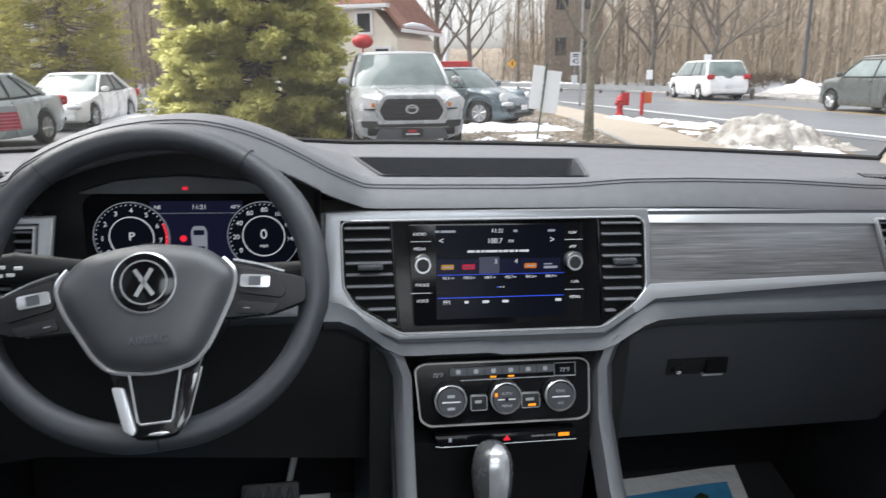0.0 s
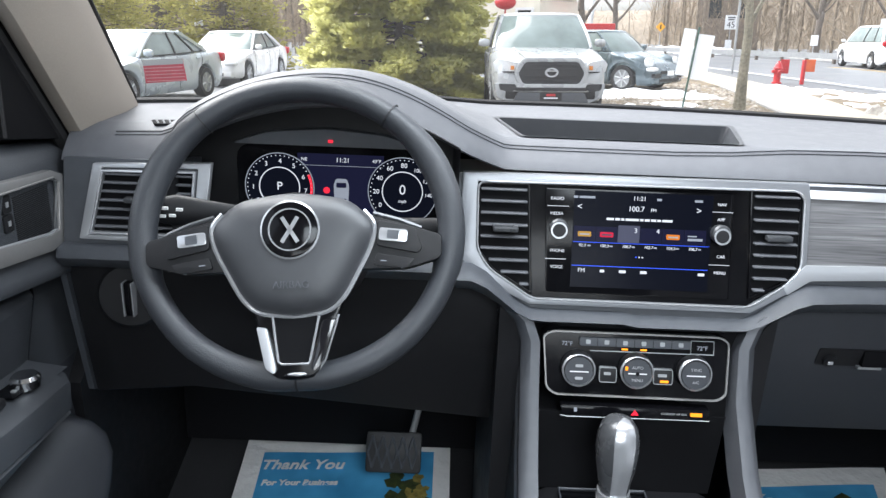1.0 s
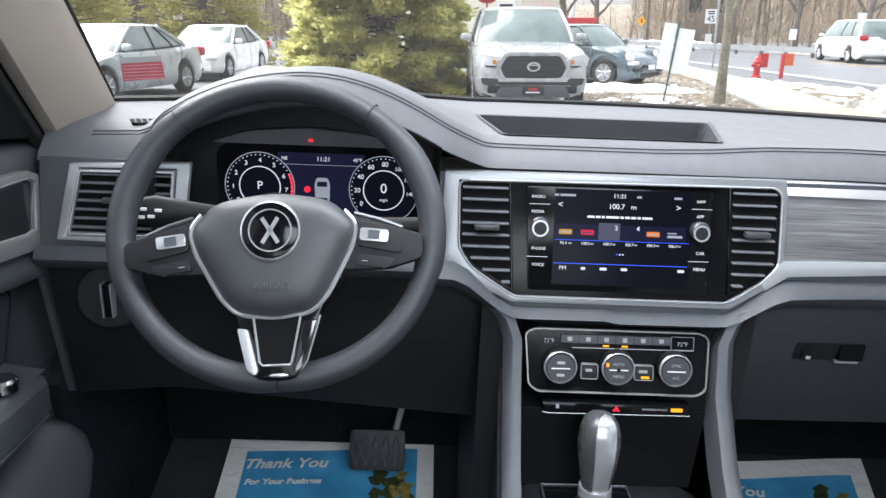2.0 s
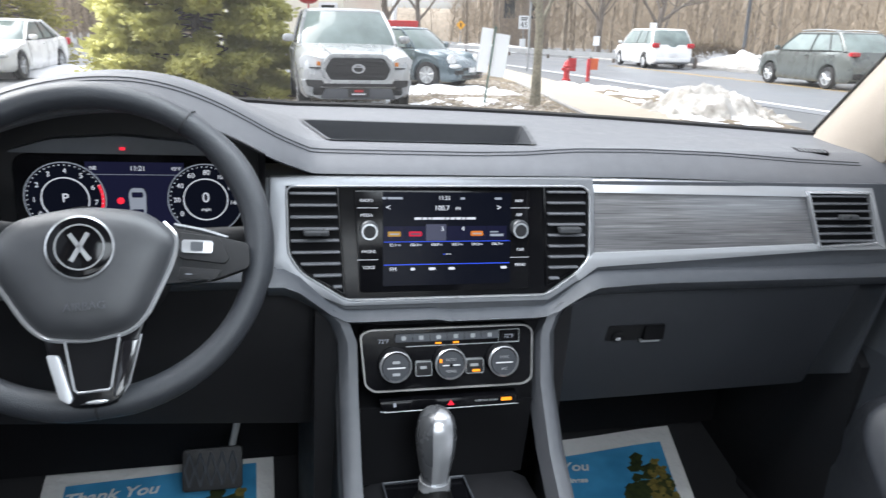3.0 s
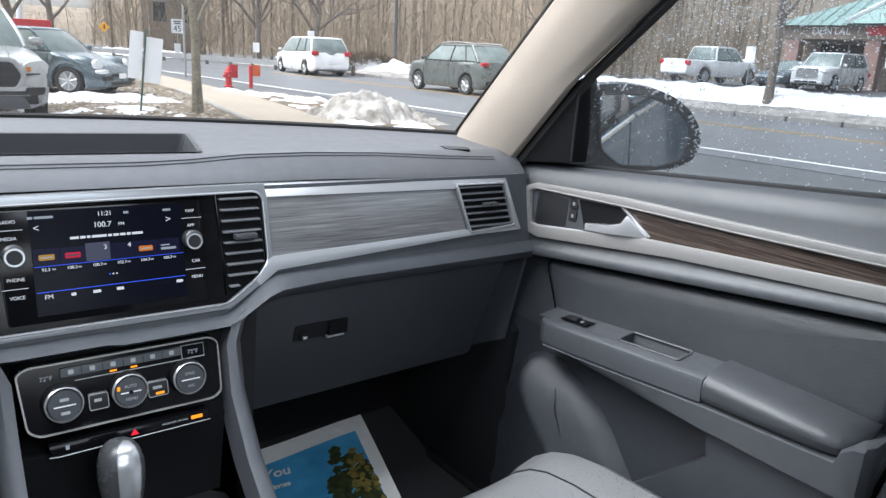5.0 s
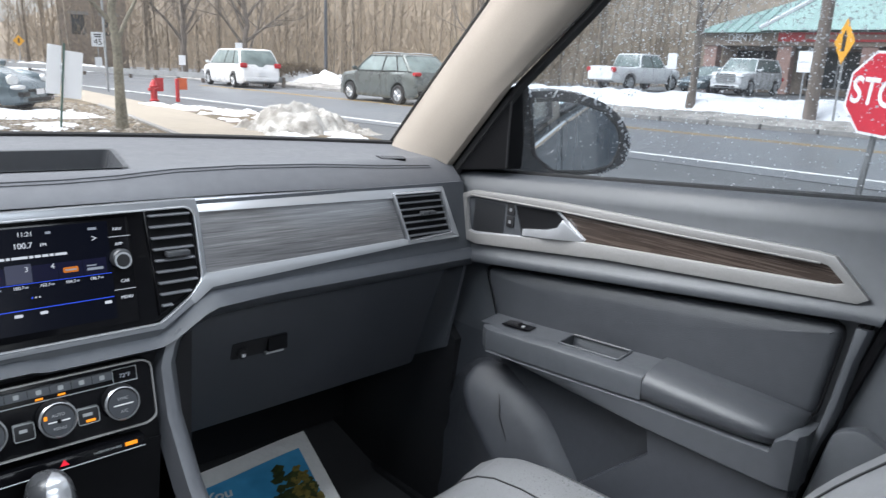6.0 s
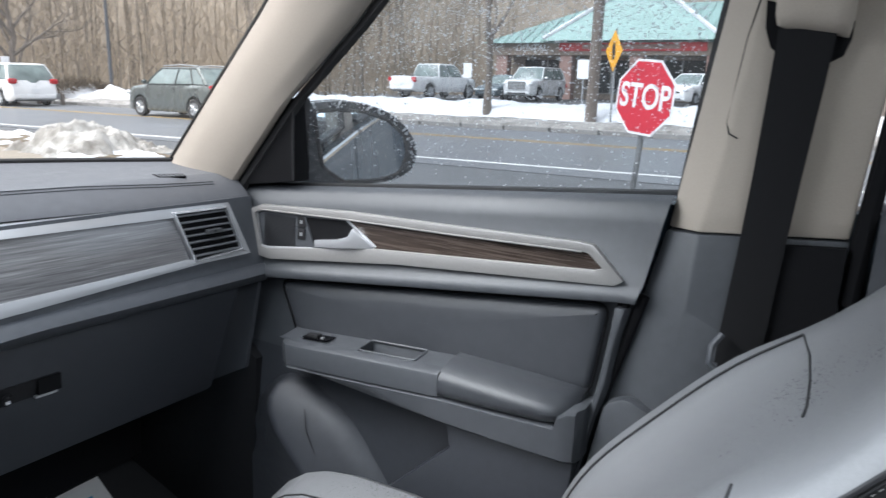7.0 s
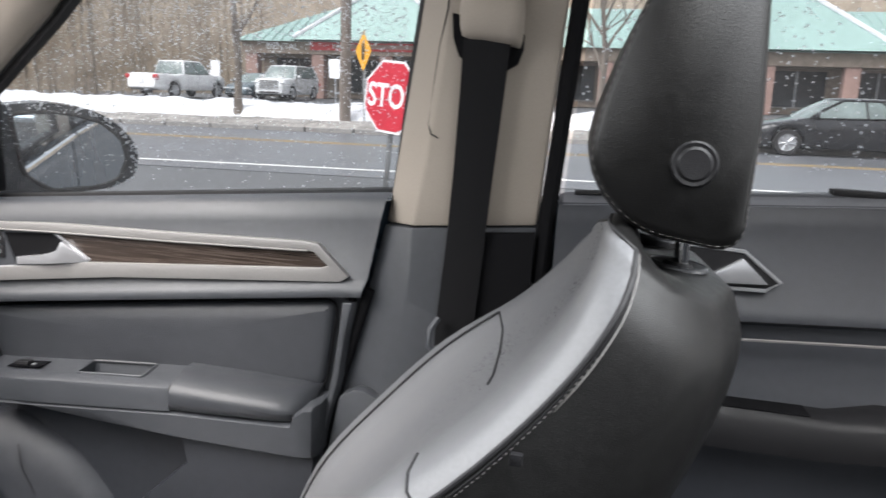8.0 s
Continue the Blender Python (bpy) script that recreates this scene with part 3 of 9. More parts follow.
CTR = [(-0.2305, 1.2210), (-0.2340, 1.1150), (-0.2050, 1.0885), (-0.1390, 1.0600), (0.1440, 1.0592), (0.1895, 1.0850), (0.2120, 1.1130), (0.2095, 1.2060), (0.2065, 1.2235)]
INN = [(-0.2115, 1.2105), (-0.2095, 1.1270), (-0.1930, 1.1030), (-0.1360, 1.0675), (0.1400, 1.0667), (0.1834, 1.0940), (0.2042, 1.1167), (0.2020, 1.2040), (0.1925, 1.2138)]
part("centre_panel", prismed(INN, "y", proud(0.003), 0.05), M_GLOSS, dash, "glossy black centre panel")
lvc = [(-0.2090, 1.2067), (-0.2070, 1.1290), (-0.1880, 1.1044), (-0.1398, 1.0763), (-0.1480, 1.2075)]
vent(dash, lvc, 9, "black slatted air vent", (-0.175, 1.1555), M_GLOSS)
rvc = [(0.1370, 1.2105), (0.1435, 1.0803), (0.1885, 1.1030), (0.1990, 1.1140), (0.1965, 1.2110)]
vent(dash, rvc, 9, "black slatted air vent", (0.170, 1.1565), M_GLOSS)
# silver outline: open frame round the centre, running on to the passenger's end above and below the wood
part("centre_frame", band(bmesh.new(), CTR, INN, "y", proud(0.008), proud(-0.004)), M_SILVERD, dash, "satin silver frame with its shade in the colour", bevel=0.0015)
part("chrome_line", tubed([(p[0], face_y(p) - 0.009, p[1]) for p in rounded(INN, 0.010, 3)], 0.0016, 6, closed=True), M_BRIGHT, dash)
part("upper_trim_strip", prismed([(0.2065, 1.2235), (0.2032, 1.2047), (0.5615, 1.2006), (0.5630, 1.2085), (0.6755, 1.2080), (0.6960, 1.1300), (0.7155, 1.1205), (0.6890, 1.2145), (0.45, 1.2198)], "y", lambda p: face_y(p) - 0.0095 + max(0.0, p[1] - 1.2005) * 0.55, proud(-0.006)), M_SILVER, dash, "satin silver strip", bevel=0.002)
part("lower_trim_strip", prismed([(0.2042, 1.1167), (0.1834, 1.0935), (0.1895, 1.0840), (0.2180, 1.1025), (0.30, 1.1060), (0.461, 1.1135), (0.60, 1.1195), (0.7155, 1.1205), (0.6960, 1.1300), (0.5900, 1.1265), (0.5800, 1.1305), (0.4597, 1.1275), (0.2094, 1.1222)], "y", proud(0.009), proud(-0.004)), M_SILVER, dash, "satin silver strip", bevel=0.002)
part("wood_panel", prismed([(0.2035, 1.2050), (0.2088, 1.1218), (0.4597, 1.1270), (0.5820, 1.1302), (0.5615, 1.2012)], "y", lambda p: face_y(p) - 0.0050 + (p[1] - 1.163) * 0.03, proud(-0.003)), M_WOOD, dash, "striped glossy trim panel, greyed by window glare in its colour", bevel=0.001)
# padded ledge below the trims
rows = []
for i in range(13):
    x = lerp(-0.742, -0.225, i / 12)
    rows.append([V(x, -0.010, 1.114), V(x, -0.030, 1.110), V(x, -0.036, 1.098), V(x, -0.026, 1.084), V(x, 0.03, 1.078), V(x, 0.05, 1.114)])
part("ledge", lofted(rows), M_PADD, dash, smooth=60)
# centre brow that flows into the console
rows = []
for x in [lerp(-0.235, 0.235, i / 24) for i in range(25)] + [0.27, 0.32, 0.40, 0.50, 0.60, 0.70, 0.748]:
    k = smooth((abs(x) - 0.13) / 0.09)
    zt = (lerp(1.0615, 1.118, k) if x < 0 else lerp(1.0580, 1.1045, k)) - 0.006
    fade = smooth((x - 0.20) / 0.12)
    rows.append([V(x, face_y((0, zt)) + 0.002, zt), V(x, lerp(-0.036, -0.030, fade), zt - 0.006), V(x, lerp(-0.048, -0.037, fade), zt - lerp(0.0125, 0.018, k)), V(x, lerp(-0.034, -0.027, fade), zt - lerp(0.021, 0.034, k)), V(x, 0.02, zt - lerp(0.025, 0.040, k)), V(x, 0.05, zt)])
part("centre_brow", lofted(rows), M_PADD, dash, "charcoal moulding running under the trim", smooth=60)

# infotainment
scr = part("touch_screen", prismed(rounded([(-0.1185, 1.0755), (0.1160, 1.0745), (0.1135, 1.2068), (-0.1260, 1.2060)], 0.004), "y", proud(0.0055), proud(-0.002)), M_GLOSS, dash, "lit touch screen showing the radio", bevel=0.001)


def on_screen(x, z, d=0.006):
    n = Vector((0, -1, 0.23)).normalized()
    return facing((x, face_y((0, z)) - d, z), n)


def tile(name, x0, x1, z0, z1, material, parent, d=0.0058, r=0.0):
    return part(name, prismed(rect(x0, x1, z0, z1, r, 3), "y", proud(d + 0.0004), proud(d)), material, parent)


tile("lit_area", -0.0885, 0.0875, 1.0835, 1.2035, M_SCREEN, scr)
lettering("11:21", 0.0056, M_ICON, scr, on_screen(-0.006, 1.1962, 0.0068), "clock_figures")
lettering("100.7", 0.0068, M_ICON, scr, on_screen(-0.0095, 1.1832, 0.0068), "station_figures")
lettering("FM", 0.0042, M_ICON, scr, on_screen(0.0125, 1.1825, 0.0068), "band_letters")
lettering("<", 0.0085, M_ICON, scr, on_screen(-0.0814, 1.1838, 0.0068), "arrow")
lettering(">", 0.0085, M_ICON, scr, on_screen(0.0700, 1.1838, 0.0068), "arrow")
for x0, x1 in ((-0.0466, -0.0370), (-0.0355, -0.0295), (-0.0280, -0.0240), (-0.0225, -0.0055), (-0.0040, 0.0005), (0.0020, 0.0085), (0.0100, 0.0165), (0.0180, 0.0225), (0.0240, 0.0372)):
    tile("title_bar", x0, x1, 1.1686, 1.1714, M_ICON, scr, 0.0064)
for x0, x1 in ((-0.0895, -0.0840), (-0.0825, -0.0625), (0.0160, 0.0220), (0.0640, 0.0740)):
    tile("status_bar", x0, x1, 1.1945, 1.1973, M_ICOND, scr, 0.0064)
for i, (mt, big) in enumerate(((M_TILEY, 0), (M_TILER, 0), (M_TILE, 1), (M_TILE, 0), (M_TILEO, 0), (M_TILE, 0))):
    x = -0.0735 + i * 0.0282
    tile("station_tile", x - 0.0138, x + 0.0138, 1.1412, 1.1625 if big else 1.1600, M_NAVY if not big else M_TILE, scr, 0.0061)
    if i in (2, 3):
        lettering(str(i + 1), 0.0062, M_ICON, scr, on_screen(x + 0.0085, 1.1565, 0.0072), "figure")
    elif i != 5:
        tile("station_mark", x - 0.0085, x + 0.0085, 1.1472, 1.1535, mt, scr, 0.0066, 0.0015)
        tile("station_word", x - 0.0062, x + 0.0062, 1.1495, 1.1512, M_ICOND if mt is not M_TILER else M_TILE, scr, 0.0072)
    else:
        tile("station_mark", x - 0.0095, x + 0.0095, 1.1465, 1.1495, M_ICOND, scr, 0.0066)
        tile("station_mark", x - 0.0095, x + 0.0020, 1.1515, 1.1530, M_ICOND, scr, 0.0066)
    lettering(("92.3", "100.3", "100.7", "102.7", "104.3", "106.7")[i], 0.0038, M_ICON, scr, on_screen(x - 0.002, 1.1363, 0.0072), "figure")
    tile("band_bar", x + 0.0045, x + 0.0085, 1.1352, 1.1370, M_ICOND, scr, 0.0066)
tile("blue_rule", -0.0875, 0.0860, 1.1400, 1.1406, M_BLUELIT, scr, 0.0068)
tile("blue_rule", -0.0875, 0.0860, 1.1104, 1.1112, M_BLUELIT, scr, 0.0066)
for i in range(3):
    tile("page_dot", -0.007 + i * 0.004, -0.0052 + i * 0.004, 1.1228, 1.1244, M_BLUELIT if i == 0 else M_ICON, scr, 0.0066)
lettering("FM", 0.0055, M_ICON, scr, on_screen(-0.0750, 1.1048, 0.0068), "menu_word")
for x, w in ((-0.0485, 0.0028), (-0.0225, 0.0045), (0.0045, 0.0042), (0.0782, 0.0042)):
    tile("menu_icon", x - w, x + w, 1.1032, 1.1066, M_ICON, scr, 0.0066, 0.001)
for s, names in ((-1, ("RADIO", "MEDIA", "PHONE", "VOICE")), (1, ("NAV", "APP", "CAR", "MENU"))):
    x = -0.1085 if s < 0 else 0.1005
    for w, z in zip(names, (1.1927, 1.1741, 1.1280, 1.1077)):
        lettering(w, 0.0040, M_ICON, scr, on_screen(x + (0.0015 if z < 1.15 else -0.0015), z, 0.0062), "button_word")
    for z in (1.1835, 1.1177):
        tile("button_rule", x - 0.0135, x + 0.0135, z - 0.0003, z + 0.0003, M_ICON, scr, 0.0058)
    x = -0.1079 if s < 0 else 0.0975
    k = part("knob", lathed([(0, 0), (0.0115, 0), (0.0115, 0.012), (0.0095, 0.0145), (0, 0.0145)], 24, on_screen(x, 1.1568, 0.005)), M_GRIP, scr, "silver-rimmed turning knob")
    part("knob_ring", lathed([(0.0082, 0), (0.0106, 0), (0.0104, 0.0010), (0.0084, 0.0010), (0.0082, 0)], 24, on_screen(x, 1.1568, 0.0195)), M_SILVER, k, "silver ring")
    part("knob_cap", lathed([(0, 0), (0.0082, 0), (0.0078, 0.001), (0, 0.001)], 20, on_screen(x, 1.1568, 0.0197)), M_BLACK, k)

# ---- lower dash, glovebox, knee panel ----
part("lower_panel", prismed([(-0.742, 1.10), (-0.742, 0.875), (-0.60, 0.89), (-0.14, 0.85), (-0.135, 1.05), (-0.225, 1.10)], "y", lambda p: -0.015 + (1.1 - p[1]) * 0.17, 0.30), M_BLACK, dash, "dark knee panel", bevel=0.004)
part("knee_rule", tubed([(-0.60, 0.012, 0.985), (-0.30, 0.012, 0.985)], 0.002, 5), M_BLACK, dash)
part("column_shroud", lofted([[V(-0.40 + r * math.cos(a), y, 1.155 + r * 0.8 * math.sin(a) + dz) for a in [2 * math.pi * k / 16 for k in range(16)]] for y, r, dz in ((-0.15, 0.042, -0.035), (-0.08, 0.052, -0.045), (0.05, 0.062, -0.05))]), M_BLACK, dash)
sw = part("light_switch", lathed([(0, 0), (0.040, 0), (0.044, 0.004), (0.040, 0.008), (0, 0.009)], 28, facing((-0.659, -0.014, 1.043), (0.1, -1, 0.15))), M_BLACK, dash, "round headlamp switch")
part("switch_bar", boxed(-0.662, -0.652, -0.034, -0.020, 1.020, 1.066), M_GLOSS, sw, bevel=0.003)
for x in (-0.663, -0.651):
    part("switch_rim", boxed(x - 0.0008, x + 0.0008, -0.035, -0.020, 1.020, 1.066), M_BRIGHT, sw)
glove = part("glovebox", prismed(rounded([(0.172, 1.045), (0.203, 0.848), (0.680, 0.852), (0.700, 1.066), (0.235, 1.062)], 0.012), "y", lambda p: -0.008 + max(0, 1.045 - p[1]) * 0.27, 0.28), M_LOWER, dash, "dark glovebox lid", bevel=0.004)
part("glove_recess", prismed(rect(0.266, 0.362, 0.9685, 0.9965, 0.004), "y", lambda p: 0.003 + (1.003 - p[1]) * 0.27 - 0.0005, 0.03), M_BLACK, glove)
part("glove_lock", lathed([(0, 0), (0.0095, 0), (0.0085, 0.004), (0, 0.004)], 20, facing((0.2827, 0.0075, 0.9786), (0, -1, -0.27))), M_BLACK, glove, "dark lock barrel")
part("lock_slot", boxed(0.2792, 0.2862, 0.0022, 0.0052, 0.9732, 0.9780), M_BRIGHT, glove)
part("glove_latch", boxed(0.322, 0.354, 0.003, 0.010, 0.9680, 0.9712), M_GALV, glove)
# dark box drawn as the shadow behind the latch
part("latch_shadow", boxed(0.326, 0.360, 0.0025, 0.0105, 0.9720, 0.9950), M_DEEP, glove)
# near-black sheet painted as the shade under the dash
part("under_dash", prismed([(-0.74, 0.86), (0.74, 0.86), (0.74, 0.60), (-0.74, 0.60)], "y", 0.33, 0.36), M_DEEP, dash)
part("end_cap", prismed([(0.03, 1.2), (-0.02, 1.10), (0.02, 0.88), (0.35, 0.70), (0.4, 1.24)], "x", 0.744, 0.752), M_PADD, dash)
part("end_cap", prismed([(0.03, 1.2), (-0.02, 1.10), (0.02, 0.88), (0.35, 0.70), (0.4, 1.24)], "x", -0.752, -0.744), M_PADD, dash)

# ---- centre console ----
console = in_car("centre_console", "charcoal centre console between the seats with climate controls", "console")
KY = lambda p: -0.036 - (1.02 - p[1]) * 0.28
part("stack_body", prismed([(-0.138, 1.050), (-0.134, 0.90), (-0.128, 0.80), (-0.125, 0.60), (0.135, 0.60), (0.138, 0.80), (0.142, 0.90), (0.146, 1.050)], "y", lambda p: KY(p) + 0.012 if p[1] > 0.85 else 0.12, 0.30), M_BLACK, console)
for s in (-1, 1):
    cx = 0.004
    ptsL = [(0.162, -0.036, 1.058), (0.143, -0.040, 1.040), (0.1335, -0.046, 1.015), (0.1325, -0.066, 0.950), (0.1335, -0.120, 0.875), (0.135, -0.200, 0.800), (0.135, -0.32, 0.735)]
    rows = []
    for x, y, z in ptsL:
        rows.append([V(cx + s * (x - 0.006), y - 0.004, z), V(cx + s * (x + 0.006), y - 0.006, z + 0.001), V(cx + s * (x + 0.017), y + 0.004, z), V(cx + s * (x + 0.020), y + 0.03, z - 0.02), V(cx + s * (x - 0.010), y + 0.03, z - 0.02)])
    part("side_bar", lofted(rows), M_BAR, console, "grey side moulding", smooth=50)
    rows = []
    for x, y, z in ptsL:
        rows.append([V(cx + s * (x + 0.018), y + 0.006, z - 0.004), V(cx + s * (x + 0.024), 0.25, z - 0.004), V(cx + s * (x + 0.022), 0.25, 0.50), V(cx + s * (x + 0.016), y + 0.010, 0.50)])
    part("side_panel", lofted(rows), M_BLACK, console, smooth=40)
KP = [(-0.1188, 1.0200), (-0.1125, 0.9535), (-0.1000, 0.9448), (0.1106, 0.9437), (0.1231, 0.9510), (0.1238, 1.0185), (0.1120, 1.0255), (-0.1060, 1.0262)]
clim = part("climate_panel", prismed(rounded(KP, 0.004), "y", KY, lambda p: KY(p) + 0.02), M_GLOSS, console, "glossy black climate panel")
part("panel_rim", band(bmesh.new(), rounded(KP, 0.006), rounded(shrunk(KP, 0.0020), 0.006), "y", lambda p: KY(p) - 0.002, lambda p: KY(p) + 0.004), M_SILVERW, clim, "thin silver outline")


def on_panel(x, z, d=0.0):
    n = Vector((0, -1, 0.28)).normalized()
    return facing((x, KY((0, z)) - d, z), n)


KZ = 0.9815
for i, x in enumerate((-0.0725, 0.0023, 0.0773)):
    k = part("knob", lathed([(0, 0), (0.0212, 0), (0.0212, 0.004), (0.0198, 0.012), (0.0185, 0.014), (0, 0.014)], 32, on_panel(x, KZ)), M_BLACK, clim, "round climate knob with bright rim")
    part("knob_rim", lathed([(0.0186, 0.0), (0.0212, 0.0), (0.0216, 0.003), (0.0196, 0.005), (0.0186, 0.0)], 32, on_panel(x, KZ, 0.0105)), M_BRIGHT, k)
    part("knob_face", lathed([(0, 0), (0.0182, 0), (0.0175, 0.0012), (0, 0.0012)], 28, on_panel(x, KZ, 0.0138)), M_LOWER, k)
    m = on_panel(x, KZ, 0.0158)
    part("knob_mark", prismed(rect(-0.012, 0.012, -0.0007, 0.0007), "z", 0, 0.0006), M_WHITE, k, m=m)
    if i == 1:
        part("knob_dot", lathed([(0, 0), (0.0026, 0), (0.0024, 0.0012), (0, 0.0012)], 16, m), M_DEEP, k)
    for dz, word in ((0.0075, ("", "AUTO", "SYNC")[i]), (-0.0085, ("", "MENU", "A/C")[i])):
        if word:
            lettering(word, 0.0038, M_GALV, k, m @ pose(0, dz, 0.0002), "lettering", 0.0002)
        else:
            part("knob_mark", prismed(rect(-0.005, 0.005, dz - 0.0018, dz + 0.0018, 0.001, 2), "z", 0, 0.0004), M_GALV, k, m=m)
part("amber_dot", prismed(rect(-0.016, -0.0125, 0.004, 0.009), "z", 0, 0.0006), M_AMBER, clim, m=on_panel(0.0023, KZ, 0.0158))
for x0, x1 in ((-0.0440, -0.0215), (0.0259, 0.0512)):
    b = part("push_button", prismed(rect(x0, x1, 0.9640, 0.9830, 0.003), "y", lambda p: KY(p) - 0.004, KY), M_BLACK, clim, bevel=0.0008)
    part("button_rim", band(bmesh.new(), rect(x0, x1, 0.9640, 0.9830, 0.003), shrunk(rect(x0, x1, 0.9640, 0.9830, 0.003), 0.0008), "y", lambda p: KY(p) - 0.0045, KY), M_GALV, b)
    part("button_mark", prismed(rect(x0 + 0.006, x1 - 0.008, 0.9735, 0.9770), "y", lambda p: KY(p) - 0.0046, KY), M_GALV, b)
part("button_lamp", prismed(rect(0.0350, 0.0458, 0.9664, 0.9692), "y", lambda p: KY(p) - 0.0048, KY), M_AMBER, clim)
strip = part("button_strip", prismed(rect(-0.0712, 0.0729, 1.0085, 1.0190, 0.002), "y", lambda p: KY(p) - 0.003, KY), M_PADD, clim, "row of heating buttons", bevel=0.0006)
for i in range(6):
    x = -0.0600 + i * 0.0240
    part("button_icon", prismed(rect(x - 0.0030, x + 0.0030, 1.0112, 1.0165, 0.001, 2), "y", lambda p: KY(p) - 0.0036, KY), M_GALV, strip)
for i in range(1, 6):
    part("button_gap", prismed(rect(-0.0720 + i * 0.0240 - 0.0003, -0.0720 + i * 0.0240 + 0.0003, 1.0090, 1.0185), "y", lambda p: KY(p) - 0.0034, KY), M_DEEP, strip)
for x in (-0.0119, 0.0128):
    part("button_lamp", prismed(rect(x - 0.004, x + 0.004, 1.0038, 1.0058), "y", lambda p: KY(p) - 0.001, KY), M_AMBER, strip)
for x in (-0.0869, 0.0885):
    lettering("72°F", 0.0055, M_ICOND, clim, on_panel(x, 1.0098, 0.001), "temperature")
part("panel_line", prismed(rect(-0.0563, 0.1037, 1.0014, 1.0022), "y", lambda p: KY(p) - 0.001, KY), M_GALV, clim)
part("temp_window", band(bmesh.new(), rect(0.0735, 0.1037, 1.0020, 1.0192), shrunk(rect(0.0735, 0.1037, 1.0020, 1.0192), 0.0006), "y", lambda p: KY(p) - 0.001, KY), M_GALV, clim)
# hazard strip below
hz = part("hazard_strip", prismed(rounded([(-0.0935, 0.9345), (-0.0890, 0.9215), (0.0975, 0.9215), (0.1015, 0.9345)], 0.003), "y", lambda p: KY(p) - 0.006, lambda p: KY(p) + 0.01), M_GLOSS, console, "slim black switch strip", bevel=0.001)
part("strip_line", tubed([(-0.093, KY((0, 0.9225)) - 0.007, 0.9225), (-0.084, KY((0, 0.9215)) - 0.007, 0.9210), (0.1005, KY((0, 0.9215)) - 0.007, 0.9215)], 0.0007, 5), M_GALV, hz)
part("hazard_triangle", prismed([(-0.0010, 0.9250), (0.0090, 0.9250), (0.0040, 0.9318)], "y", lambda p: KY(p) - 0.0066, KY), M_REDLIT, hz, "red triangle")
part("passenger_lamp", prismed(rect(0.0760, 0.0910, 0.9262, 0.9305), "y", lambda p: KY(p) - 0.0066, KY), M_AMBER, hz, "amber indicator")
lettering("PASSENGER AIR BAG", 0.0026, M_GALV, hz, on_panel(0.0545, 0.9285, 0.0068), "lettering", 0.0002)
part("switch_icon", prismed(rect(-0.0750, -0.0710, 0.9270, 0.9320), "y", lambda p: KY(p) - 0.0066, KY), M_ICOND, hz)
# solid block; the cubby's shade is its near-black colour
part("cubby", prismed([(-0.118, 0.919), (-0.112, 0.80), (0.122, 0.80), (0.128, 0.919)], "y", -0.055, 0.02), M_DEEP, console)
# tunnel top with the selector plate
part("tunnel_top", lofted([[V(-0.122, y, z - 0.012), V(-0.10, y, z), V(0.108, y, z), V(0.13, y, z - 0.012), V(0.13, y, 0.5), V(-0.122, y, 0.5)] for y, z in ((-0.055, 0.80), (-0.14, 0.800), (-0.25, 0.775), (-0.42, 0.755), (-0.60, 0.75))]), M_BLACK, console, smooth=50)
part("selector_plate", lofted([[V(-0.085, y, z), V(0.03, y, z), V(0.03, y, z + 0.004), V(-0.085, y, z + 0.004)] for y, z in ((-0.07, 0.803), (-0.14, 0.803), (-0.26, 0.779))]), M_GLOSS, console, "glossy selector plate", bevel=0.001)
part("plate_rim", tubed([(-0.085, -0.07, 0.81), (-0.085, -0.14, 0.81), (-0.085, -0.26, 0.786), (0.03, -0.26, 0.786), (0.03, -0.14, 0.81), (0.03, -0.07, 0.81)], 0.002, 6, closed=True), M_PADD, console)

# ---- gear selector ----
gear = in_car("gear_selector", "silver-topped gear lever with dark side inserts", "gear lever", z=-0.004)
GX, GY = -0.029, -0.125
part("boot", lathed([(0, 0), (0.034, 0), (0.030, 0.02), (0.020, 0.045), (0.017, 0.055), (0, 0.055)], 20, pose(GX, GY - 0.01, 0.800)), M_LEATHER, gear, "black leather boot")
part("collar", lathed([(0, 0), (0.0215, 0), (0.0205, 0.012), (0, 0.012)], 20, pose(GX, GY - 0.006, 0.848)), M_BRIGHT, gear, "chrome collar")
GRIP = ((0.857, 0.0180, 0.018, -0.004), (0.875, 0.0200, 0.021, -0.003), (0.895, 0.0238, 0.026, -0.001), (0.914, 0.0255, 0.029, 0.001), (0.931, 0.0248, 0.028, 0.002), (0.944, 0.0215, 0.025, 0.002), (0.952, 0.0160, 0.019, 0.002), (0.956, 0.0090, 0.011, 0.002), (0.957, 0.002, 0.003, 0.002))
rows = []
for z, a, b, dy in GRIP:
    rows.append([V(GX + a * math.copysign(abs(math.cos(t)) ** 0.85, math.cos(t)), GY + dy + b * math.copysign(abs(math.sin(t)) ** 0.85, math.sin(t)), z) for t in [2 * math.pi * k / 24 for k in range(24)]])
part("grip", lofted(rows), M_GRIP, gear, "grey metallic grip", smooth=60)
rows = []
for (z, a, b, dy), w in zip(GRIP, (0.0100, 0.0105, 0.0115, 0.0125, 0.0130, 0.0125, 0.0105, 0.0065, 0.0015)):
    rows.append([V(GX + 0.002 + w * u, GY + dy - b * (1 - min(0.98, abs(w * u + 0.002) / a) ** 2.35) ** 0.43 - 0.0010, z + (0.0014 if z > 0.94 else 0)) for u in (-1, -0.6, -0.2, 0.2, 0.6, 1)])
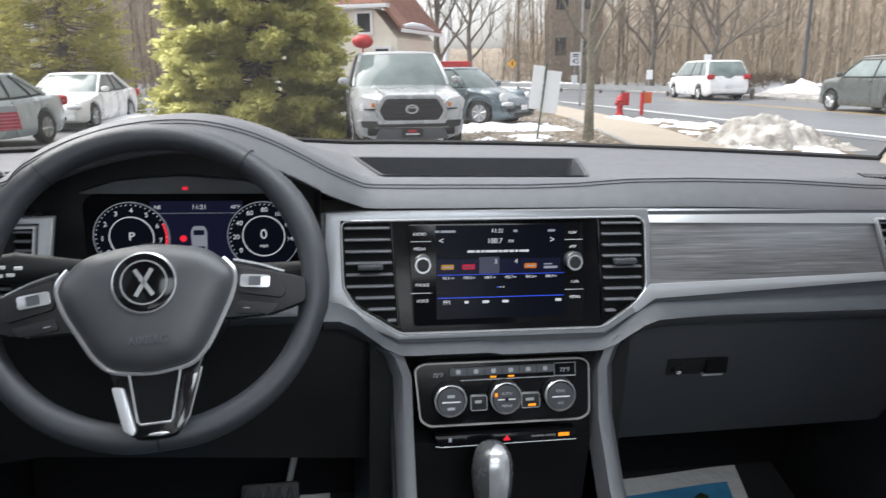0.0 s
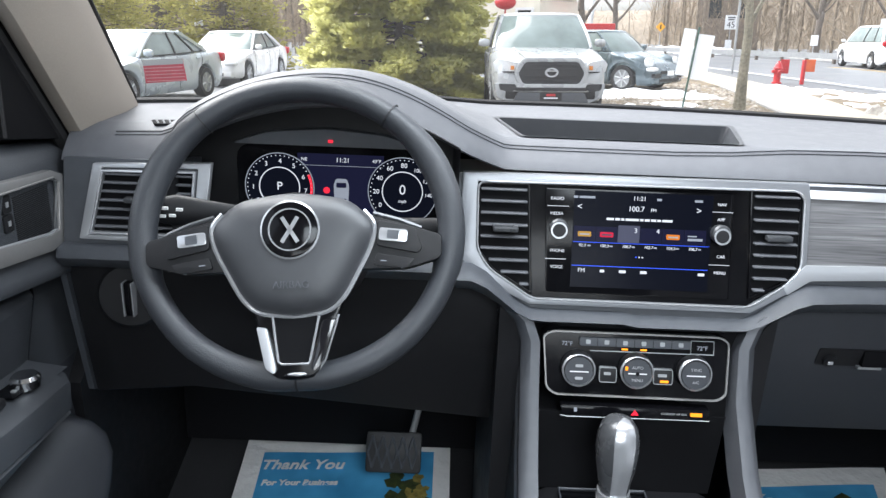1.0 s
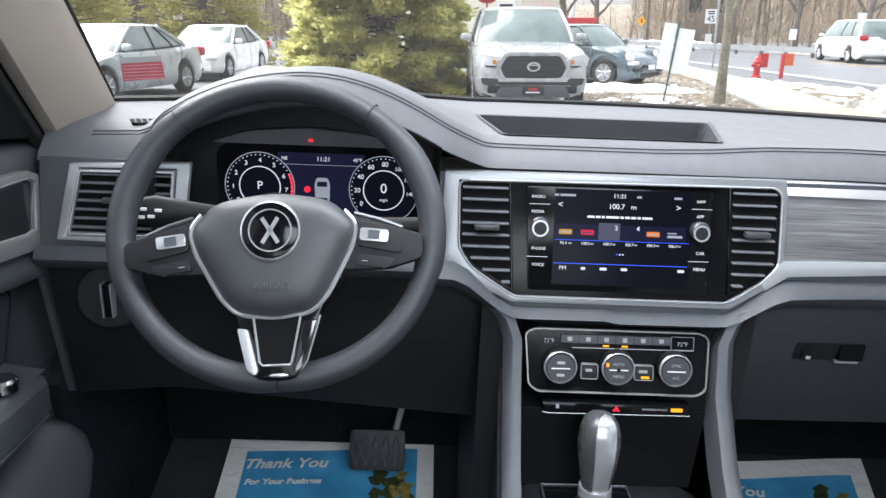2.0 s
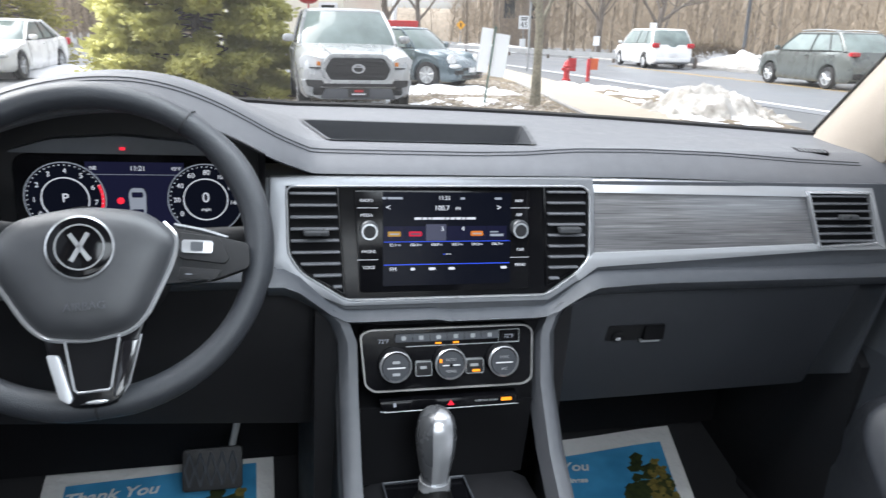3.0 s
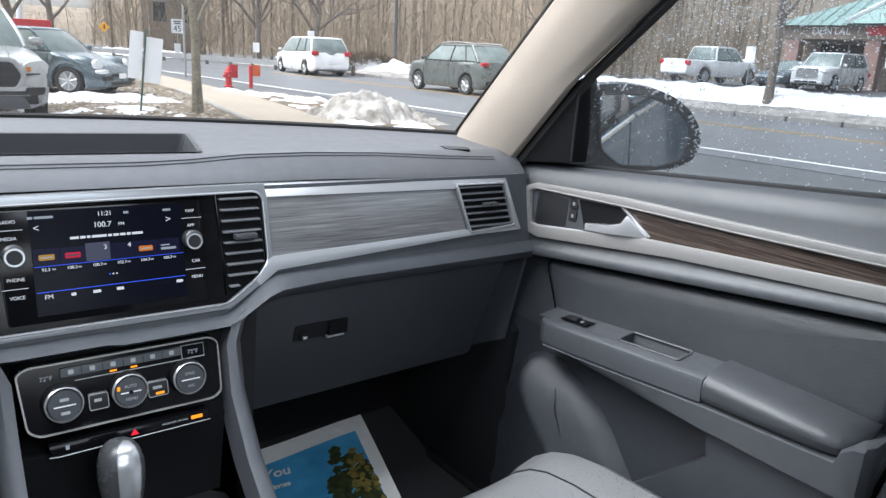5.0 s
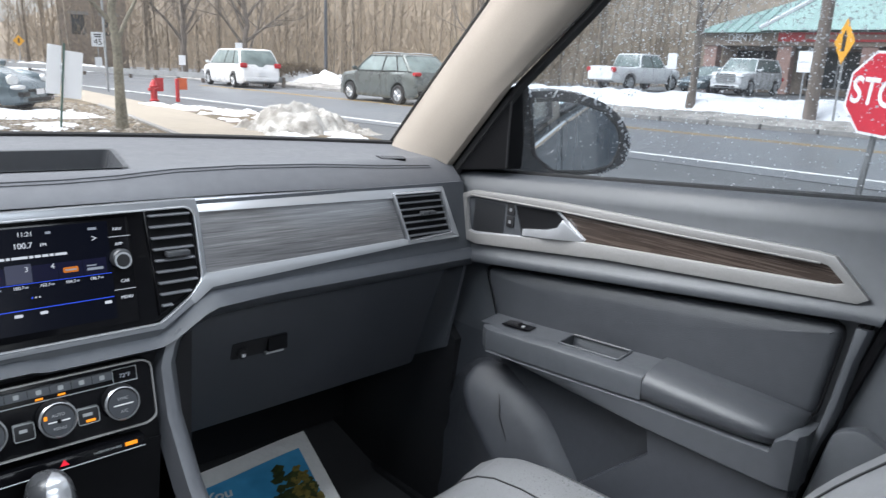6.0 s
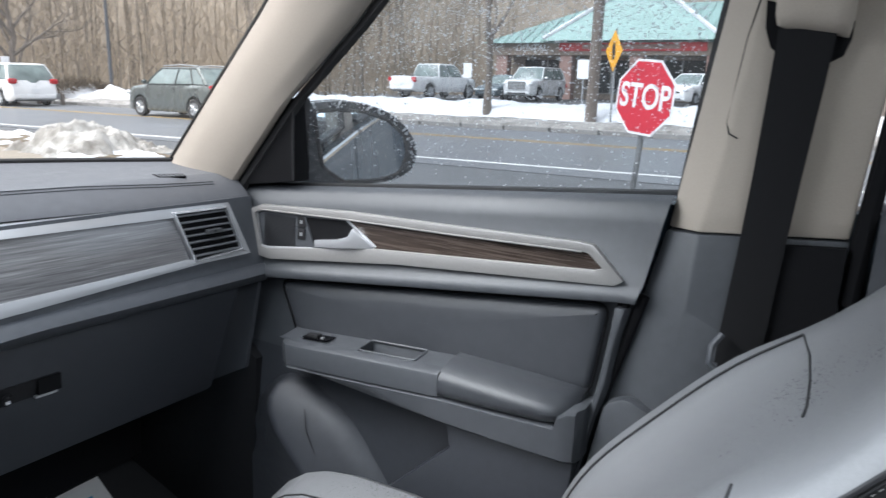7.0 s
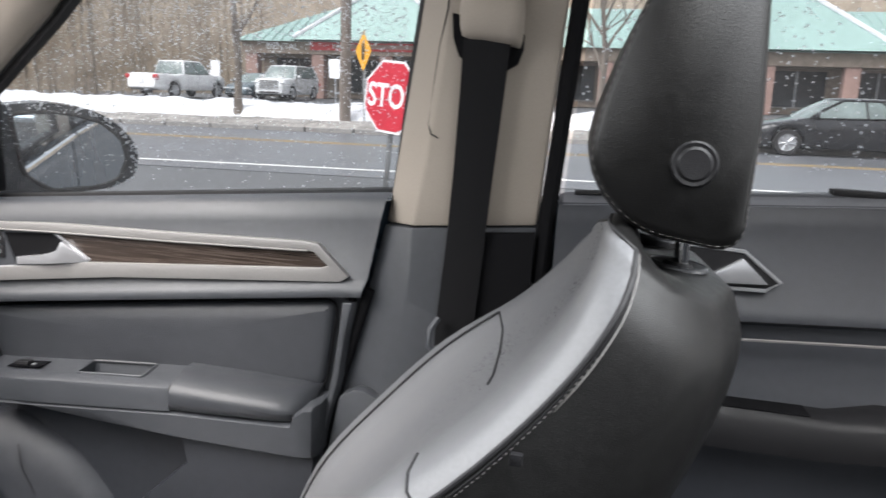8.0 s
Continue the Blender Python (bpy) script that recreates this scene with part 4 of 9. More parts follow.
sb = lofted(rows, cap=False, closed=False)
bmesh.ops.solidify(sb, geom=sb.faces[:], thickness=0.002)
part("silver_cap", sb, M_BRIGHT, gear, "satin silver spine", smooth=60)

# ---- steering wheel ----
WM = CAR @ pose(-0.406, -0.170, 1.187) @ facing((0, 0, 0), Vector((0, -math.cos(radians(24.5)), math.sin(radians(24.5))))) @ Matrix.Rotation(radians(4.0), 4, "Z")
wheel = thing("steering_wheel", "dark leather steering wheel with flat bottom and silver spokes", "steering wheel", WM)


def wheel_pt(a, grow=0.0):
    """The rim's centre line: round above, flattened below."""
    x, y = 0.1618 * math.cos(a), 0.1538 * math.sin(a)
    if y < -0.118:
        y = -0.118 + (y + 0.118) * 0.95
    y = max(y, -0.1505)
    k = 1 + grow
    return V(x * k, y * k, 0)


N = 72
rows = []
for i in range(N + 1):
    a = 2 * math.pi * i / N
    p = wheel_pt(a)
    d = (wheel_pt(a + 0.03) - wheel_pt(a - 0.03)).normalized()
    out = V(d.y, -d.x, 0)
    low = smooth((-math.sin(a) - 0.55) / 0.3)
    grip = 0.0134 + 0.0022 * math.exp(-((abs(math.cos(a)) - 0.9) / 0.12) ** 2) * (1 if math.sin(a) > -0.3 else 0) + 0.001 * low
    rows.append([p + out * grip * math.cos(t) + V(0, 0, 1) * 0.0150 * math.sin(t) for t in [2 * math.pi * k / 14 for k in range(14)]])
part("rim", lofted(rows, cap=False), M_RIM, wheel, "dark grey leather rim", smooth=70)
for a in (52, 128, 270):
    p = wheel_pt(radians(a))
    d = (wheel_pt(radians(a) + 0.03) - wheel_pt(radians(a) - 0.03)).normalized()
    out = V(d.y, -d.x, 0)
    part("rim_seam", tubed([p + out * 0.0142 * math.cos(t) * (1.06 if a == 270 else 1) + V(0, 0, 0.0154 * math.sin(t)) for t in [2 * math.pi * k / 16 for k in range(17)]], 0.0009, 4), M_STITCHD, wheel)
HUB = [(-0.060, 0.029), (-0.084, 0.002), (-0.077, -0.022), (-0.052, -0.068), (-0.037, -0.083), (0.0, -0.0895), (0.037, -0.083), (0.052, -0.068), (0.077, -0.022), (0.084, 0.002), (0.060, 0.029), (0.0, 0.039)]
HUBR = rounded(HUB, 0.026, 4)
hb = bmesh.new()
loft(hb, [[V(*p, 0.002) for p in HUBR]] + [[V(p[0] * k, (p[1] + 0.028) * k - 0.028, 0.020 + 0.016 * (1 - k ** 5) ** 0.7) for p in HUBR] for k in (1, 0.985, 0.95, 0.88, 0.78, 0.62, 0.4, 0.15, 0.01)])
part("airbag_cover", hb, M_HUB, wheel, "dark grey airbag cover", smooth=75)
side = [HUBR[i] for i in range(len(HUBR)) if HUBR[i][1] < 0.018]
part("chrome_outline", tubed([V(p[0] * 1.02, p[1] * 1.02, 0.021) for p in side], 0.0025, 6), M_BRIGHT, wheel, "chrome outline")
lettering("AIRBAG", 0.0075, M_PADD, wheel, pose(0, -0.058, 0.0362), "lettering", 0.0006)
emb = part("emblem", lathed([(0, 0), (0.0290, 0), (0.0290, 0.003), (0.026, 0.0045), (0, 0.0035)], 40, pose(0, -0.003, 0.034)), M_GLOSS, wheel, "plain round emblem with chrome rings")
part("emblem_ring", lathed([(0.0275, 0), (0.0300, 0), (0.0298, 0.003), (0.028, 0.0038), (0.0275, 0)], 40, pose(0, -0.003, 0.0345)), M_BRIGHT, emb)
part("emblem_ring", lathed([(0.0200, 0), (0.0218, 0), (0.0216, 0.002), (0.0202, 0.002), (0.0200, 0)], 36, pose(0, -0.003, 0.0375)), M_BRIGHT, emb)
for x, tilt in ((0.0, 32), (0.0, -32)):
    part("emblem_bar", prismed(rect(-0.0020, 0.0020, -0.0150, 0.0150), "z", 0.0, 0.002), M_BRIGHT, emb, m=pose(x, -0.003, 0.0372, 0, 0, tilt))
for s in (-1, 1):
    SM = pose(0, -0.011, -0.002, 0, 0, -7 * s)
    sp = part("spoke", prismed(rounded([(s * 0.070, 0.034), (s * 0.150, 0.020), (s * 0.152, -0.004), (s * 0.118, -0.018), (s * 0.068, -0.024)], 0.006), "z", 0.000, 0.022), M_BLACK, wheel, "black spoke with buttons", bevel=0.003, m=SM)
    part("spoke_trim", tubed([V(s * 0.078, 0.035, 0.020), V(s * 0.104, 0.031, 0.019), V(s * 0.128, 0.025, 0.016)], 0.0026, 6), M_GRIP, sp)
    pad = part("button_pad", prismed(rounded([(s * 0.083, 0.028), (s * 0.122, 0.024), (s * 0.132, 0.004), (s * 0.128, -0.002), (s * 0.085, 0.002)], 0.004), "z", 0.020, 0.0265), M_BLACK, sp, bevel=0.0012)
    part("rocker_rim", prismed(rect(s * 0.101 - 0.0145, s * 0.101 + 0.0145, 0.0075, 0.0205, 0.003), "z", 0.025, 0.0285), M_BRIGHT, pad, "silver rocker", bevel=0.0008)
    part("rocker", prismed(rect(s * 0.101 - 0.006, s * 0.101 + 0.006, 0.0095, 0.0185, 0.001), "z", 0.027, 0.0295), M_PADD, pad)
    low = part("button_bar", prismed(rounded([(s * 0.086, -0.006), (s * 0.126, -0.008), (s * 0.118, -0.018), (s * 0.084, -0.018)], 0.003), "z", 0.020, 0.0255), M_BLACK, sp, bevel=0.001)
    part("button_mark", prismed(rect(s * 0.094 - 0.003, s * 0.094 + 0.003, -0.0135, -0.0125), "z", 0.025, 0.0260), M_ICOND, low)
    part("silver_tip", tubed([V(s * 0.112, -0.018, 0.021), V(s * 0.130, -0.012, 0.019), V(s * 0.138, -0.004, 0.016)], 0.0014, 6), M_SILVER, sp)
# lower double spoke
part("lower_spoke", prismed(rounded([(-0.042, -0.074), (0.050, -0.074), (0.044, -0.092), (0.026, -0.143), (0.016, -0.1505), (-0.016, -0.1505), (-0.026, -0.143)], 0.006), "z", 0.004, 0.022), M_GLOSS, wheel, "glossy black lower spoke", bevel=0.004)
# near-black plate painted as the shade in the open spoke
part("spoke_window", prismed(rounded([(-0.0195, -0.088), (0.0255, -0.088), (0.0160, -0.1345), (-0.0140, -0.1345)], 0.004), "z", 0.0215, 0.0228), M_DEEP, wheel)
part("spoke_side", prismed(rounded([(-0.0365, -0.0985), (-0.0262, -0.1000), (-0.0165, -0.1415), (-0.0190, -0.1460), (-0.0275, -0.1400)], 0.003), "z", 0.006, 0.0275), M_SILVER, wheel, "polished silver spoke side", bevel=0.004)
part("spoke_side", prismed(rounded([(0.0290, -0.0930), (0.0430, -0.0920), (0.0280, -0.1370), (0.0200, -0.1450), (0.0175, -0.1400)], 0.003), "z", 0.006, 0.025), M_PIANO, wheel, "polished black spoke side", bevel=0.004)
part("spoke_edge", tubed([V(0.0455, -0.0880, 0.022), V(0.0315, -0.1330, 0.021), V(0.0240, -0.1430, 0.019)], 0.0012, 6), M_BRIGHT, wheel)
part("spoke_line", tubed([V(-0.0205, -0.0880, 0.025), V(-0.0150, -0.1330, 0.0245), V(-0.0120, -0.1362, 0.0245), V(0.0150, -0.1362, 0.0245), V(0.0168, -0.1330, 0.0245), V(0.0262, -0.0890, 0.025)], 0.0013, 6), M_BRIGHT, wheel)
part("spoke_foot", blob(bmesh.new(), (0.000, -0.1480, 0.012), (0.022, 0.005, 0.012), 14, 6), M_GLOSS, wheel)
# bright lump painted in as a glint on the spoke foot
part("foot_glint", blob(bmesh.new(), (0.003, -0.1465, 0.0225), (0.010, 0.0022, 0.002), 12, 6), M_BRIGHT, wheel)
part("rear_boss", lathed([(0, -0.06), (0.035, -0.06), (0.040, 0.0), (0.040, 0.012), (0, 0.012)], 28), M_BLACK, wheel)
# stalks
stalk = in_car("indicator_stalk", "black indicator stalk with white symbols behind the wheel", "stalk")
part("arm", tubed([(-0.45, -0.11, 1.182), (-0.50, -0.118, 1.188), (-0.548, -0.126, 1.1925), (-0.572, -0.13, 1.193)], [0.010, 0.013, 0.018, 0.013], 12, flat=0.6), M_BLACK, stalk, smooth=60)
for x, z in ((-0.540, 1.197), (-0.548, 1.190), (-0.556, 1.198), (-0.559, 1.189)):
    part("symbol", boxed(x - 0.004, x + 0.003, -0.1400, -0.1375, z - 0.0015, z + 0.0015), M_WHITE, stalk)
stalk = in_car("wiper_stalk", "black wiper stalk behind the wheel", "stalk")
part("arm", tubed([(-0.36, -0.11, 1.175), (-0.31, -0.115, 1.180), (-0.262, -0.12, 1.180), (-0.243, -0.12, 1.180)], [0.010, 0.011, 0.014, 0.012], 12, flat=0.7), M_BLACK, stalk, smooth=60)

# ---- doors, pillars, glass, floor and roof of the cabin ----
def sill_z(y):
    return interp(-y, (-0.10, 0.744, 0.99, 1.376, 2.2), (1.225, 1.307, 1.324, 1.352, 1.41))


def door_skin(bm, s, y0, y1, levels, ends=(0, 0)):
    """Inner skin of a door: levels of (distance from the car's middle, height at y) drawn from y0 to y1."""
    rows = []
    n = 24
    for i in range(n + 1):
        t = i / n
        row = []
        for x, zf in levels:
            y = lerp(y0, y1, t)
            z = zf(y)
            y += t * interp(z, (0.45, 0.86, 1.01, 1.20, 1.31), (0.09, 0.069, 0.048, 0.0, -0.018)) * ends[1]
            row.append(V(s * x, y, z))
        rows.append(row)
    return loft(bm, rows, cap=False, closed=False)


LINE = lambda y: interp(-y, (-0.10, -0.01, 0.702, 2.0), (1.072, 1.083, 1.171, 1.25))
TRIM = [(0.004, 1.1975), (-0.0206, 1.2075), (-0.2179, 1.2205), (-0.4253, 1.2250), (-0.6234, 1.2315), (-0.6477, 1.2300), (-0.6954, 1.1850), (-0.6831, 1.1765), (-0.5437, 1.1645), (-0.3197, 1.1450), (-0.0398, 1.1085), (-0.0100, 1.1120)]
TRIMI = [(-0.0060, 1.1900), (-0.0215, 1.1985), (-0.2071, 1.2060), (-0.4250, 1.2110), (-0.6320, 1.2180), (-0.6420, 1.2165), (-0.6640, 1.1980), (-0.6520, 1.1940), (-0.5437, 1.1855), (-0.2720, 1.1640), (-0.0353, 1.1280), (-0.0190, 1.1305)]


def front_door(s):
    side = "passenger" if s > 0 else "driver"
    d = in_car("car_door", f"charcoal {side} door panel with silver trim and armrest", "car door")
    lv = [(0.803, sill_z), (0.776, lambda y: sill_z(y) + 0.004), (0.757, lambda y: sill_z(y) - 0.008), (0.751, lambda y: sill_z(y) - 0.034), (0.750, lambda y: LINE(y) + 0.010), (0.741, LINE), (0.737, lambda y: LINE(y) - 0.009), (0.740, lambda y: LINE(y) - 0.016), (0.774, lambda y: LINE(y) - 0.022), (0.776, lambda y: LINE(y) - 0.040), (0.776, lambda y: LINE(y) - 0.12), (0.774, lambda y: 0.93)]
    b = door_skin(bmesh.new(), s, 0.10, -0.726, lv, (0, 1))
    part("door_card", b, M_DOOR, d, "charcoal moulded door card", smooth=55)
    low = door_skin(bmesh.new(), s, 0.10, -0.726, [(0.774, lambda y: 0.93), (0.766, lambda y: 0.86), (0.760, lambda y: 0.78), (0.755, lambda y: 0.55), (0.790, lambda y: 0.47)], (0, 1))
    part("lower_card", low, M_LOWER, d, "dark lower door card", smooth=55)
    part("rear_border", lofted([[V(s * 0.757, y1, z), V(s * 0.742, y1 + 0.006, z), V(s * 0.742, y0 - 0.005, z), V(s * 0.776, y0, z)] for z, y0, y1 in ((1.146, -0.683, -0.708), (1.10, -0.679, -0.699), (1.03, -0.671, -0.691), (0.98, -0.662, -0.681), (0.90, -0.640, -0.666), (0.70, -0.61, -0.645), (0.5, -0.59, -0.625))]), M_DOOR, d, bevel=0.003)
    tr = part("trim_frame", band(bmesh.new(), TRIM, TRIMI, "x", s * 0.741, s * 0.756), M_SILVERW, d, "warm silver trim surround", bevel=0.0015)
    part("chrome_edge", tubed([(s * 0.7402, p[0], p[1]) for p in TRIMI[1:5]], 0.0014, 5), M_SILVERW, tr)
    part("trim_wood", prismed([(-0.2150, 1.2075), (-0.4250, 1.2115), (-0.6320, 1.2185), (-0.6420, 1.2170), (-0.6645, 1.1980), (-0.6520, 1.1935), (-0.5437, 1.1850), (-0.2700, 1.1635)], "x", s * 0.747, s * 0.757), M_WOODD, d, "dark brown striped trim")
    bz = [(-0.0075, 1.1905), (-0.0220, 1.1980), (-0.2120, 1.2055), (-0.2745, 1.1669), (-0.2645, 1.1600), (-0.0353, 1.1291), (-0.0200, 1.1315)]
    hs = part("handle_bezel", prismed(bz, "x", s * 0.748, s * 0.757), M_DOOR, d, "dark plate with lock buttons and handle")
    part("bezel_rim", tubed([(s * 0.7455, p[0], p[1]) for p in bz], 0.0022, 6, closed=True), M_SILVER, hs)
    cav = [(-0.1230, 1.1975), (-0.1440, 1.1465), (-0.2600, 1.1625), (-0.2690, 1.1675), (-0.2110, 1.2025)]
    # raised near-black plate paints the shade of the handle cavity
    part("handle_well", prismed(cav, "x", s * 0.7462, s * 0.752), M_DEEP, hs)
    part("well_rim", band(bmesh.new(), shrunk(cav, -0.003), cav, "x", s * 0.744, s * 0.750), M_DOOR, hs)
    part("handle_lever", lofted([[V(s * xo, y, z1), V(s * xo, y, z0), V(s * 0.749, y, z0), V(s * 0.749, y, z1)] for y, z0, z1, xo in ((-0.145, 1.147, 1.160, 0.742), (-0.20, 1.154, 1.170, 0.735), (-0.224, 1.158, 1.179, 0.733), (-0.233, 1.159, 1.1945, 0.734), (-0.252, 1.161, 1.180, 0.738), (-0.271, 1.163, 1.168, 0.743))]), M_BRIGHT, hs, "bright door handle", bevel=0.002)
    for z in (1.187, 1.165):
        part("lock_button", prismed(rect(-0.121, -0.104, z - 0.010, z + 0.010, 0.002), "x", s * 0.7455, s * 0.749), M_BLACK, hs, bevel=0.001)
        part("lock_icon", prismed(rect(-0.115, -0.110, z - 0.003, z + 0.003), "x", s * 0.7448, s * 0.746), M_GALV, hs)
    grille = bmesh.new()
    for i in range(26):
        z = 1.130 + i * 0.0024
        box(grille, min(s * 0.7472, s * 0.7485), max(s * 0.7472, s * 0.7485), -0.098, -0.024 - max(0, 1.14 - z) * 0.3, z, z + 0.0013)
    part("tweeter_grille", grille, M_BLACK, hs, smooth=0)
    # padded insert
    ins = [(-0.050, LINE(-0.05) - 0.0255), (-0.672, LINE(-0.672) - 0.0265), (-0.657, 1.00), (-0.10, 0.950)]
    ip = rounded(ins, 0.02, 4)
    b = bmesh.new()
    loft(b, [[V(s * 0.776, *p) for p in ip], [V(s * 0.766, *p) for p in shrunk(ip, 0.002)], [V(s * 0.761, *p) for p in shrunk(ip, 0.008)], *[[V(s * x, *[lerp(c, q, k) for c, q in zip((-0.37, 1.05), p)]) for p in shrunk(ip, 0.014)] for x, k in ((0.7592, 1.0), (0.7575, 0.90), (0.7562, 0.7), (0.7555, 0.4), (0.7553, 0.03))]])
    part("padded_insert", b, M_VINYL, d, "padded charcoal vinyl insert", smooth=50)
    # near-black tube paints the shadow gap round the insert
    part("insert_seam", tubed([(s * 0.768, p[0], p[1]) for p in shrunk(ip, -0.002)], 0.0018, 6, closed=True), M_DEEP, d)
    # armrest: switch panel with pull cup, then the pad
    topz = lambda y: interp(-y, (0.11, 0.27, 0.44, 0.56, 0.70), (0.976, 0.990, 1.002, 1.000, 0.992))
    lowz = lambda y: interp(-y, (0.11, 0.44, 0.70), (0.936, 0.962, 0.972))
    rows = []
    for y, x0, cup in ((-0.098, 0.735, 0), (-0.106, 0.708, 0), (-0.125, 0.694, 0), (-0.20, 0.690, 0), (-0.269, 0.689, 0), (-0.271, 0.689, 1), (-0.33, 0.688, 1), (-0.382, 0.688, 1), (-0.384, 0.688, 0), (-0.440, 0.688, 0)):
        z, zl = topz(y), lowz(y)
        k = 0.03 * cup
        rows.append([V(s * 0.772, y, z + 0.010), V(s * 0.757, y, z + 0.009), V(s * 0.7515, y, z + 0.008 - k), V(s * 0.716, y, z + 0.003 - k), V(s * 0.710, y, z + 0.003), V(s * (x0 + 0.006), y, z), V(s * (x0 + 0.0015), y, z - 0.003), V(s * x0, y, z - 0.008), V(s * (x0 + 0.003), y, zl), V(s * 0.772, y, zl)])
    ar = part("armrest", lofted(rows), M_DOOR, d, "charcoal armrest with pull cup", smooth=28)
    cup = rounded([(0.7125, -0.270), (0.7545, -0.270), (0.7545, -0.383), (0.7125, -0.383)], 0.006, 3)
    rim = bmesh.new()
    tube(rim, [(s * x, y, topz(y) + interp(x, (0.71, 0.757), (0.003, 0.009))) for x, y in cup], 0.0022, 6, closed=True)
    part("cup_rim", rim, M_DOOR, ar)
    # near-black floor paints the shade inside the pull cup
    part("cup_floor", lofted([[V(s * 0.714, y, topz(y) - 0.0255), V(s * 0.752, y, topz(y) - 0.0205), V(s * 0.752, y, topz(y) - 0.0185), V(s * 0.714, y, topz(y) - 0.0235)] for y in (-0.272, -0.381)]), M_DEEP, ar)
    # the strip below, on which switch panel and pad sit
    foot = lambda y: interp(-y, (0.11, 0.283, 0.445, 0.60, 0.70), (0.936, 0.926, 0.917, 0.914, 0.914))
    rows = []
    for y, x0, up in ((-0.100, 0.742, 0), (-0.108, 0.712, 0), (-0.127, 0.697, 0), (-0.20, 0.6935, 0), (-0.30, 0.692, 0), (-0.445, 0.691, 0), (-0.55, 0.690, 0), (-0.632, 0.690, 0), (-0.636, 0.690, 0.6), (-0.650, 0.6905, 1), (-0.662, 0.696, 1), (-0.668, 0.712, 1)):
        zt = lowz(y) - 0.0015 + 0.026 * up
        zf = foot(y)
        rows.append([V(s * 0.772, y, zt), V(s * (x0 + 0.006), y, zt), V(s * x0, y, zt - 0.004), V(s * (x0 + 0.004), y, zf + 0.004), V(s * (x0 + 0.010), y, zf), V(s * 0.772, y, zf + 0.004)])
    part("armrest_base", lofted(rows), M_DOOR, ar, "charcoal strip below the armrest", smooth=40)
    part("bin_wall", prismed([(-0.27, 0.60), (-0.30, 0.72), (-0.372, 0.79), (-0.452, 0.868), (-0.44, 0.93), (-0.662, 0.93), (-0.655, 0.86), (-0.632, 0.60)], "x", lambda p: s * (0.716 + 0.05 * max(0, 0.93 - p[1])), s * 0.75), M_LOWER, d, "door bin wall", bevel=0.004)
    sp = part("switch_plate", lofted([[V(s * 0.716, y, topz(y) + 0.006 + 0.0005), V(s * 0.742, y, topz(y) + 0.006 + 0.0005), V(s * 0.742, y, topz(y) + 0.006 + 0.0025), V(s * 0.716, y, topz(y) + 0.006 + 0.0025)] for y in (-0.143, -0.200)]), M_GLOSS, ar)
    part("window_switch", lofted([[V(s * 0.722, y, topz(y) + 0.006 + 0.001), V(s * 0.737, y, topz(y) + 0.006 + 0.001), V(s * 0.736, y, topz(y) + 0.006 + 0.007), V(s * 0.723, y, topz(y) + 0.006 + 0.007)] for y in (-0.149, -0.174)]), M_BLACK, sp, bevel=0.001)
    part("switch_mark", lofted([[V(s * 0.722, y, topz(y) + 0.006 + 0.001), V(s * 0.727, y, topz(y) + 0.006 + 0.001), V(s * 0.727, y, topz(y) + 0.006 + 0.0045), V(s * 0.722, y, topz(y) + 0.006 + 0.0045)] for y in (-0.182, -0.187)]), M_GALV, sp)
    if s < 0:
        part("mirror_knob", lathed([(0, 0), (0.016, 0), (0.016, 0.010), (0.013, 0.014), (0, 0.014)], 24, pose(-0.722, -0.165, topz(-0.165) + 0.006 + 0.002)), M_CHROME, sp, "round mirror control")
        for y in (-0.225, -0.26):
            part("window_switch", boxed(-0.735, -0.715, y - 0.012, y + 0.012, topz(y) + 0.006 - 0.001, topz(y) + 0.006 + 0.009), M_BLACK, sp, bevel=0.003)
    rows = []
    for y, e in ((-0.4425, 0.001), (-0.50, -0.001), (-0.57, -0.001), (-0.610, 0.0), (-0.628, 0.004), (-0.640, 0.016), (-0.654, 0.045)):
        z, zl = topz(y) + 0.006, lowz(y) + 0.0005
        x0 = 0.684 + e
        rows.append([V(s * 0.772, y, z + 0.010), V(s * (x0 + 0.050), y, z + 0.009), V(s * (x0 + 0.026), y, z + 0.004), V(s * (x0 + 0.010), y, z - 0.003), V(s * (x0 + 0.002), y, z - 0.010), V(s * x0, y, z - 0.018), V(s * (x0 + 0.001), y, zl + 0.014), V(s * (x0 + 0.005), y, zl + 0.004), V(s * (x0 + 0.012), y, zl), V(s * 0.772, y, zl)])
    part("armrest_pad", lofted(rows), M_VINYL, d, "padded vinyl elbow rest", smooth=60)
    # bin and speaker swelling at the foot
    rows = []
    for z, ya, xr, yr, yb in ((0.50, 0.13, 0.692, -0.34, -0.47), (0.60, 0.11, 0.695, -0.27, -0.40), (0.735, 0.06, 0.700, -0.168, -0.315), (0.797, 0.03, 0.700, -0.103, -0.262), (0.830, 0.005, 0.703, -0.080, -0.228), (0.855, -0.02, 0.712, -0.072, -0.185), (0.875, -0.045, 0.728, -0.075, -0.145), (0.886, -0.075, 0.745, -0.085, -0.120)):
        xr, z = (xr - 0.026, z + 0.012) if s < 0 else (xr, z)
        rows.append([V(s * 0.780, ya, z), V(s * lerp(0.780, xr, 0.5), lerp(ya, yr, 0.42), z), V(s * (xr + 0.010), lerp(ya, yr, 0.80), z), V(s * (xr + 0.002), lerp(ya, yr, 0.94), z), V(s * xr, yr, z), V(s * (xr + 0.003), yr - 0.010, z), V(s * lerp(xr, 0.757, 0.55), lerp(yr, yb, 0.65), z), V(s * 0.757, yb, z), V(s * 0.780, yb - 0.004, z)])
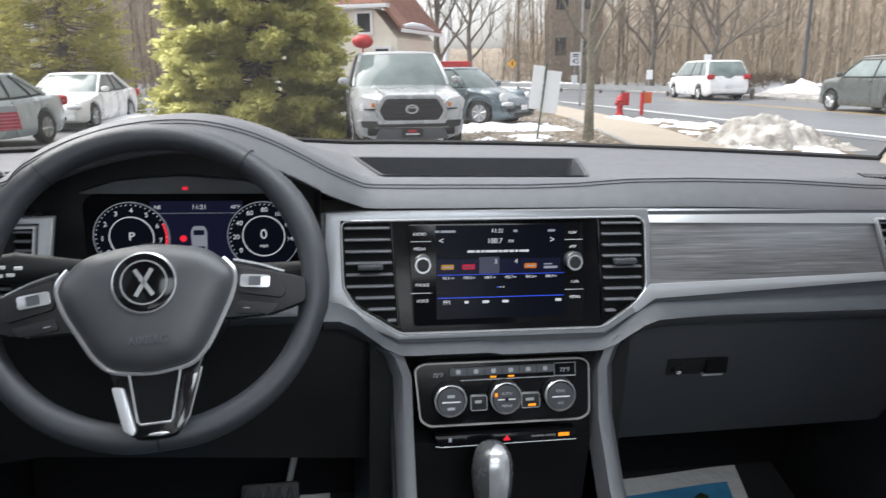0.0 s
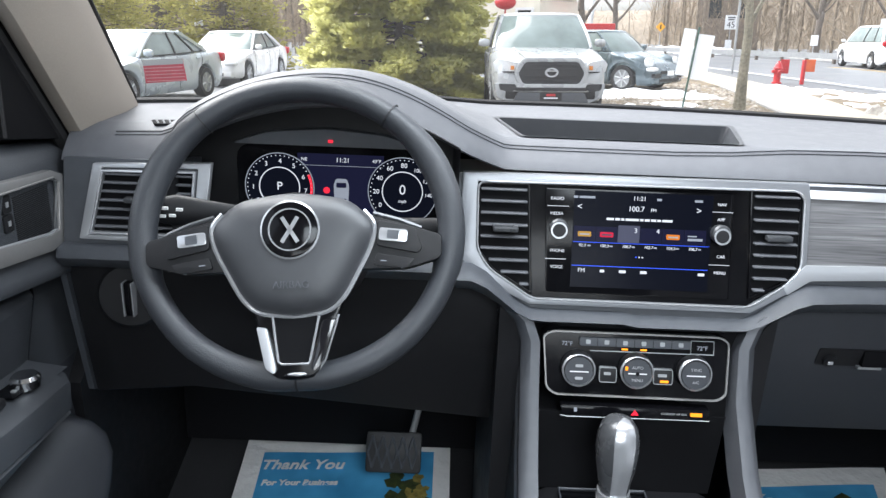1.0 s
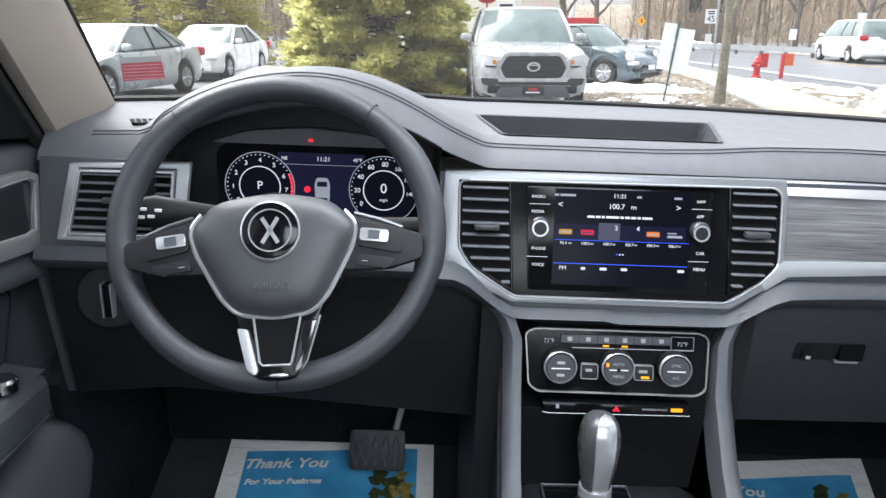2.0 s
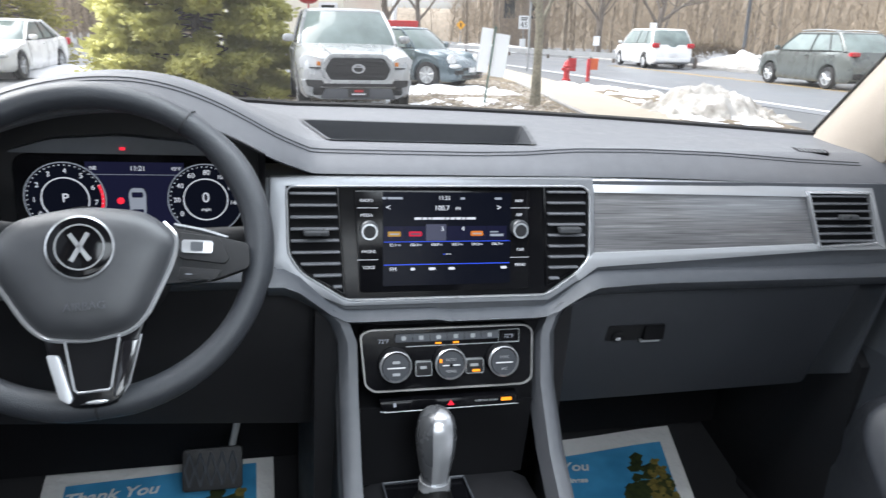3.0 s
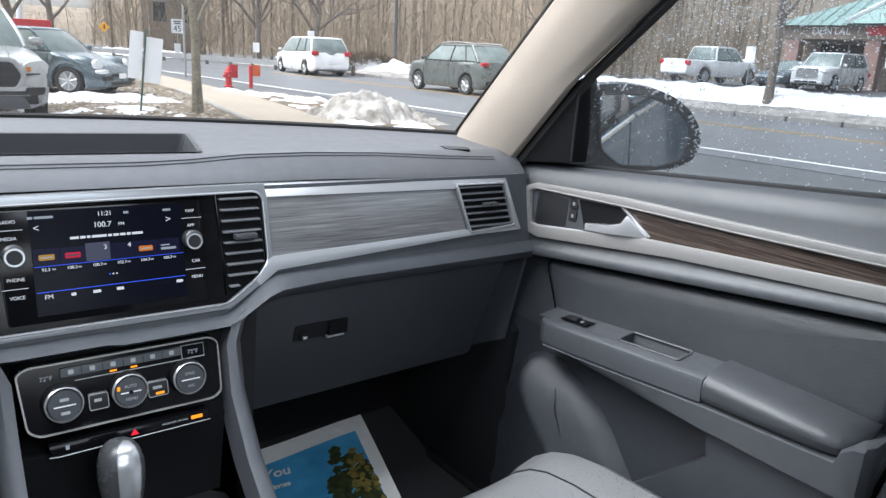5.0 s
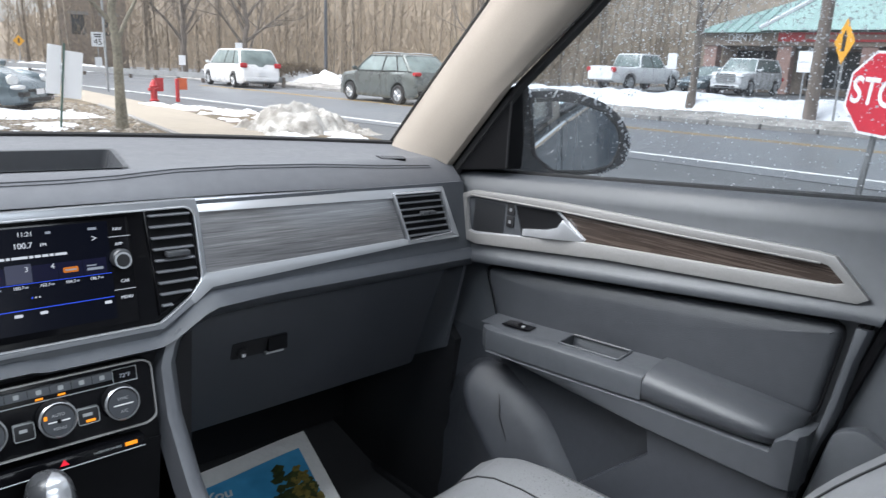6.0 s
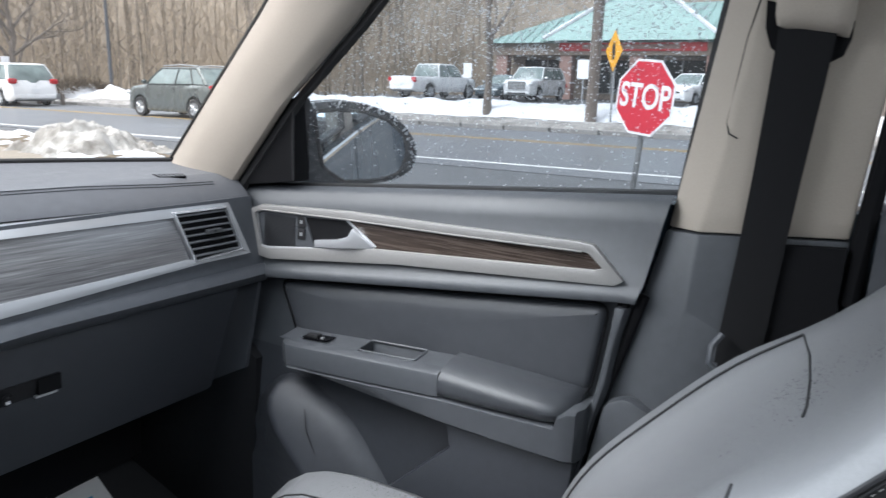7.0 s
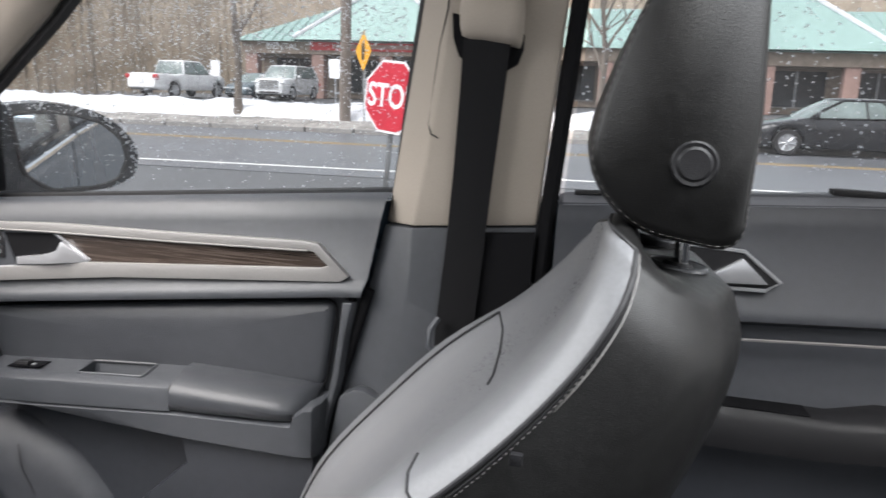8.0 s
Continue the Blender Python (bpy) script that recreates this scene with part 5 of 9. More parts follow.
    part("speaker_housing", lofted(rows, cap=True), M_LOWER, d, "rounded speaker housing", smooth=60)
    part("housing_line", tubed([(s * 0.7205, -0.150, 0.850), (s * 0.7165, -0.158, 0.81), (s * 0.7150, -0.195, 0.745), (s * 0.7130, -0.27, 0.64)], 0.0010, 5), M_STITCHD, d)
    # sail panel behind the mirror
    part("sail_panel", prismed([(0.105, 1.226), (-0.084, 1.255), (-0.083, 1.404), (-0.072, 1.396)], "x", s * 0.752, s * 0.800), M_DEEP, d, "black mirror triangle", bevel=0.004)
    part("sail_edge", tubed([(s * 0.751, -0.0875, 1.258), (s * 0.751, -0.085, 1.322), (s * 0.751, -0.0845, 1.396)], 0.0022, 6), M_BLACK, d)
    # outside skin, window glass and frame
    part("outer_skin", prismed([(0.15, 1.20), (-0.76, 1.295), (-0.72, 0.42), (0.15, 0.42)], "x", lambda p: s * (0.935 - 0.10 * smooth((p[1] - 0.9) / 0.4)), s * 0.805), M_BODY, d, "blue-grey painted door skin")
    part("belt_trim", tubed([(s * 0.842, y, sill_z(y) - 0.012) for y in (0.12, -0.3, -0.76)], 0.008, 8), M_CHROME, d, "bright strip below the window")
    part("seal", tubed([(s * 0.764, -0.722, 1.165), (s * 0.762, -0.700, 1.08), (s * 0.762, -0.682, 1.01), (s * 0.762, -0.660, 0.86), (s * 0.762, -0.645, 0.50)], 0.0075, 8), M_DEEP, d, "black door seal")
    part("shut_gap", tubed([(s * 0.7575, -0.707, 1.192), (s * 0.7555, -0.703, 1.175), (s * 0.7545, -0.689, 1.085), (s * 0.7545, -0.680, 1.015), (s * 0.7545, -0.668, 0.94), (s * 0.7545, -0.655, 0.851), (s * 0.7545, -0.640, 0.72), (s * 0.7545, -0.62, 0.52)], 0.0065, 6), M_DEEP, d, "dark gap at the door edge")
    part("belt_seal", tubed([(s * 0.800, y, sill_z(y) + 0.003) for y in (0.09, -0.2, -0.5, -0.75)], 0.005, 6), M_SEAL, d)
    g = part("window_pane", prismed([(0.095, 1.222), (-0.77, 1.30), (-0.81, 1.66), (-0.37, 1.66), (-0.235, 1.56), (-0.075, 1.43)], "x", lambda p: s * (0.802 - (p[1] - 1.25) * 0.16), lambda p: s * (0.806 - (p[1] - 1.25) * 0.16)), M_GLASSW, d, "side window glass")
    g.visible_shadow = False
    part("window_frame", tubed([(s * 0.795, 0.105, 1.222), (s * 0.787, -0.035, 1.401), (s * 0.777, -0.192, 1.537), (s * 0.742, -0.46, 1.690), (s * 0.736, -0.80, 1.690), (s * 0.766, -0.775, 1.48), (s * 0.797, -0.752, 1.305)], 0.011, 6), M_SEAL, d)
    return d


M_BODY = paint("blue_grey_car_paint", (0.045, 0.07, 0.095), 0.4)
for s in (1, -1):
    front_door(s)


def pillar_x(z):
    return 0.752 - max(0.0, z - 1.26) * 0.16


for s in (1, -1):
    ap = in_car("a_pillar", "beige cloth-covered windscreen pillar", "pillar", kind="structure")
    rows = []
    for y0, z0, x0, y1, z1, x1 in ((0.225, 1.215, 0.735, 0.085, 1.19, 0.755), (0.183, 1.262, 0.712, 0.062, 1.222, 0.748), (0.070, 1.388, 0.708, -0.087, 1.402, 0.744), (-0.055, 1.525, 0.703, -0.228, 1.529, 0.735), (-0.20, 1.655, 0.66, -0.36, 1.645, 0.70), (-0.32, 1.735, 0.62, -0.47, 1.715, 0.67)):
        a, b = V(s * x0, y0, z0), V(s * x1, y1, z1)
        inn = V(-s * 0.012, -0.020, -0.016)
        out = V(s * 0.05, 0.05, 0.02)
        rows.append([a, lerp(a, b, 0.18) + inn * 0.8, lerp(a, b, 0.5) + inn * 1.25, lerp(a, b, 0.82) + inn * 0.8, b, b + out, a + out])
    part("pillar_cover", lofted(rows), M_BEIGE, ap, smooth=50)
    part("glass_seal", tubed([(s * 0.742, 0.245, 1.235), (s * 0.722, 0.196, 1.272), (s * 0.716, 0.084, 1.398), (s * 0.710, -0.040, 1.535), (s * 0.668, -0.185, 1.665), (s * 0.628, -0.31, 1.745)], 0.003, 6), M_SEAL, ap)
    part("door_seal", tubed([(s * 0.757, 0.055, 1.215), (s * 0.758, -0.095, 1.402), (s * 0.748, -0.236, 1.529), (s * 0.712, -0.37, 1.645), (s * 0.68, -0.48, 1.71)], 0.010, 6), M_SEAL, ap)

    bp = in_car("b_pillar", "door pillar, beige above and charcoal below, with belt outlet", "pillar", kind="structure")
    rows = []
    for z in (0.50, 0.70, 0.86, 0.95, 1.01, 1.08, 1.16, 1.2615):
        yf, yc, yr = interp(z, (0.5, 0.86, 1.01, 1.2615), (-0.643, -0.656, -0.684, -0.739)), interp(z, (0.5, 0.9, 1.26), (-0.765, -0.770, -0.784)), interp(z, (0.5, 0.95, 1.2615), (-0.99, -0.962, -0.958))
        lift = [0.017 * smooth((z - 1.2) / 0.0615) * max(0, min(1, (-0.745 - y) / 0.213)) for y in (yf, yf, yc, yr, yr)]
        rows.append([V(s * x, y, z + d) for (x, y), d in zip(((0.81, yf), (0.771, yf), (0.7485, yc), (0.7680, yr), (0.81, yr)), lift)])
    part("lower_cover", lofted(rows), M_DOOR, bp, "charcoal lower cover", bevel=0.004)
    # near-black slab on the cover paints the shade behind the belt
    part("recess_shade", prismed([(-0.836, 1.2610), (-0.956, 1.272), (-0.958, 1.0), (-0.945, 0.90), (-0.826, 0.90)], "x", s * 0.7475, s * 0.762), M_DEEP, bp)
    part("foot_cover", prismed(rounded([(-0.690, 1.005), (-0.72, 1.02), (-0.80, 0.985), (-0.80, 0.50), (-0.660, 0.50), (-0.665, 0.86)], 0.012), "x", s * 0.735, s * 0.76), M_DOOR, bp, bevel=0.006)
    rows = []
    for z in (1.2635, 1.31, 1.36, 1.42, 1.48, 1.54, 1.60, 1.66, 1.72):
        yf, yc, yr = interp(z, (1.2635, 1.576, 1.72), (-0.738, -0.788, -0.805)), interp(z, (1.2635, 1.35, 1.45, 1.55, 1.72), (-0.784, -0.800, -0.815, -0.826, -0.84)), interp(z, (1.2805, 1.576, 1.72), (-0.957, -0.975, -0.985))
        x0 = pillar_x(z)
        lift = [0.017 * (1 - smooth((z - 1.2635) / 0.05)) * max(0, min(1, (-0.744 - y) / 0.213)) for y in (yf, yf, yc, yr, yr)]
        rows.append([V(s * x, y, z + d) for (x, y), d in zip(((x0 + 0.050, yf), (x0 + 0.034, yf), (x0 - 0.001, yc), (x0 + 0.016, yr), (x0 + 0.050, yr)), lift)])
    part("upper_cover", lofted(rows), M_BEIGE, bp, "beige upper cover", bevel=0.005)
    on_facet = lambda y, z: pillar_x(z) - 0.0015 + 0.035 * max(0.0, y + interp(z, (1.2635, 1.35, 1.45, 1.55, 1.72), (0.784, 0.800, 0.815, 0.826, 0.84))) / 0.036
    part("cap_line", tubed([(s * on_facet(y, z), y, z) for y, z in ((-0.829, 1.60), (-0.8255, 1.556), (-0.8156, 1.513), (-0.8053, 1.433), (-0.8028, 1.411), (-0.8075, 1.398), (-0.8180, 1.3930))], 0.0011, 5), M_BLACK, bp)
    part("rear_seal", tubed([(s * 0.765, -0.968, 1.20), (s * 0.765, -0.972, 1.30), (s * 0.722, -0.990, 1.576), (s * 0.70, -1.0, 1.70)], 0.012, 7), M_DEEP, bp)

# belt on the passenger's pillar
belt = in_car("seat_belt", "black seat belt hanging from its beige pillar outlet", "seat belt")
rows = []
for drop, d, grow in ((0.0, 0.002, -0.004), (0.002, 0.016, 0.0), (0.012, 0.026, 0.002), (0.030, 0.028, 0.003), (0.050, 0.022, 0.002), (0.066, 0.010, 0.0), (0.074, 0.000, -0.004)):
    r_ = []
    for k, (y, share) in enumerate(((-0.846, 0.0), (-0.8465, 0.6), (-0.853, 0.93), (-0.867, 1.0), (-0.884, 1.02), (-0.902, 1.0), (-0.915, 0.93), (-0.9205, 0.6), (-0.921, 0.0))):
        z = 1.524 - 0.014 * k / 8 + drop
        r_.append(V(pillar_x(z) - d * share, y + (grow if k < 4 else -grow), z))
    rows.append(r_)
part("outlet", lofted(rows), M_BEIGE, belt, "beige belt guide", smooth=60)
# near-black plate paints the shade under the belt guide
part("outlet_mouth_shade", prismed([(-0.832, 1.552), (-0.834, 1.522), (-0.842, 1.500), (-0.856, 1.490), (-0.902, 1.484), (-0.918, 1.494), (-0.924, 1.512), (-0.924, 1.530)], "x", lambda p: pillar_x(p[1]) - 0.0035, lambda p: pillar_x(p[1]) + 0.012), M_DEEP, belt)
rows = []
for z, y0, y1 in ((1.520, -0.849, -0.909), (1.45, -0.8465, -0.904), (1.35, -0.842, -0.896), (1.25, -0.836, -0.889), (1.14, -0.829, -0.883), (1.10, -0.828, -0.882)):
    x = pillar_x(z) - 0.0125
    rows.append([V(x, y0, z), V(x - 0.002, lerp(y0, y1, 0.5), z), V(x, y1, z), V(x + 0.002, y1, z), V(x + 0.0005, lerp(y0, y1, 0.5), z), V(x + 0.002, y0, z)])
part("webbing", lofted(rows), M_BELT, belt, "black woven webbing", smooth=60)
part("belt_loop", tubed([(0.722, -0.835, 1.145), (0.712, -0.826, 1.130), (0.708, -0.826, 1.108), (0.712, -0.845, 1.092), (0.715, -0.90, 1.085)], 0.0045, 7), M_PADD, belt, "grey plastic loop")

# rear door
rd = in_car("rear_car_door", "charcoal rear door panel with bright handle", "car door")
lv = [(0.803, sill_z), (0.776, lambda y: sill_z(y) + 0.004), (0.757, lambda y: sill_z(y) - 0.008), (0.751, lambda y: sill_z(y) - 0.034), (0.750, lambda y: LINE(y) + 0.008), (0.738, lambda y: LINE(y) - 0.004), (0.738, lambda y: LINE(y) - 0.020), (0.760, lambda y: LINE(y) - 0.030), (0.764, lambda y: 1.09), (0.745, lambda y: 1.05), (0.760, lambda y: 0.95), (0.75, lambda y: 0.55), (0.79, lambda y: 0.47)]
part("door_card", door_skin(bmesh.new(), 1, -0.985, -2.1, lv), M_LOWER, rd, "charcoal rear door card", smooth=55)
hz_ = [(-1.085, 1.282), (-1.085, 1.222), (-1.2600, 1.2265), (-1.2765, 1.2385), (-1.2280, 1.2755)]
hp = part("handle_plate", prismed(hz_, "x", 0.742, 0.752), M_BLACK, rd)
part("plate_rim", tubed([(0.7415, *p) for p in hz_], 0.0028, 6, closed=True), M_SILVER, hp)
part("handle_lever", prismed([(-1.16, 1.230), (-1.262, 1.2355), (-1.226, 1.268), (-1.20, 1.250)], "x", 0.733, 0.744), M_BRIGHT, hp, "bright door handle", bevel=0.003)
part("belt_trim", tubed([(0.842, y, sill_z(y) - 0.012) for y in (-0.79, -1.4, -2.08)], 0.008, 8), M_CHROME, rd, "bright strip below the window")
part("insert_line", tubed([(0.739, y, LINE(y) - 0.045) for y in (-1.0, -1.5, -2.0)], 0.002, 5), M_SILVERW, rd)
rows = []
for y in (-1.06, -1.08, -1.20, -1.36, -1.42, -1.6, -1.9):
    z = 1.072 + (0.012 if y < -1.37 else 0.0)
    x0 = 0.690 if y < -1.37 else 0.705
    rows.append([V(0.77, y, z), V(x0 + 0.01, y, z), V(x0, y, z - 0.012), V(x0 + 0.004, y, z - 0.055), V(0.77, y, z - 0.08)])
part("armrest", lofted(rows), M_BLACK, rd, "dark rear armrest", smooth=50)
# flat dark patch painted as the shade of a pull cup
part("pull_cup_shade", boxed(0.715, 0.752, -1.33, -1.20, 1.0722, 1.0742), M_DEEP, rd)
# lighter cap: window light on the upward-facing sill put into colour
part("lit_sill_cap", lofted([[V(0.756, y, sill_z(y) - 0.009), V(0.776, y, sill_z(y) + 0.0060), V(0.804, y, sill_z(y) + 0.0015), V(0.804, y, sill_z(y) - 0.006), V(0.758, y, sill_z(y) - 0.014)] for y in (-0.99, -1.376, -2.08)]), M_PAD, rd, "lighter sill under the window, window light in its colour", smooth=60)
part("sill_slot", tubed([(0.768, -1.005, sill_z(-1.0) + 0.007), (0.768, -1.12, sill_z(-1.12) + 0.006)], 0.0035, 6), M_SEAL, rd)
part("blind_rail", lofted([[V(0.772, y, sill_z(y) + 0.001), V(0.795, y, sill_z(y) + 0.001), V(0.795, y, sill_z(y) + 0.007), V(0.772, y, sill_z(y) + 0.007)] for y in (-1.02, -1.35)]), M_PADD, rd, "slim sun-blind rail", bevel=0.002)
part("blind_tab", boxed(0.770, 0.790, -1.40, -1.33, sill_z(-1.36) + 0.003, sill_z(-1.36) + 0.012), M_BLACK, rd, bevel=0.003)
part("outer_skin", prismed([(-0.78, 1.295), (-2.1, 1.40), (-2.1, 0.42), (-0.74, 0.42)], "x", lambda p: 0.935 - 0.10 * smooth((p[1] - 0.9) / 0.4), 0.805), M_BODY, rd)
g = part("window_pane", prismed([(-0.99, 1.325), (-2.05, 1.41), (-2.0, 1.66), (-1.01, 1.67)], "x", lambda p: 0.802 - (p[1] - 1.25) * 0.16, lambda p: 0.806 - (p[1] - 1.25) * 0.16), M_GLASSW, rd, "side window glass")
g.visible_shadow = False

copy_thing(rd, CAR @ Matrix.Diagonal((-1, 1, 1, 1)))

# body of the car: floor, bulkhead, roof, rear, bonnet
shell = in_car("car_body", "blue-grey car body round the cabin", "car body", kind="structure")
part("floor_pan", lofted([[V(-0.80, y, z - 0.05), V(0.80, y, z - 0.05), V(0.80, y, z), V(-0.80, y, z)] for y, z in ((-2.3, 0.50), (-0.2, 0.50), (0.20, 0.512), (0.46, 0.586), (0.62, 0.80))]), M_CARPET, shell, "black carpet", smooth=50)
part("bulkhead", prismed([(-0.80, 0.55), (0.80, 0.55), (0.80, 1.15), (-0.80, 1.15)], "y", 0.62, 0.66), M_DEEP, shell)
for s in (-1, 1):
    part("sill", boxed(min(s * 0.74, s * 0.93), max(s * 0.74, s * 0.93), -2.2, 0.6, 0.36, 0.52), M_BLACK, shell, bevel=0.01)
    part("fender", prismed([(0.12, 1.215), (0.75, 1.16), (1.35, 1.02), (1.45, 0.45), (0.12, 0.42)], "x", s * 0.854, s * 0.96), M_BODY, shell, bevel=0.02)
    part("kick_panel", prismed([(0.0, 0.9), (0.0, 0.5), (0.62, 0.5), (0.62, 1.2), (0.40, 1.2)], "x", s * 0.752, s * 0.80), M_BLACK, shell)
part("cowl", lofted([[V(x, y, z) for x in (-0.80, -0.4, 0, 0.4, 0.80)] + [V(0.80, y, z - 0.03), V(-0.80, y, z - 0.03)] for y, z in ((0.30, 1.19), (0.46, 1.185), (0.64, 1.165))]), M_SEAL, shell, "black wiper cowl")
part("bonnet", lofted([[V(x, y, z) for x in (-0.85, -0.6, 0, 0.6, 0.85)] + [V(0.85, y, 0.8), V(-0.85, y, 0.8)] for y, z in ((0.64, 1.165), (0.9, 1.13), (1.3, 1.06), (1.47, 0.995))]), M_BODY, shell, smooth=40)
part("nose", boxed(-0.95, 0.95, 1.40, 1.6, 0.40, 0.985), M_BODY, shell, bevel=0.05)
def roof_z(x, y, base=0.0):
    return interp(-y, (0.42, 0.6, 1.2, 2.0, 2.35), (1.735, 1.765, 1.785, 1.76, 1.70)) + base - 0.10 * (abs(x) / 0.72) ** 4


def roof_piece(name, xs_, ys_, base, thick, material, label=""):
    rows = [[V(x, y, roof_z(x, y, base)) for x in xs_] + [V(x, y, roof_z(x, y, base) + thick) for x in xs_[::-1]] for y in ys_]
    return part(name, lofted(rows), material, shell, label)


# unseen roof opening, added to let light down to dash and floor
for nm, base, thick, mt, lab in (("headliner", 0.0, 0.028, M_BEIGE, "beige headliner"), ("roof_skin", 0.032, 0.015, M_BODY, "")):
    for xs_ in ((-0.72, -0.6, -0.45, -0.33), (0.33, 0.45, 0.6, 0.72)):
        roof_piece(nm, xs_, (-1.02, -1.3, -1.75), base, thick, mt, lab)
    for ys_ in ((-0.42, -0.6, -0.8, -1.02), (-1.75, -2.0, -2.35)):
        roof_piece(nm, (-0.72, -0.6, -0.4, -0.2, 0, 0.2, 0.4, 0.6, 0.72), ys_, base, thick, mt, lab)
sg = roof_piece("roof_opening_glass", (-0.325, 0, 0.325), (-1.025, -1.4, -1.745), 0.034, 0.004, M_GLASS, "clear glass in an added roof opening")
sg.visible_shadow = False
part("windscreen_header", tubed([(x, -0.40 + 0.02 * (1 - (x / 0.62) ** 2), 1.742) for x in (-0.64, -0.4, 0, 0.4, 0.64)], 0.03, 8), M_BEIGE, shell)
part("rear_wall", boxed(-0.78, 0.78, -2.45, -2.40, 0.45, 1.25), M_DOOR, shell)
part("tailgate_header", boxed(-0.76, 0.76, -2.45, -2.36, 1.56, 1.72), M_BEIGE, shell)
part("tailgate_skin", boxed(-0.77, 0.77, -2.47, -2.453, 1.57, 1.735), M_BODY, shell, bevel=0.006)
rg = part("rear_window", prismed([(-0.74, 1.25), (0.74, 1.25), (0.70, 1.56), (-0.70, 1.56)], "y", -2.43, -2.425), M_GLASS, shell)
rg.visible_shadow = False
part("rear_quarter", prismed([(-2.05, 0.42), (-2.5, 0.42), (-2.5, 1.70), (-2.25, 1.70), (-2.05, 1.40)], "x", 0.78, 0.93), M_BODY, shell)
part("rear_quarter", prismed([(-2.05, 0.42), (-2.5, 0.42), (-2.5, 1.70), (-2.25, 1.70), (-2.05, 1.40)], "x", -0.93, -0.78), M_BODY, shell)
ws = in_car("windscreen", "clear windscreen glass with a small red sticker", "windscreen", kind="structure")
rows = []
for t in (0, 0.25, 0.5, 0.75, 1):
    rows.append([V(x * lerp(0.74, 0.62, t), lerp(edge_y(x * 0.70) + 0.015, -0.37 + 0.02 * (1 - x * x), t), lerp(1.262, 1.742, t) + 0.03 * math.sin(math.pi * t)) for x in (-1, -0.75, -0.5, -0.25, 0, 0.25, 0.5, 0.75, 1)])
g = part("glass", lofted(rows, cap=False, closed=False), M_GLASS, ws, smooth=80)
g.visible_shadow = False
stk = part("inspection_sticker", prismed([(-0.7541, 1.3190), (-0.6884, 1.3243), (-0.6836, 1.2894), (-0.7519, 1.2822)], "y", 0.310, 0.3108), M_STKR, ws, "small red and white sticker")
part("sticker_head", prismed([(-0.7541, 1.3195), (-0.6884, 1.3248), (-0.6874, 1.3162), (-0.7536, 1.3102)], "y", 0.3090, 0.3098), M_GALV, stk, "pale sticker head")
for i in range(5):
    z = 1.3062 - i * 0.0052
    part("word_bar", prismed([(-0.7515 + 0.0005 * i, z - 0.0006), (-0.6890 + 0.0008 * i, z + 0.0046), (-0.6890 + 0.0008 * i, z + 0.0058), (-0.7515 + 0.0005 * i, z + 0.0006)], "y", 0.3090, 0.3098), M_STKRP, stk)

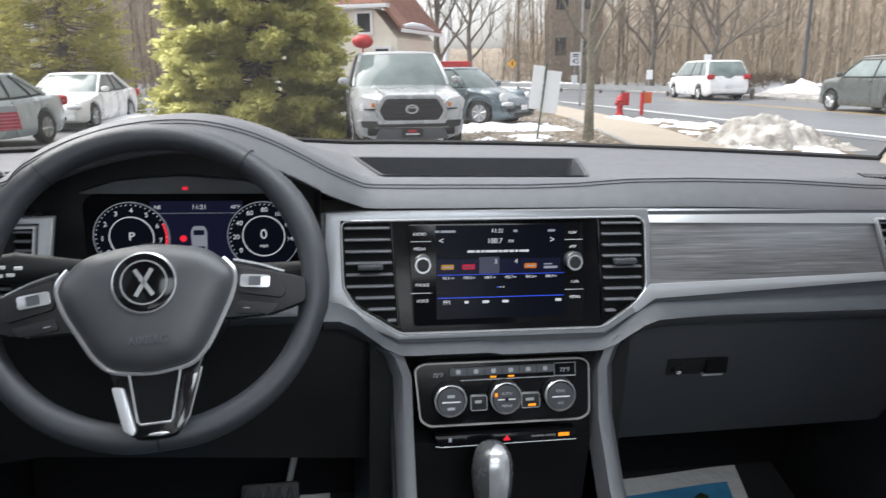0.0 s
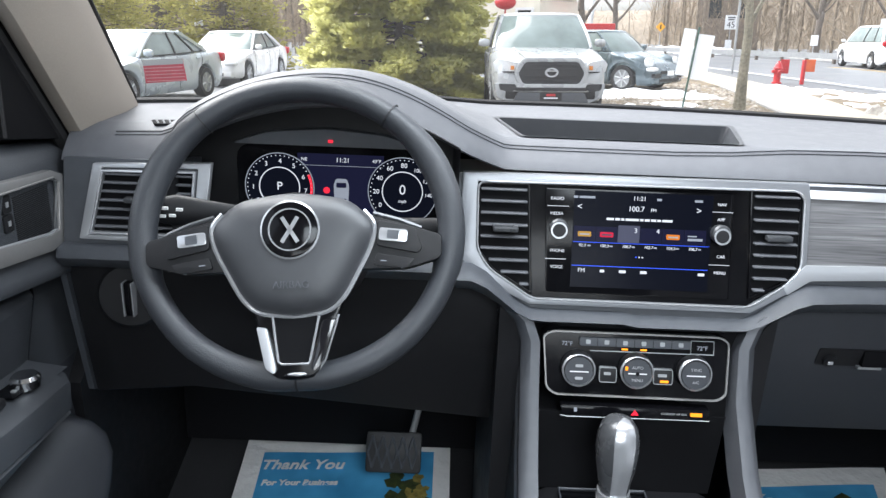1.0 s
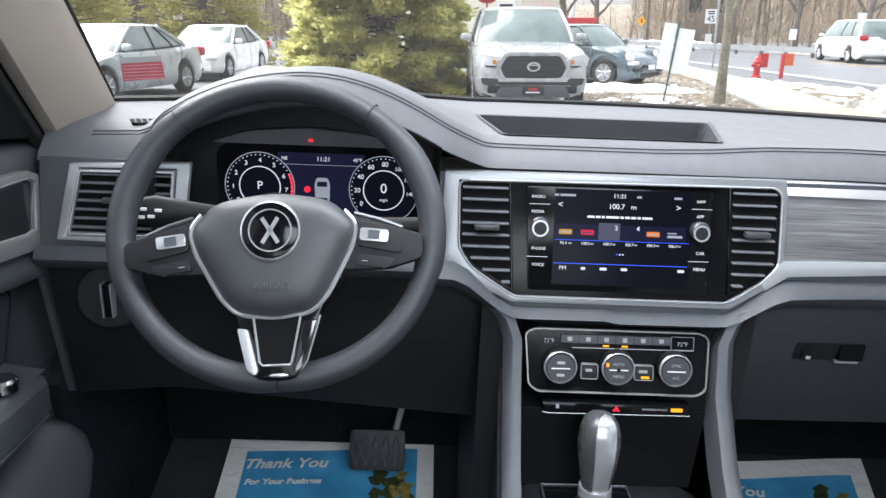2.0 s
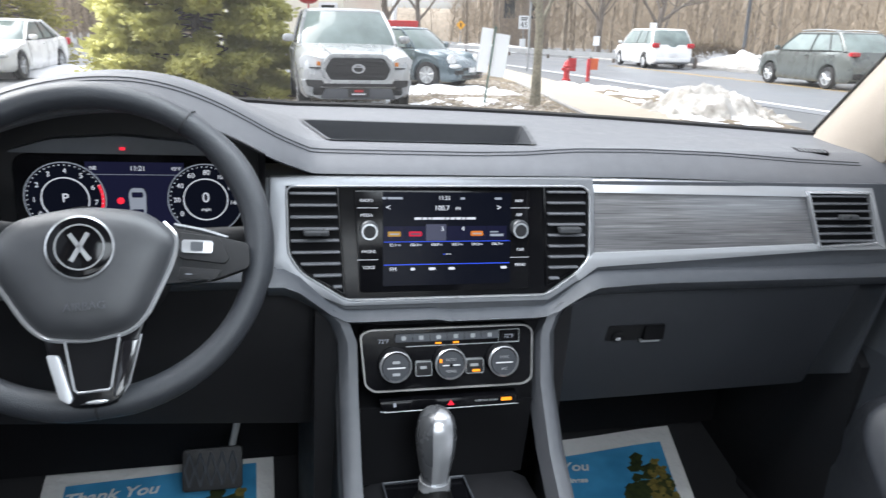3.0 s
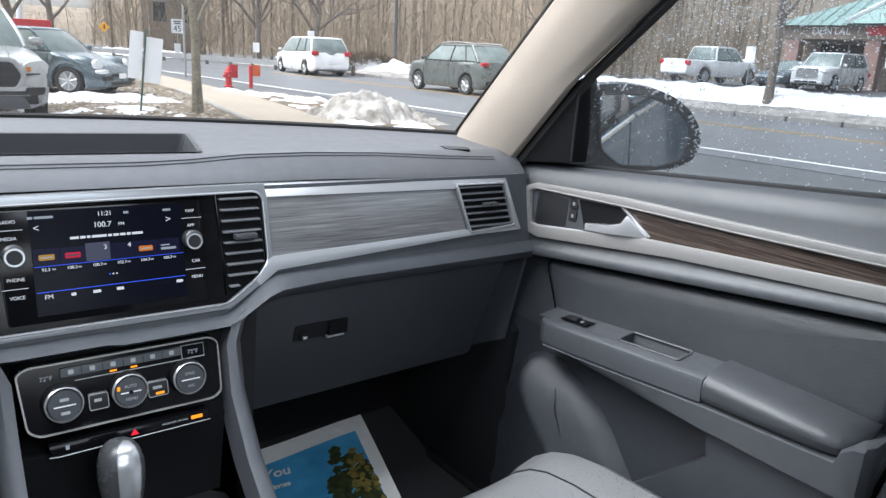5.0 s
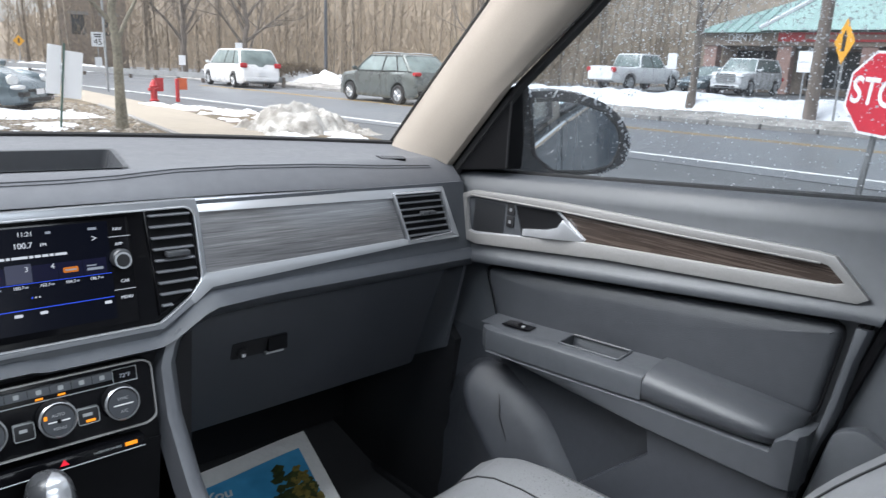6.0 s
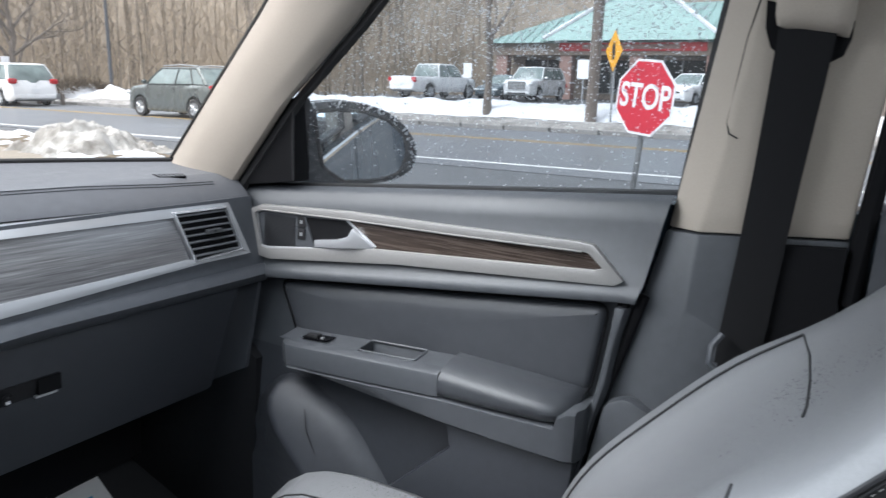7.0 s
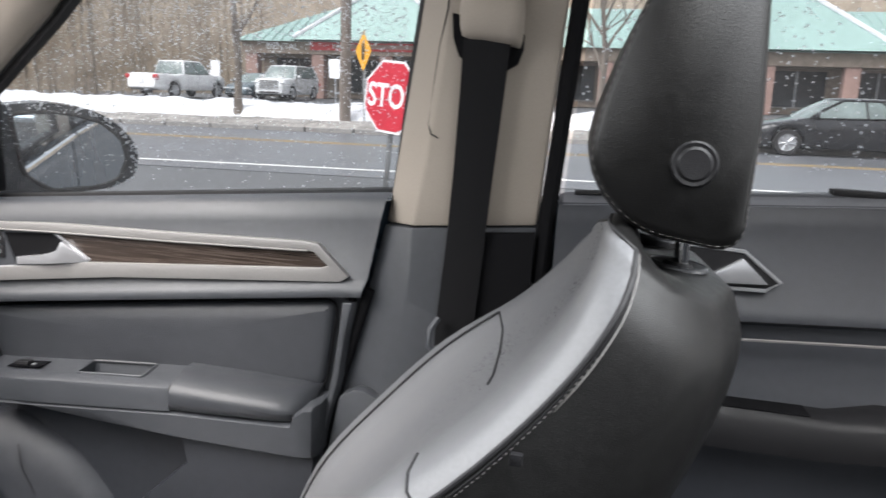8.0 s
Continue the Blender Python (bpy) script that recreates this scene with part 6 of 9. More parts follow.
# door mirrors
def door_mirror(s):
    m = in_car("door_mirror", "dark wing mirror wet with rain", "wing mirror")
    a, b = V(s * 0.812, 0.024, -0.010), V(s * 1.100, -0.131, -0.010)
    d = (b - a).normalized()
    nrm = V(-s * abs(d.y), -abs(d.x), 0).normalized()
    L = (b - a).length
    prof = rounded([(0.034, 1.245), (0.034, 1.385), (0.060, 1.399), (0.138, 1.409), (0.20, 1.404), (0.252, 1.391), (0.294, 1.363), (0.324, 1.322), (0.318, 1.273), (0.272, 1.249), (0.216, 1.2425), (0.10, 1.242)], 0.02, 3)
    P = lambda u, z, w: a + d * u + V(0, 0, z) + nrm * w
    cu, cz = L * 0.5, 1.305
    rows = [[P(u, z, 0.0) for u, z in prof], [P(lerp(cu, u, 1.02), lerp(cz, z, 1.03), -0.02) for u, z in prof], [P(lerp(cu, u, 0.97), lerp(cz, z, 0.95), -0.07) for u, z in prof], [P(lerp(cu, u, 0.70), lerp(cz, z, 0.65), -0.115) for u, z in prof]]
    b_ = bmesh.new()
    loft(b_, rows)
    part("housing", b_, M_BLACKWET, m, "dark rain-spotted mirror housing", smooth=60)
    gl = rounded([(0.086, 1.386), (0.139, 1.391), (0.190, 1.390), (0.243, 1.376), (0.2800, 1.346), (0.2910, 1.308), (0.2750, 1.266), (0.2290, 1.2515), (0.1500, 1.2485), (0.1060, 1.277)], 0.012, 3)
    b_ = bmesh.new()
    tilt = nrm
    b_.faces.new([b_.verts.new(P(u, z, 0.008 + 0.06 * (u - cu))) for u, z in gl])
    gp = part("mirror_pane", b_, M_MIRROR, m, "mirror glass", smooth=0)
    part("pane_rim", tubed([P(u, z, 0.007 + 0.06 * (u - cu)) for u, z in gl], 0.004, 6, closed=True), M_SEAL, m)
    b_ = bmesh.new()
    loft(b_, [[P(u, z, w) for u, z in ((0.040, 1.305), (0.040, 1.236), (0.150, 1.240), (0.103, 1.277))] for w in (-0.01, 0.010)])
    part("lower_shroud", b_, M_BLACKWET, m, "dark corner of the mirror housing", smooth=0)
    if s > 0:
        rnd = random.Random(8)
        b_ = bmesh.new()
        for _ in range(150):
            u, z = prof[rnd.randrange(len(prof))]
            if z < 1.25 and u < L * 0.8:
                continue
            k = rnd.uniform(0.90, 1.0)
            r = rnd.uniform(0.0012, 0.0032)
            blob(b_, P(lerp(cu, u, k) + rnd.uniform(-0.02, 0.02) * (u < L * 0.7), lerp(cz, z, k) + rnd.uniform(-0.008, 0.008), 0.001), (r, r, r), 6, 4)
        tagged(part("bead_spray", b_, M_DROP, m, "water beads on the housing"), kind="stuff")
    part("foot", lofted([[P(-0.02, z, w) for z, w in ((1.23, 0.0), (1.30, 0.0), (1.30, -0.07), (1.23, -0.07))], [P(0.06, z, w) for z, w in ((1.235, -0.01), (1.29, -0.01), (1.29, -0.07), (1.235, -0.07))]]), M_BLACK, m)
    return m


M_BLACKWET = mat("wet_dark_paint", (0.02, 0.026, 0.033), 0.22, var=0.2, coat=0.4)
for s in (1, -1):
    door_mirror(s)

# ---- rain on the side windows ----
def drop_sheet(name, spots, seed, label):
    """Small flattened beads on a window."""
    rnd = random.Random(seed)
    verts, faces = [], []
    for y, z, r, st in spots:
        x = 0.8072 - (z - 1.25) * 0.16
        ring0 = len(verts)
        for k in range(6):
            a = 2 * math.pi * k / 6 + rnd.random()
            verts.append((x, y + r * math.cos(a), z + r * st * math.sin(a)))
        for k in range(6):
            a = 2 * math.pi * k / 6 + 0.5
            verts.append((x + r * 0.42, y + 0.6 * r * math.cos(a), z + 0.6 * r * st * math.sin(a)))
        verts.append((x + r * 0.55, y, z - r * 0.1))
        for k in range(6):
            j = (k + 1) % 6
            faces.append((ring0 + k, ring0 + j, ring0 + 6 + j, ring0 + 6 + k))
            faces.append((ring0 + 6 + k, ring0 + 6 + j, ring0 + 12))
    me = bpy.data.meshes.new(name)
    me.from_pydata(verts, [], faces)
    me.materials.append(M_DROP)
    me.polygons.foreach_set("use_smooth", [True] * len(me.polygons))
    ob = new(name, me)
    ob.matrix_basis = CAR
    ob.visible_shadow = False
    return tagged(ob, label, "raindrops", kind="stuff")


rnd = random.Random(5)
spots = []
while len(spots) < 8000:
    y, z = rnd.uniform(-0.76, 0.02), rnd.uniform(1.28, 1.66)
    k = (z - 1.28) / 0.38
    if rnd.random() < 0.02 + 0.98 * k ** 2.2 and y < interp(z, (1.25, 1.43, 1.55, 1.66), (-0.04, -0.11, -0.24, -0.38)):
        spots.append((y, z, rnd.uniform(0.0006, 0.0013) * (1.6 if rnd.random() < 0.22 else 1), rnd.uniform(0.6, 1.05)))
drop_sheet("raindrops", spots, 1, "raindrops on the passenger window glass")
spots = []
while len(spots) < 1500:
    y, z = rnd.uniform(-1.9, -1.0), rnd.uniform(1.38, 1.66)
    spots.append((y, z, rnd.uniform(0.0008, 0.0020), rnd.uniform(0.6, 1.1)))
drop_sheet("raindrops", spots, 2, "raindrops on the rear window glass")

# ---- passenger seat ----
seat = in_car("passenger_seat", "two-tone leather front seat, reclined, with headrest", "car seat")
SX = 0.435
axis = [(-0.680, 0.790), (-0.700, 0.865), (-0.738, 0.945), (-0.812, 1.038), (-0.885, 1.125), (-0.955, 1.205), (-1.002, 1.268), (-1.024, 1.315), (-1.029, 1.343)]
widths = [0.235, 0.240, 0.243, 0.243, 0.238, 0.230, 0.218, 0.207, 0.188]
thick = [0.160, 0.18, 0.192, 0.196, 0.184, 0.163, 0.140, 0.122, 0.104]
proud = [0.030, 0.036, 0.037, 0.036, 0.030, 0.013, 0.009, 0.006, 0.0]


def back_section(i):
    y, z = axis[i]
    a, b = axis[max(0, i - 1)], axis[min(len(axis) - 1, i + 1)]
    d = V(0, b[0] - a[0], b[1] - a[1]).normalized()
    n = V(0, d.z, -d.y)
    w, t = widths[i], thick[i]
    bol = proud[i]
    wrap = (0, 0, 0, 0.001, 0.003, 0.006, 0.010, 0.014, 0.016)[i]
    fall = (0, 0, 0, 0, 0, 0.01, 0.03, 0.06, 0.10)[i]
    c = V(SX, y, z)
    dish = (0, 0, 0, 0, 0, 0, 0, 0.006, 0.016)[i]
    near = (0, 0, 0, 0, 0, 0, 0.004, 0.010, 0.016)[i]
    return [c + V(u * w, 0, 0) + n * v - V(0, 0, dish * max(0, 1 - (u / 0.75) ** 2) * smooth((-v - 0.01) / 0.05) + near * (smooth((-u - 0.5) / 0.4) - 1.2 * smooth((u - 0.1) / 0.4)) * smooth(-v / 0.06) + fall * max(0, -v) + (0, 0, 0, 0, 0, 0.004, 0.012, 0.022, 0.032)[i] * max(0, u + 0.3)) for u, v in ((-1.0, -t * 0.25 - wrap * 0.5), (-0.99, bol * 0.40 - 0.005 - wrap), (-0.955, bol * 0.62 - wrap * 0.55), (-0.87, bol * 0.78 - wrap * 0.15), (-0.74, bol * 0.74), (-0.58, bol * 0.44), (-0.34, bol * 0.06 - 0.004), (0, -0.008), (0.3, -0.006), (0.60, 0.0), (0.72, bol * 0.55), (0.86, bol), (0.955, bol * 0.75), (0.99, -0.008), (1.0, -t * 0.25), (0.98, -t * 0.5), (0.88, -t * 0.76), (0.45, -t * 1.05), (-0.45, -t * 1.05), (-0.88, -t * 0.76), (-0.98, -t * 0.5))]


secs = [back_section(i) for i in range(len(axis))]
fine = []
for i in range(len(secs) - 1):
    a, b = secs[max(0, i - 1)], secs[min(len(secs) - 1, i + 2)]
    for k in range(4):
        f = k / 4
        fine.append([p0 * (-0.5 * f + f * f - 0.5 * f ** 3) + p1 * (1 - 2.5 * f * f + 1.5 * f ** 3) + p2 * (0.5 * f + 2 * f * f - 1.5 * f ** 3) + p3 * (-0.5 * f * f + 0.5 * f ** 3) for p0, p1, p2, p3 in zip(a, secs[i], secs[i + 1], b)])
fine.append(secs[-1])
mid = sum(secs[-1], V(0, 0, 0)) / len(secs[-1])
TOP = len(fine) - 1
for k, up in ((0.03, 0.0050), (0.09, 0.0090), (0.20, 0.0125), (0.36, 0.0150), (0.62, 0.0165), (0.98, 0.0170)):
    fine.append([lerp(p, V(p.x, mid.y, p.z), k) + V((SX - p.x) * k * 0.5, 0, up) for p in secs[-1]])
rows = []
for i, r in enumerate(fine):
    pull = 0.40 if i < TOP else 0.28 if i < TOP + 2 else 0.12 if i < TOP + 3 else 0.0
    rows.append(r[13:] + r[:2] + [lerp(r[k], r[17] if k > 7 else r[18], pull) for k in range(2, 13)])
back = part("backrest", lofted(rows), M_LEATHER, seat, "black leather backrest sides", smooth=60)
fb = lofted([r[1:14] for r in fine[:TOP + 4]], cap=False, closed=False)
part("backrest_front", fb, M_LEATHERF, back, "grey leather backrest front", smooth=70)
for j in (1, 13):
    part("piping", tubed([r[j] for r in fine[:TOP + 4]], 0.0020, 6), M_STITCHD, back)
part("piping", tubed([p + V(0, 0, 0.0004) for p in fine[TOP + 3][1:14]], 0.0016, 6), M_STITCHD, back)


def thread(name, pts, r, material, parent, gap=2):
    """Single stitches along a line."""
    b_ = bmesh.new()
    for p, q in zip(pts[::gap], pts[1::gap]):
        tube(b_, [p, q], r, 4)
    return part(name, b_, material, parent, smooth=0)


def dense(pts, step):
    out = []
    for p, q in zip(pts, pts[1:]):
        n = max(1, int((q - p).length / step))
        out += [lerp(p, q, k / n) for k in range(n)]
    return out + [pts[-1]]


thread("stitches", dense([lerp(r[1], r[0], 0.16) + V(-0.0008, 0, 0) for r in fine[4:27]], 0.0024), 0.00022, M_STITCH, back)
for k in (0.03, 0.22):
    part("pale_seam", tubed([lerp(r[1], r[0], k) + V(-0.0010, 0, 0.0004) for r in fine[23:TOP + 4]], [0.0001, 0.0003] + [0.0005] * (TOP - 21), 5), M_STITCH, back)
part("side_seam", tubed([lerp(r[1], r[0], 0.11) + V(-0.0006, 0, 0) for r in fine[8:TOP + 1]], 0.0009, 5), M_BLACK, back)
part("insert_seam", tubed([lerp(r[10], r[11], 0.55) + V(-0.0006, 0.0004, 0.0010) for r in fine[2:20]], 0.0016, 5), M_STITCHD, back)
part("insert_seam", tubed([lerp(fine[19][10], fine[19][11], 0.55) + V(-0.0006, 0.0004, 0.0010)] + [fine[19][k] + V(0, 0.0006, 0.0006) for k in (9, 8, 7)] + [lerp(fine[19][7], fine[19][6], 0.4) + V(0, 0.0006, 0.0008)], 0.0012, 5), M_STITCHD, back)
part("bolster_seam", tubed([p + V(-0.0006, 0.0004, 0.0003) for p in [fine[18][k] for k in (4, 3, 2, 1, 0, 20, 19)]], 0.0012, 5), M_STITCHD, back)
part("side_tag", boxed(SX - 0.240, SX - 0.2345, -0.990, -0.982, 1.212, 1.220), M_BLACK, back, bevel=0.001)
# cushion
cush = []
for y, z, w, t in ((-0.207, 0.725, 0.12, 0.03), (-0.211, 0.750, 0.165, 0.07), (-0.222, 0.768, 0.195, 0.10), (-0.242, 0.780, 0.218, 0.13), (-0.27, 0.787, 0.232, 0.14), (-0.32, 0.790, 0.243, 0.15), (-0.42, 0.790, 0.25, 0.16), (-0.55, 0.78, 0.25, 0.16), (-0.68, 0.765, 0.245, 0.16)):
    cush.append([V(SX + u * w, y, z + v) for u, v in ((-1, -t), (-1, -0.04), (-0.96, 0.005), (-0.85, 0.018), (-0.62, 0.0), (-0.3, -0.004), (0, -0.005), (0.3, -0.004), (0.62, 0.0), (0.85, 0.018), (0.96, 0.005), (1, -0.04), (1, -t))])
cu_ = part("cushion", lofted(cush), M_LEATHERF, seat, "grey leather seat cushion", smooth=60)
part("cushion_seam", tubed([r[4] + V(0, 0.001, 0.001) for r in cush], 0.0016, 5), M_STITCHD, cu_)
part("cushion_seam", tubed([r[8] + V(0, 0.001, 0.001) for r in cush], 0.0016, 5), M_STITCHD, cu_)
part("piping", tubed([r[11] + V(0, 0.001, 0.001) for r in cush], 0.002, 5), M_STITCHD, cu_)
part("seat_base", boxed(SX - 0.22, SX + 0.22, -0.66, -0.26, 0.48, 0.66), M_BLACK, seat, bevel=0.02)
# headrest
HP = rounded([(-1.057, 1.351), (-1.128, 1.341), (-1.130, 1.44), (-1.122, 1.545), (-1.095, 1.565), (-1.060, 1.555), (-1.036, 1.500), (-1.016, 1.435), (-1.012, 1.400), (-1.030, 1.370)], 0.022, 4)
cy, cz = -1.075, 1.455
hr = bmesh.new()
loft(hr, [[V(SX + u, lerp(cy, y, k), lerp(cz, z, k)) for y, z in HP] for u, k in ((-0.137, 0.90), (-0.131, 0.975), (-0.120, 1.0), (0.120, 1.0), (0.131, 0.975), (0.137, 0.90))])
head = part("headrest", hr, M_LEATHER, seat, "black leather headrest with release button", smooth=60)
thread("stitches", dense([V(SX - 0.1325, lerp(cy, y, 0.965), lerp(cz, z, 0.965)) for y, z in HP[20:] + HP[:12]], 0.0028), 0.00020, M_STITCH, head)
bt = part("release_button", lathed([(0, 0), (0.0125, 0), (0.0125, 0.003), (0.0105, 0.0045), (0, 0.004)], 28, facing((SX - 0.136, -1.086, 1.405), (-1, 0, 0))), M_BLACK, head, "round release button")
part("button_ring", lathed([(0.0125, 0), (0.0165, 0), (0.0165, 0.002), (0.0150, 0.0036), (0.0125, 0.003), (0.0125, 0)], 32, facing((SX - 0.136, -1.086, 1.405), (-1, 0, 0))), M_BLACK, bt)
for dx in (-0.07, 0.07):
    part("post", tubed([(SX + dx, -1.0965, 1.285), (SX + dx, -1.0935, 1.372)], 0.0060, 14), M_CHROME, head, "chrome headrest post")
    cl = part("post_collar", lathed([(0, -0.012), (0.0215, -0.012), (0.0235, 0.0), (0.0222, 0.0030), (0.0190, 0.0036), (0.0125, 0.0020), (0.0105, 0.0050), (0, 0.0050)], 28, pose(SX + dx, -1.0930, 1.3185, 5)), M_BLACK, head, "black guide collar")
    part("collar_rim", lathed([(0.0212, 0.0028), (0.0240, 0.0008), (0.0236, 0.0030), (0.0222, 0.0042), (0.0212, 0.0028)], 28, pose(SX + dx, -1.0930, 1.3185, 5)), M_GRIP, cl)

# ---- footwells ----
def paper_mat(name, corners):
    """Printed paper floor mat: corners far-left, far-right, near-right, near-left."""
    A, B, C, D = (V(*c) for c in corners)
    m = in_car(name, "white-edged blue paper floor mat printed with thanks and trees", "floor mat", group="paper floor mats")

    def at(u, v, h=0.0):
        p = lerp(lerp(A, B, u), lerp(D, C, u), v)
        return p + V(0, 0, h + 0.0012 * math.sin(9 * u + 4 * v) + 0.002 * math.sin(3.3 * u - 5 * v))

    def sheet(nm, u0, u1, v0, v1, h, mt, n=10):
        b_ = bmesh.new()
        loft(b_, [[at(lerp(u0, u1, i / n), lerp(v0, v1, j / n), h) for i in range(n + 1)] for j in range(n + 1)], cap=False, closed=False)
        return part(nm, b_, mt, m, smooth=80)

    b_ = bmesh.new()
    n = 12
    loft(b_, [[at(i / n, j / n, h) for i in range(n + 1)] for h, j in [(0.0, 0)] + [(0.0, j) for j in range(n + 1)]][1:], cap=False, closed=False)
    part("paper", b_, M_PAPER, m, "white paper", smooth=80)
    sheet("blue_print", 0.095, 0.92, 0.125, 0.95, 0.0012, M_SKYBLUE)
    rnd = random.Random(3)
    for nm, mt, count, h, us in (("tree_print", M_LEAFPRINT, 420, 0.0024, (0.50, 0.90)), ("ochre_print", M_OCHRE, 90, 0.0034, (0.78, 0.91))):
        b_ = bmesh.new()
        for _ in range(count):
            u = rnd.uniform(*us)
            edge = lerp(0.66, 0.30, smooth((u - 0.50) / 0.26)) + 0.05 * math.sin(u * 31) + 0.04 * math.sin(u * 73) if mt is M_LEAFPRINT else 0.30 + 0.06 * math.sin(u * 50)
            v = rnd.uniform(edge, 0.93)
            r = rnd.uniform(0.012, 0.030) if mt is M_OCHRE else rnd.uniform(0.022, 0.045)
            k0 = rnd.random() * 6
            ring = [(min(0.925, max(0.09, u + r * math.cos(k0 + q * 1.2566) * rnd.uniform(0.6, 1.2))), min(0.945, max(0.13, v + r * 0.9 * math.sin(k0 + q * 1.2566) * rnd.uniform(0.6, 1.2)))) for q in range(5)]
            b_.faces.new([b_.verts.new(at(*q, h + rnd.random() * 0.0004)) for q in ring])
        tagged(part(nm, b_, mt, m, smooth=0), kind="stuff")
    ex, ey = (B - A).normalized(), (A - D).normalized()
    nz = ex.cross(ey)
    base = Matrix((ex, ey, nz)).transposed().to_4x4()
    for w, u, v, hgt in (("Thank You", 0.292, 0.203, 0.026), ("For Your Business", 0.296, 0.293, 0.0138)):
        mm = base.copy()
        mm.translation = at(u, v, 0.006)
        lettering(w, hgt, M_WHITE, m, mm, "lettering", 0.0004, shear=0.25 if hgt > 0.02 else 0.15, bold=0.0008)
    return m


paper_mat("paper_mat", ((-0.632, 0.392, 0.578), (-0.2228, 0.411, 0.584), (-0.225, -0.10, 0.520), (-0.60, -0.12, 0.520)))
paper_mat("paper_mat", ((0.225, 0.340, 0.562), (0.655, 0.367, 0.570), (0.535, -0.04, 0.524), (0.115, -0.075, 0.524)))
brake = in_car("brake_pedal", "black rubber brake pedal on a steel arm", "pedal")
PM = pose(-0.326, 0.235, 0.650, 62, 0, 0)
part("pad", prismed(rect(-0.052, 0.048, -0.036, 0.036, 0.008), "z", -0.006, 0.008), M_BLACK, brake, bevel=0.003, m=PM)
rib = bmesh.new()
for i in range(5):
    for sgn in (-1, 1):
        x0 = -0.04 + i * 0.018
        tube(rib, [V(x0, -0.028, 0.009), V(x0 + 0.008 * sgn, 0, 0.010), V(x0, 0.028, 0.009)], 0.0022, 5)
part("pad_ribs", rib, M_PADD, brake, m=PM)
part("arm", tubed([(-0.300, 0.25, 0.660), (-0.286, 0.270, 0.72), (-0.292, 0.31, 0.80), (-0.292, 0.36, 0.95)], [0.006, 0.006, 0.007, 0.008], 8), M_GALV, brake, "bare steel arm")
rest = in_car("foot_rest", "dark footrest pad beside the pedals", "footrest")
part("pad", prismed(rect(-0.70, -0.60, 0.0, 0.2, 0.01), "y", lambda p: 0.40 + p[1] * 0.4, lambda p: 0.42 + p[1] * 0.4), M_BLACK, rest, m=pose(0, 0, 0.58), bevel=0.004)

# ---- outside: ground, road, walks, snow ----
def lot_z(x, y=0.0):
    return 0.40 * smooth((x - 20.5) / 5.0) - 1.1 * smooth((y - 26) / 6.0) * smooth((x - 23.0) / 4.0)


def sheet(name, pts, z, material, label, category, kind="structure", thick=0.006):
    return tagged(part(name, prismed(pts, "z", z - thick, z), material, smooth=0), label, category, kind=kind)


xs_g = [-400, -60, -20, -8, 0, 10, 19.9, 20.3, 21, 22, 23, 24, 25, 26, 27, 28, 40, 80, 400]
ys_g = [-400, -60, -15, 0, 15, 25, 26, 27, 28, 29, 30, 31, 32, 33, 45, 80, 400]
tagged(part("ground", lofted([[V(x, y, lot_z(x, y) - 0.012) for x in xs_g] for y in ys_g], cap=False, closed=False), M_LOT, smooth=60), "grey damp asphalt ground of lots and forecourt", "ground", kind="structure")
sheet("road", [(10.6, -120), (20.0, -120), (20.0, 32), (17.4, 46), (13, 70), (2, 105), (-8, 105), (4, 70), (8.2, 46), (10.6, 32)], 0.0, M_ASPHALT, "grey damp two-lane asphalt road", "road")
for nm, w, mt, lab, xo in (("edge_line", 0.13, M_LINE, "white painted road edge line", 11.05), ("centre_line", 0.10, M_YLINE, "worn yellow centre line on the road", 16.35), ("centre_line", 0.10, M_YLINE, "worn yellow centre line on the road", 16.65)):
    for y0, y1 in ((-60, 0), (0, 32)):
        x0, x1 = xo + (0.5 if y0 < 0 and xo < 12 else 0.0), xo - (0.35 if y1 > 0 and xo < 12 else 0)
        x0 = xo + (0.55 if xo < 12 and y0 == 0 else (0.7 if xo < 12 else 0))
        x1 = xo + (0.55 if xo < 12 and y1 == 0 else (-0.35 if xo < 12 else 0))
        sheet(nm, [(x0 - w / 2, y0), (x0 + w / 2, y0), (x1 + w / 2, y1), (x1 - w / 2, y1)], 0.005, mt, lab, "road line")
sheet("edge_line", [(10.62, 32), (10.76, 32), (8.5, 46), (4.3, 70), (4.15, 70), (8.35, 46)], 0.005, M_LINE, "white painted road edge line", "road line")
# kerb stones along the far side
stone = boxed(0, 0.22, 0, 1.45, -0.05, 0.14)
bmesh.ops.bevel(stone, geom=stone.edges[:], offset=0.02, segments=1, affect="EDGES")
kerb = thing("kerb", "grey stone kerb along the far road edge", "kerb", kind="structure")
k0 = part("kerb_stone", stone, M_KERB, kerb, m=pose(20.0, -14, 0))
for i in range(1, 32):
    k = new("kerb_stone", k0.data)
    k.parent, k.matrix_basis = kerb, pose(20.0 + 0.008 * math.sin(i * 2.1), -14 + i * 1.5, 0.004 * math.sin(i * 3.7), 0, 0, 0.4 * math.sin(i * 1.3))


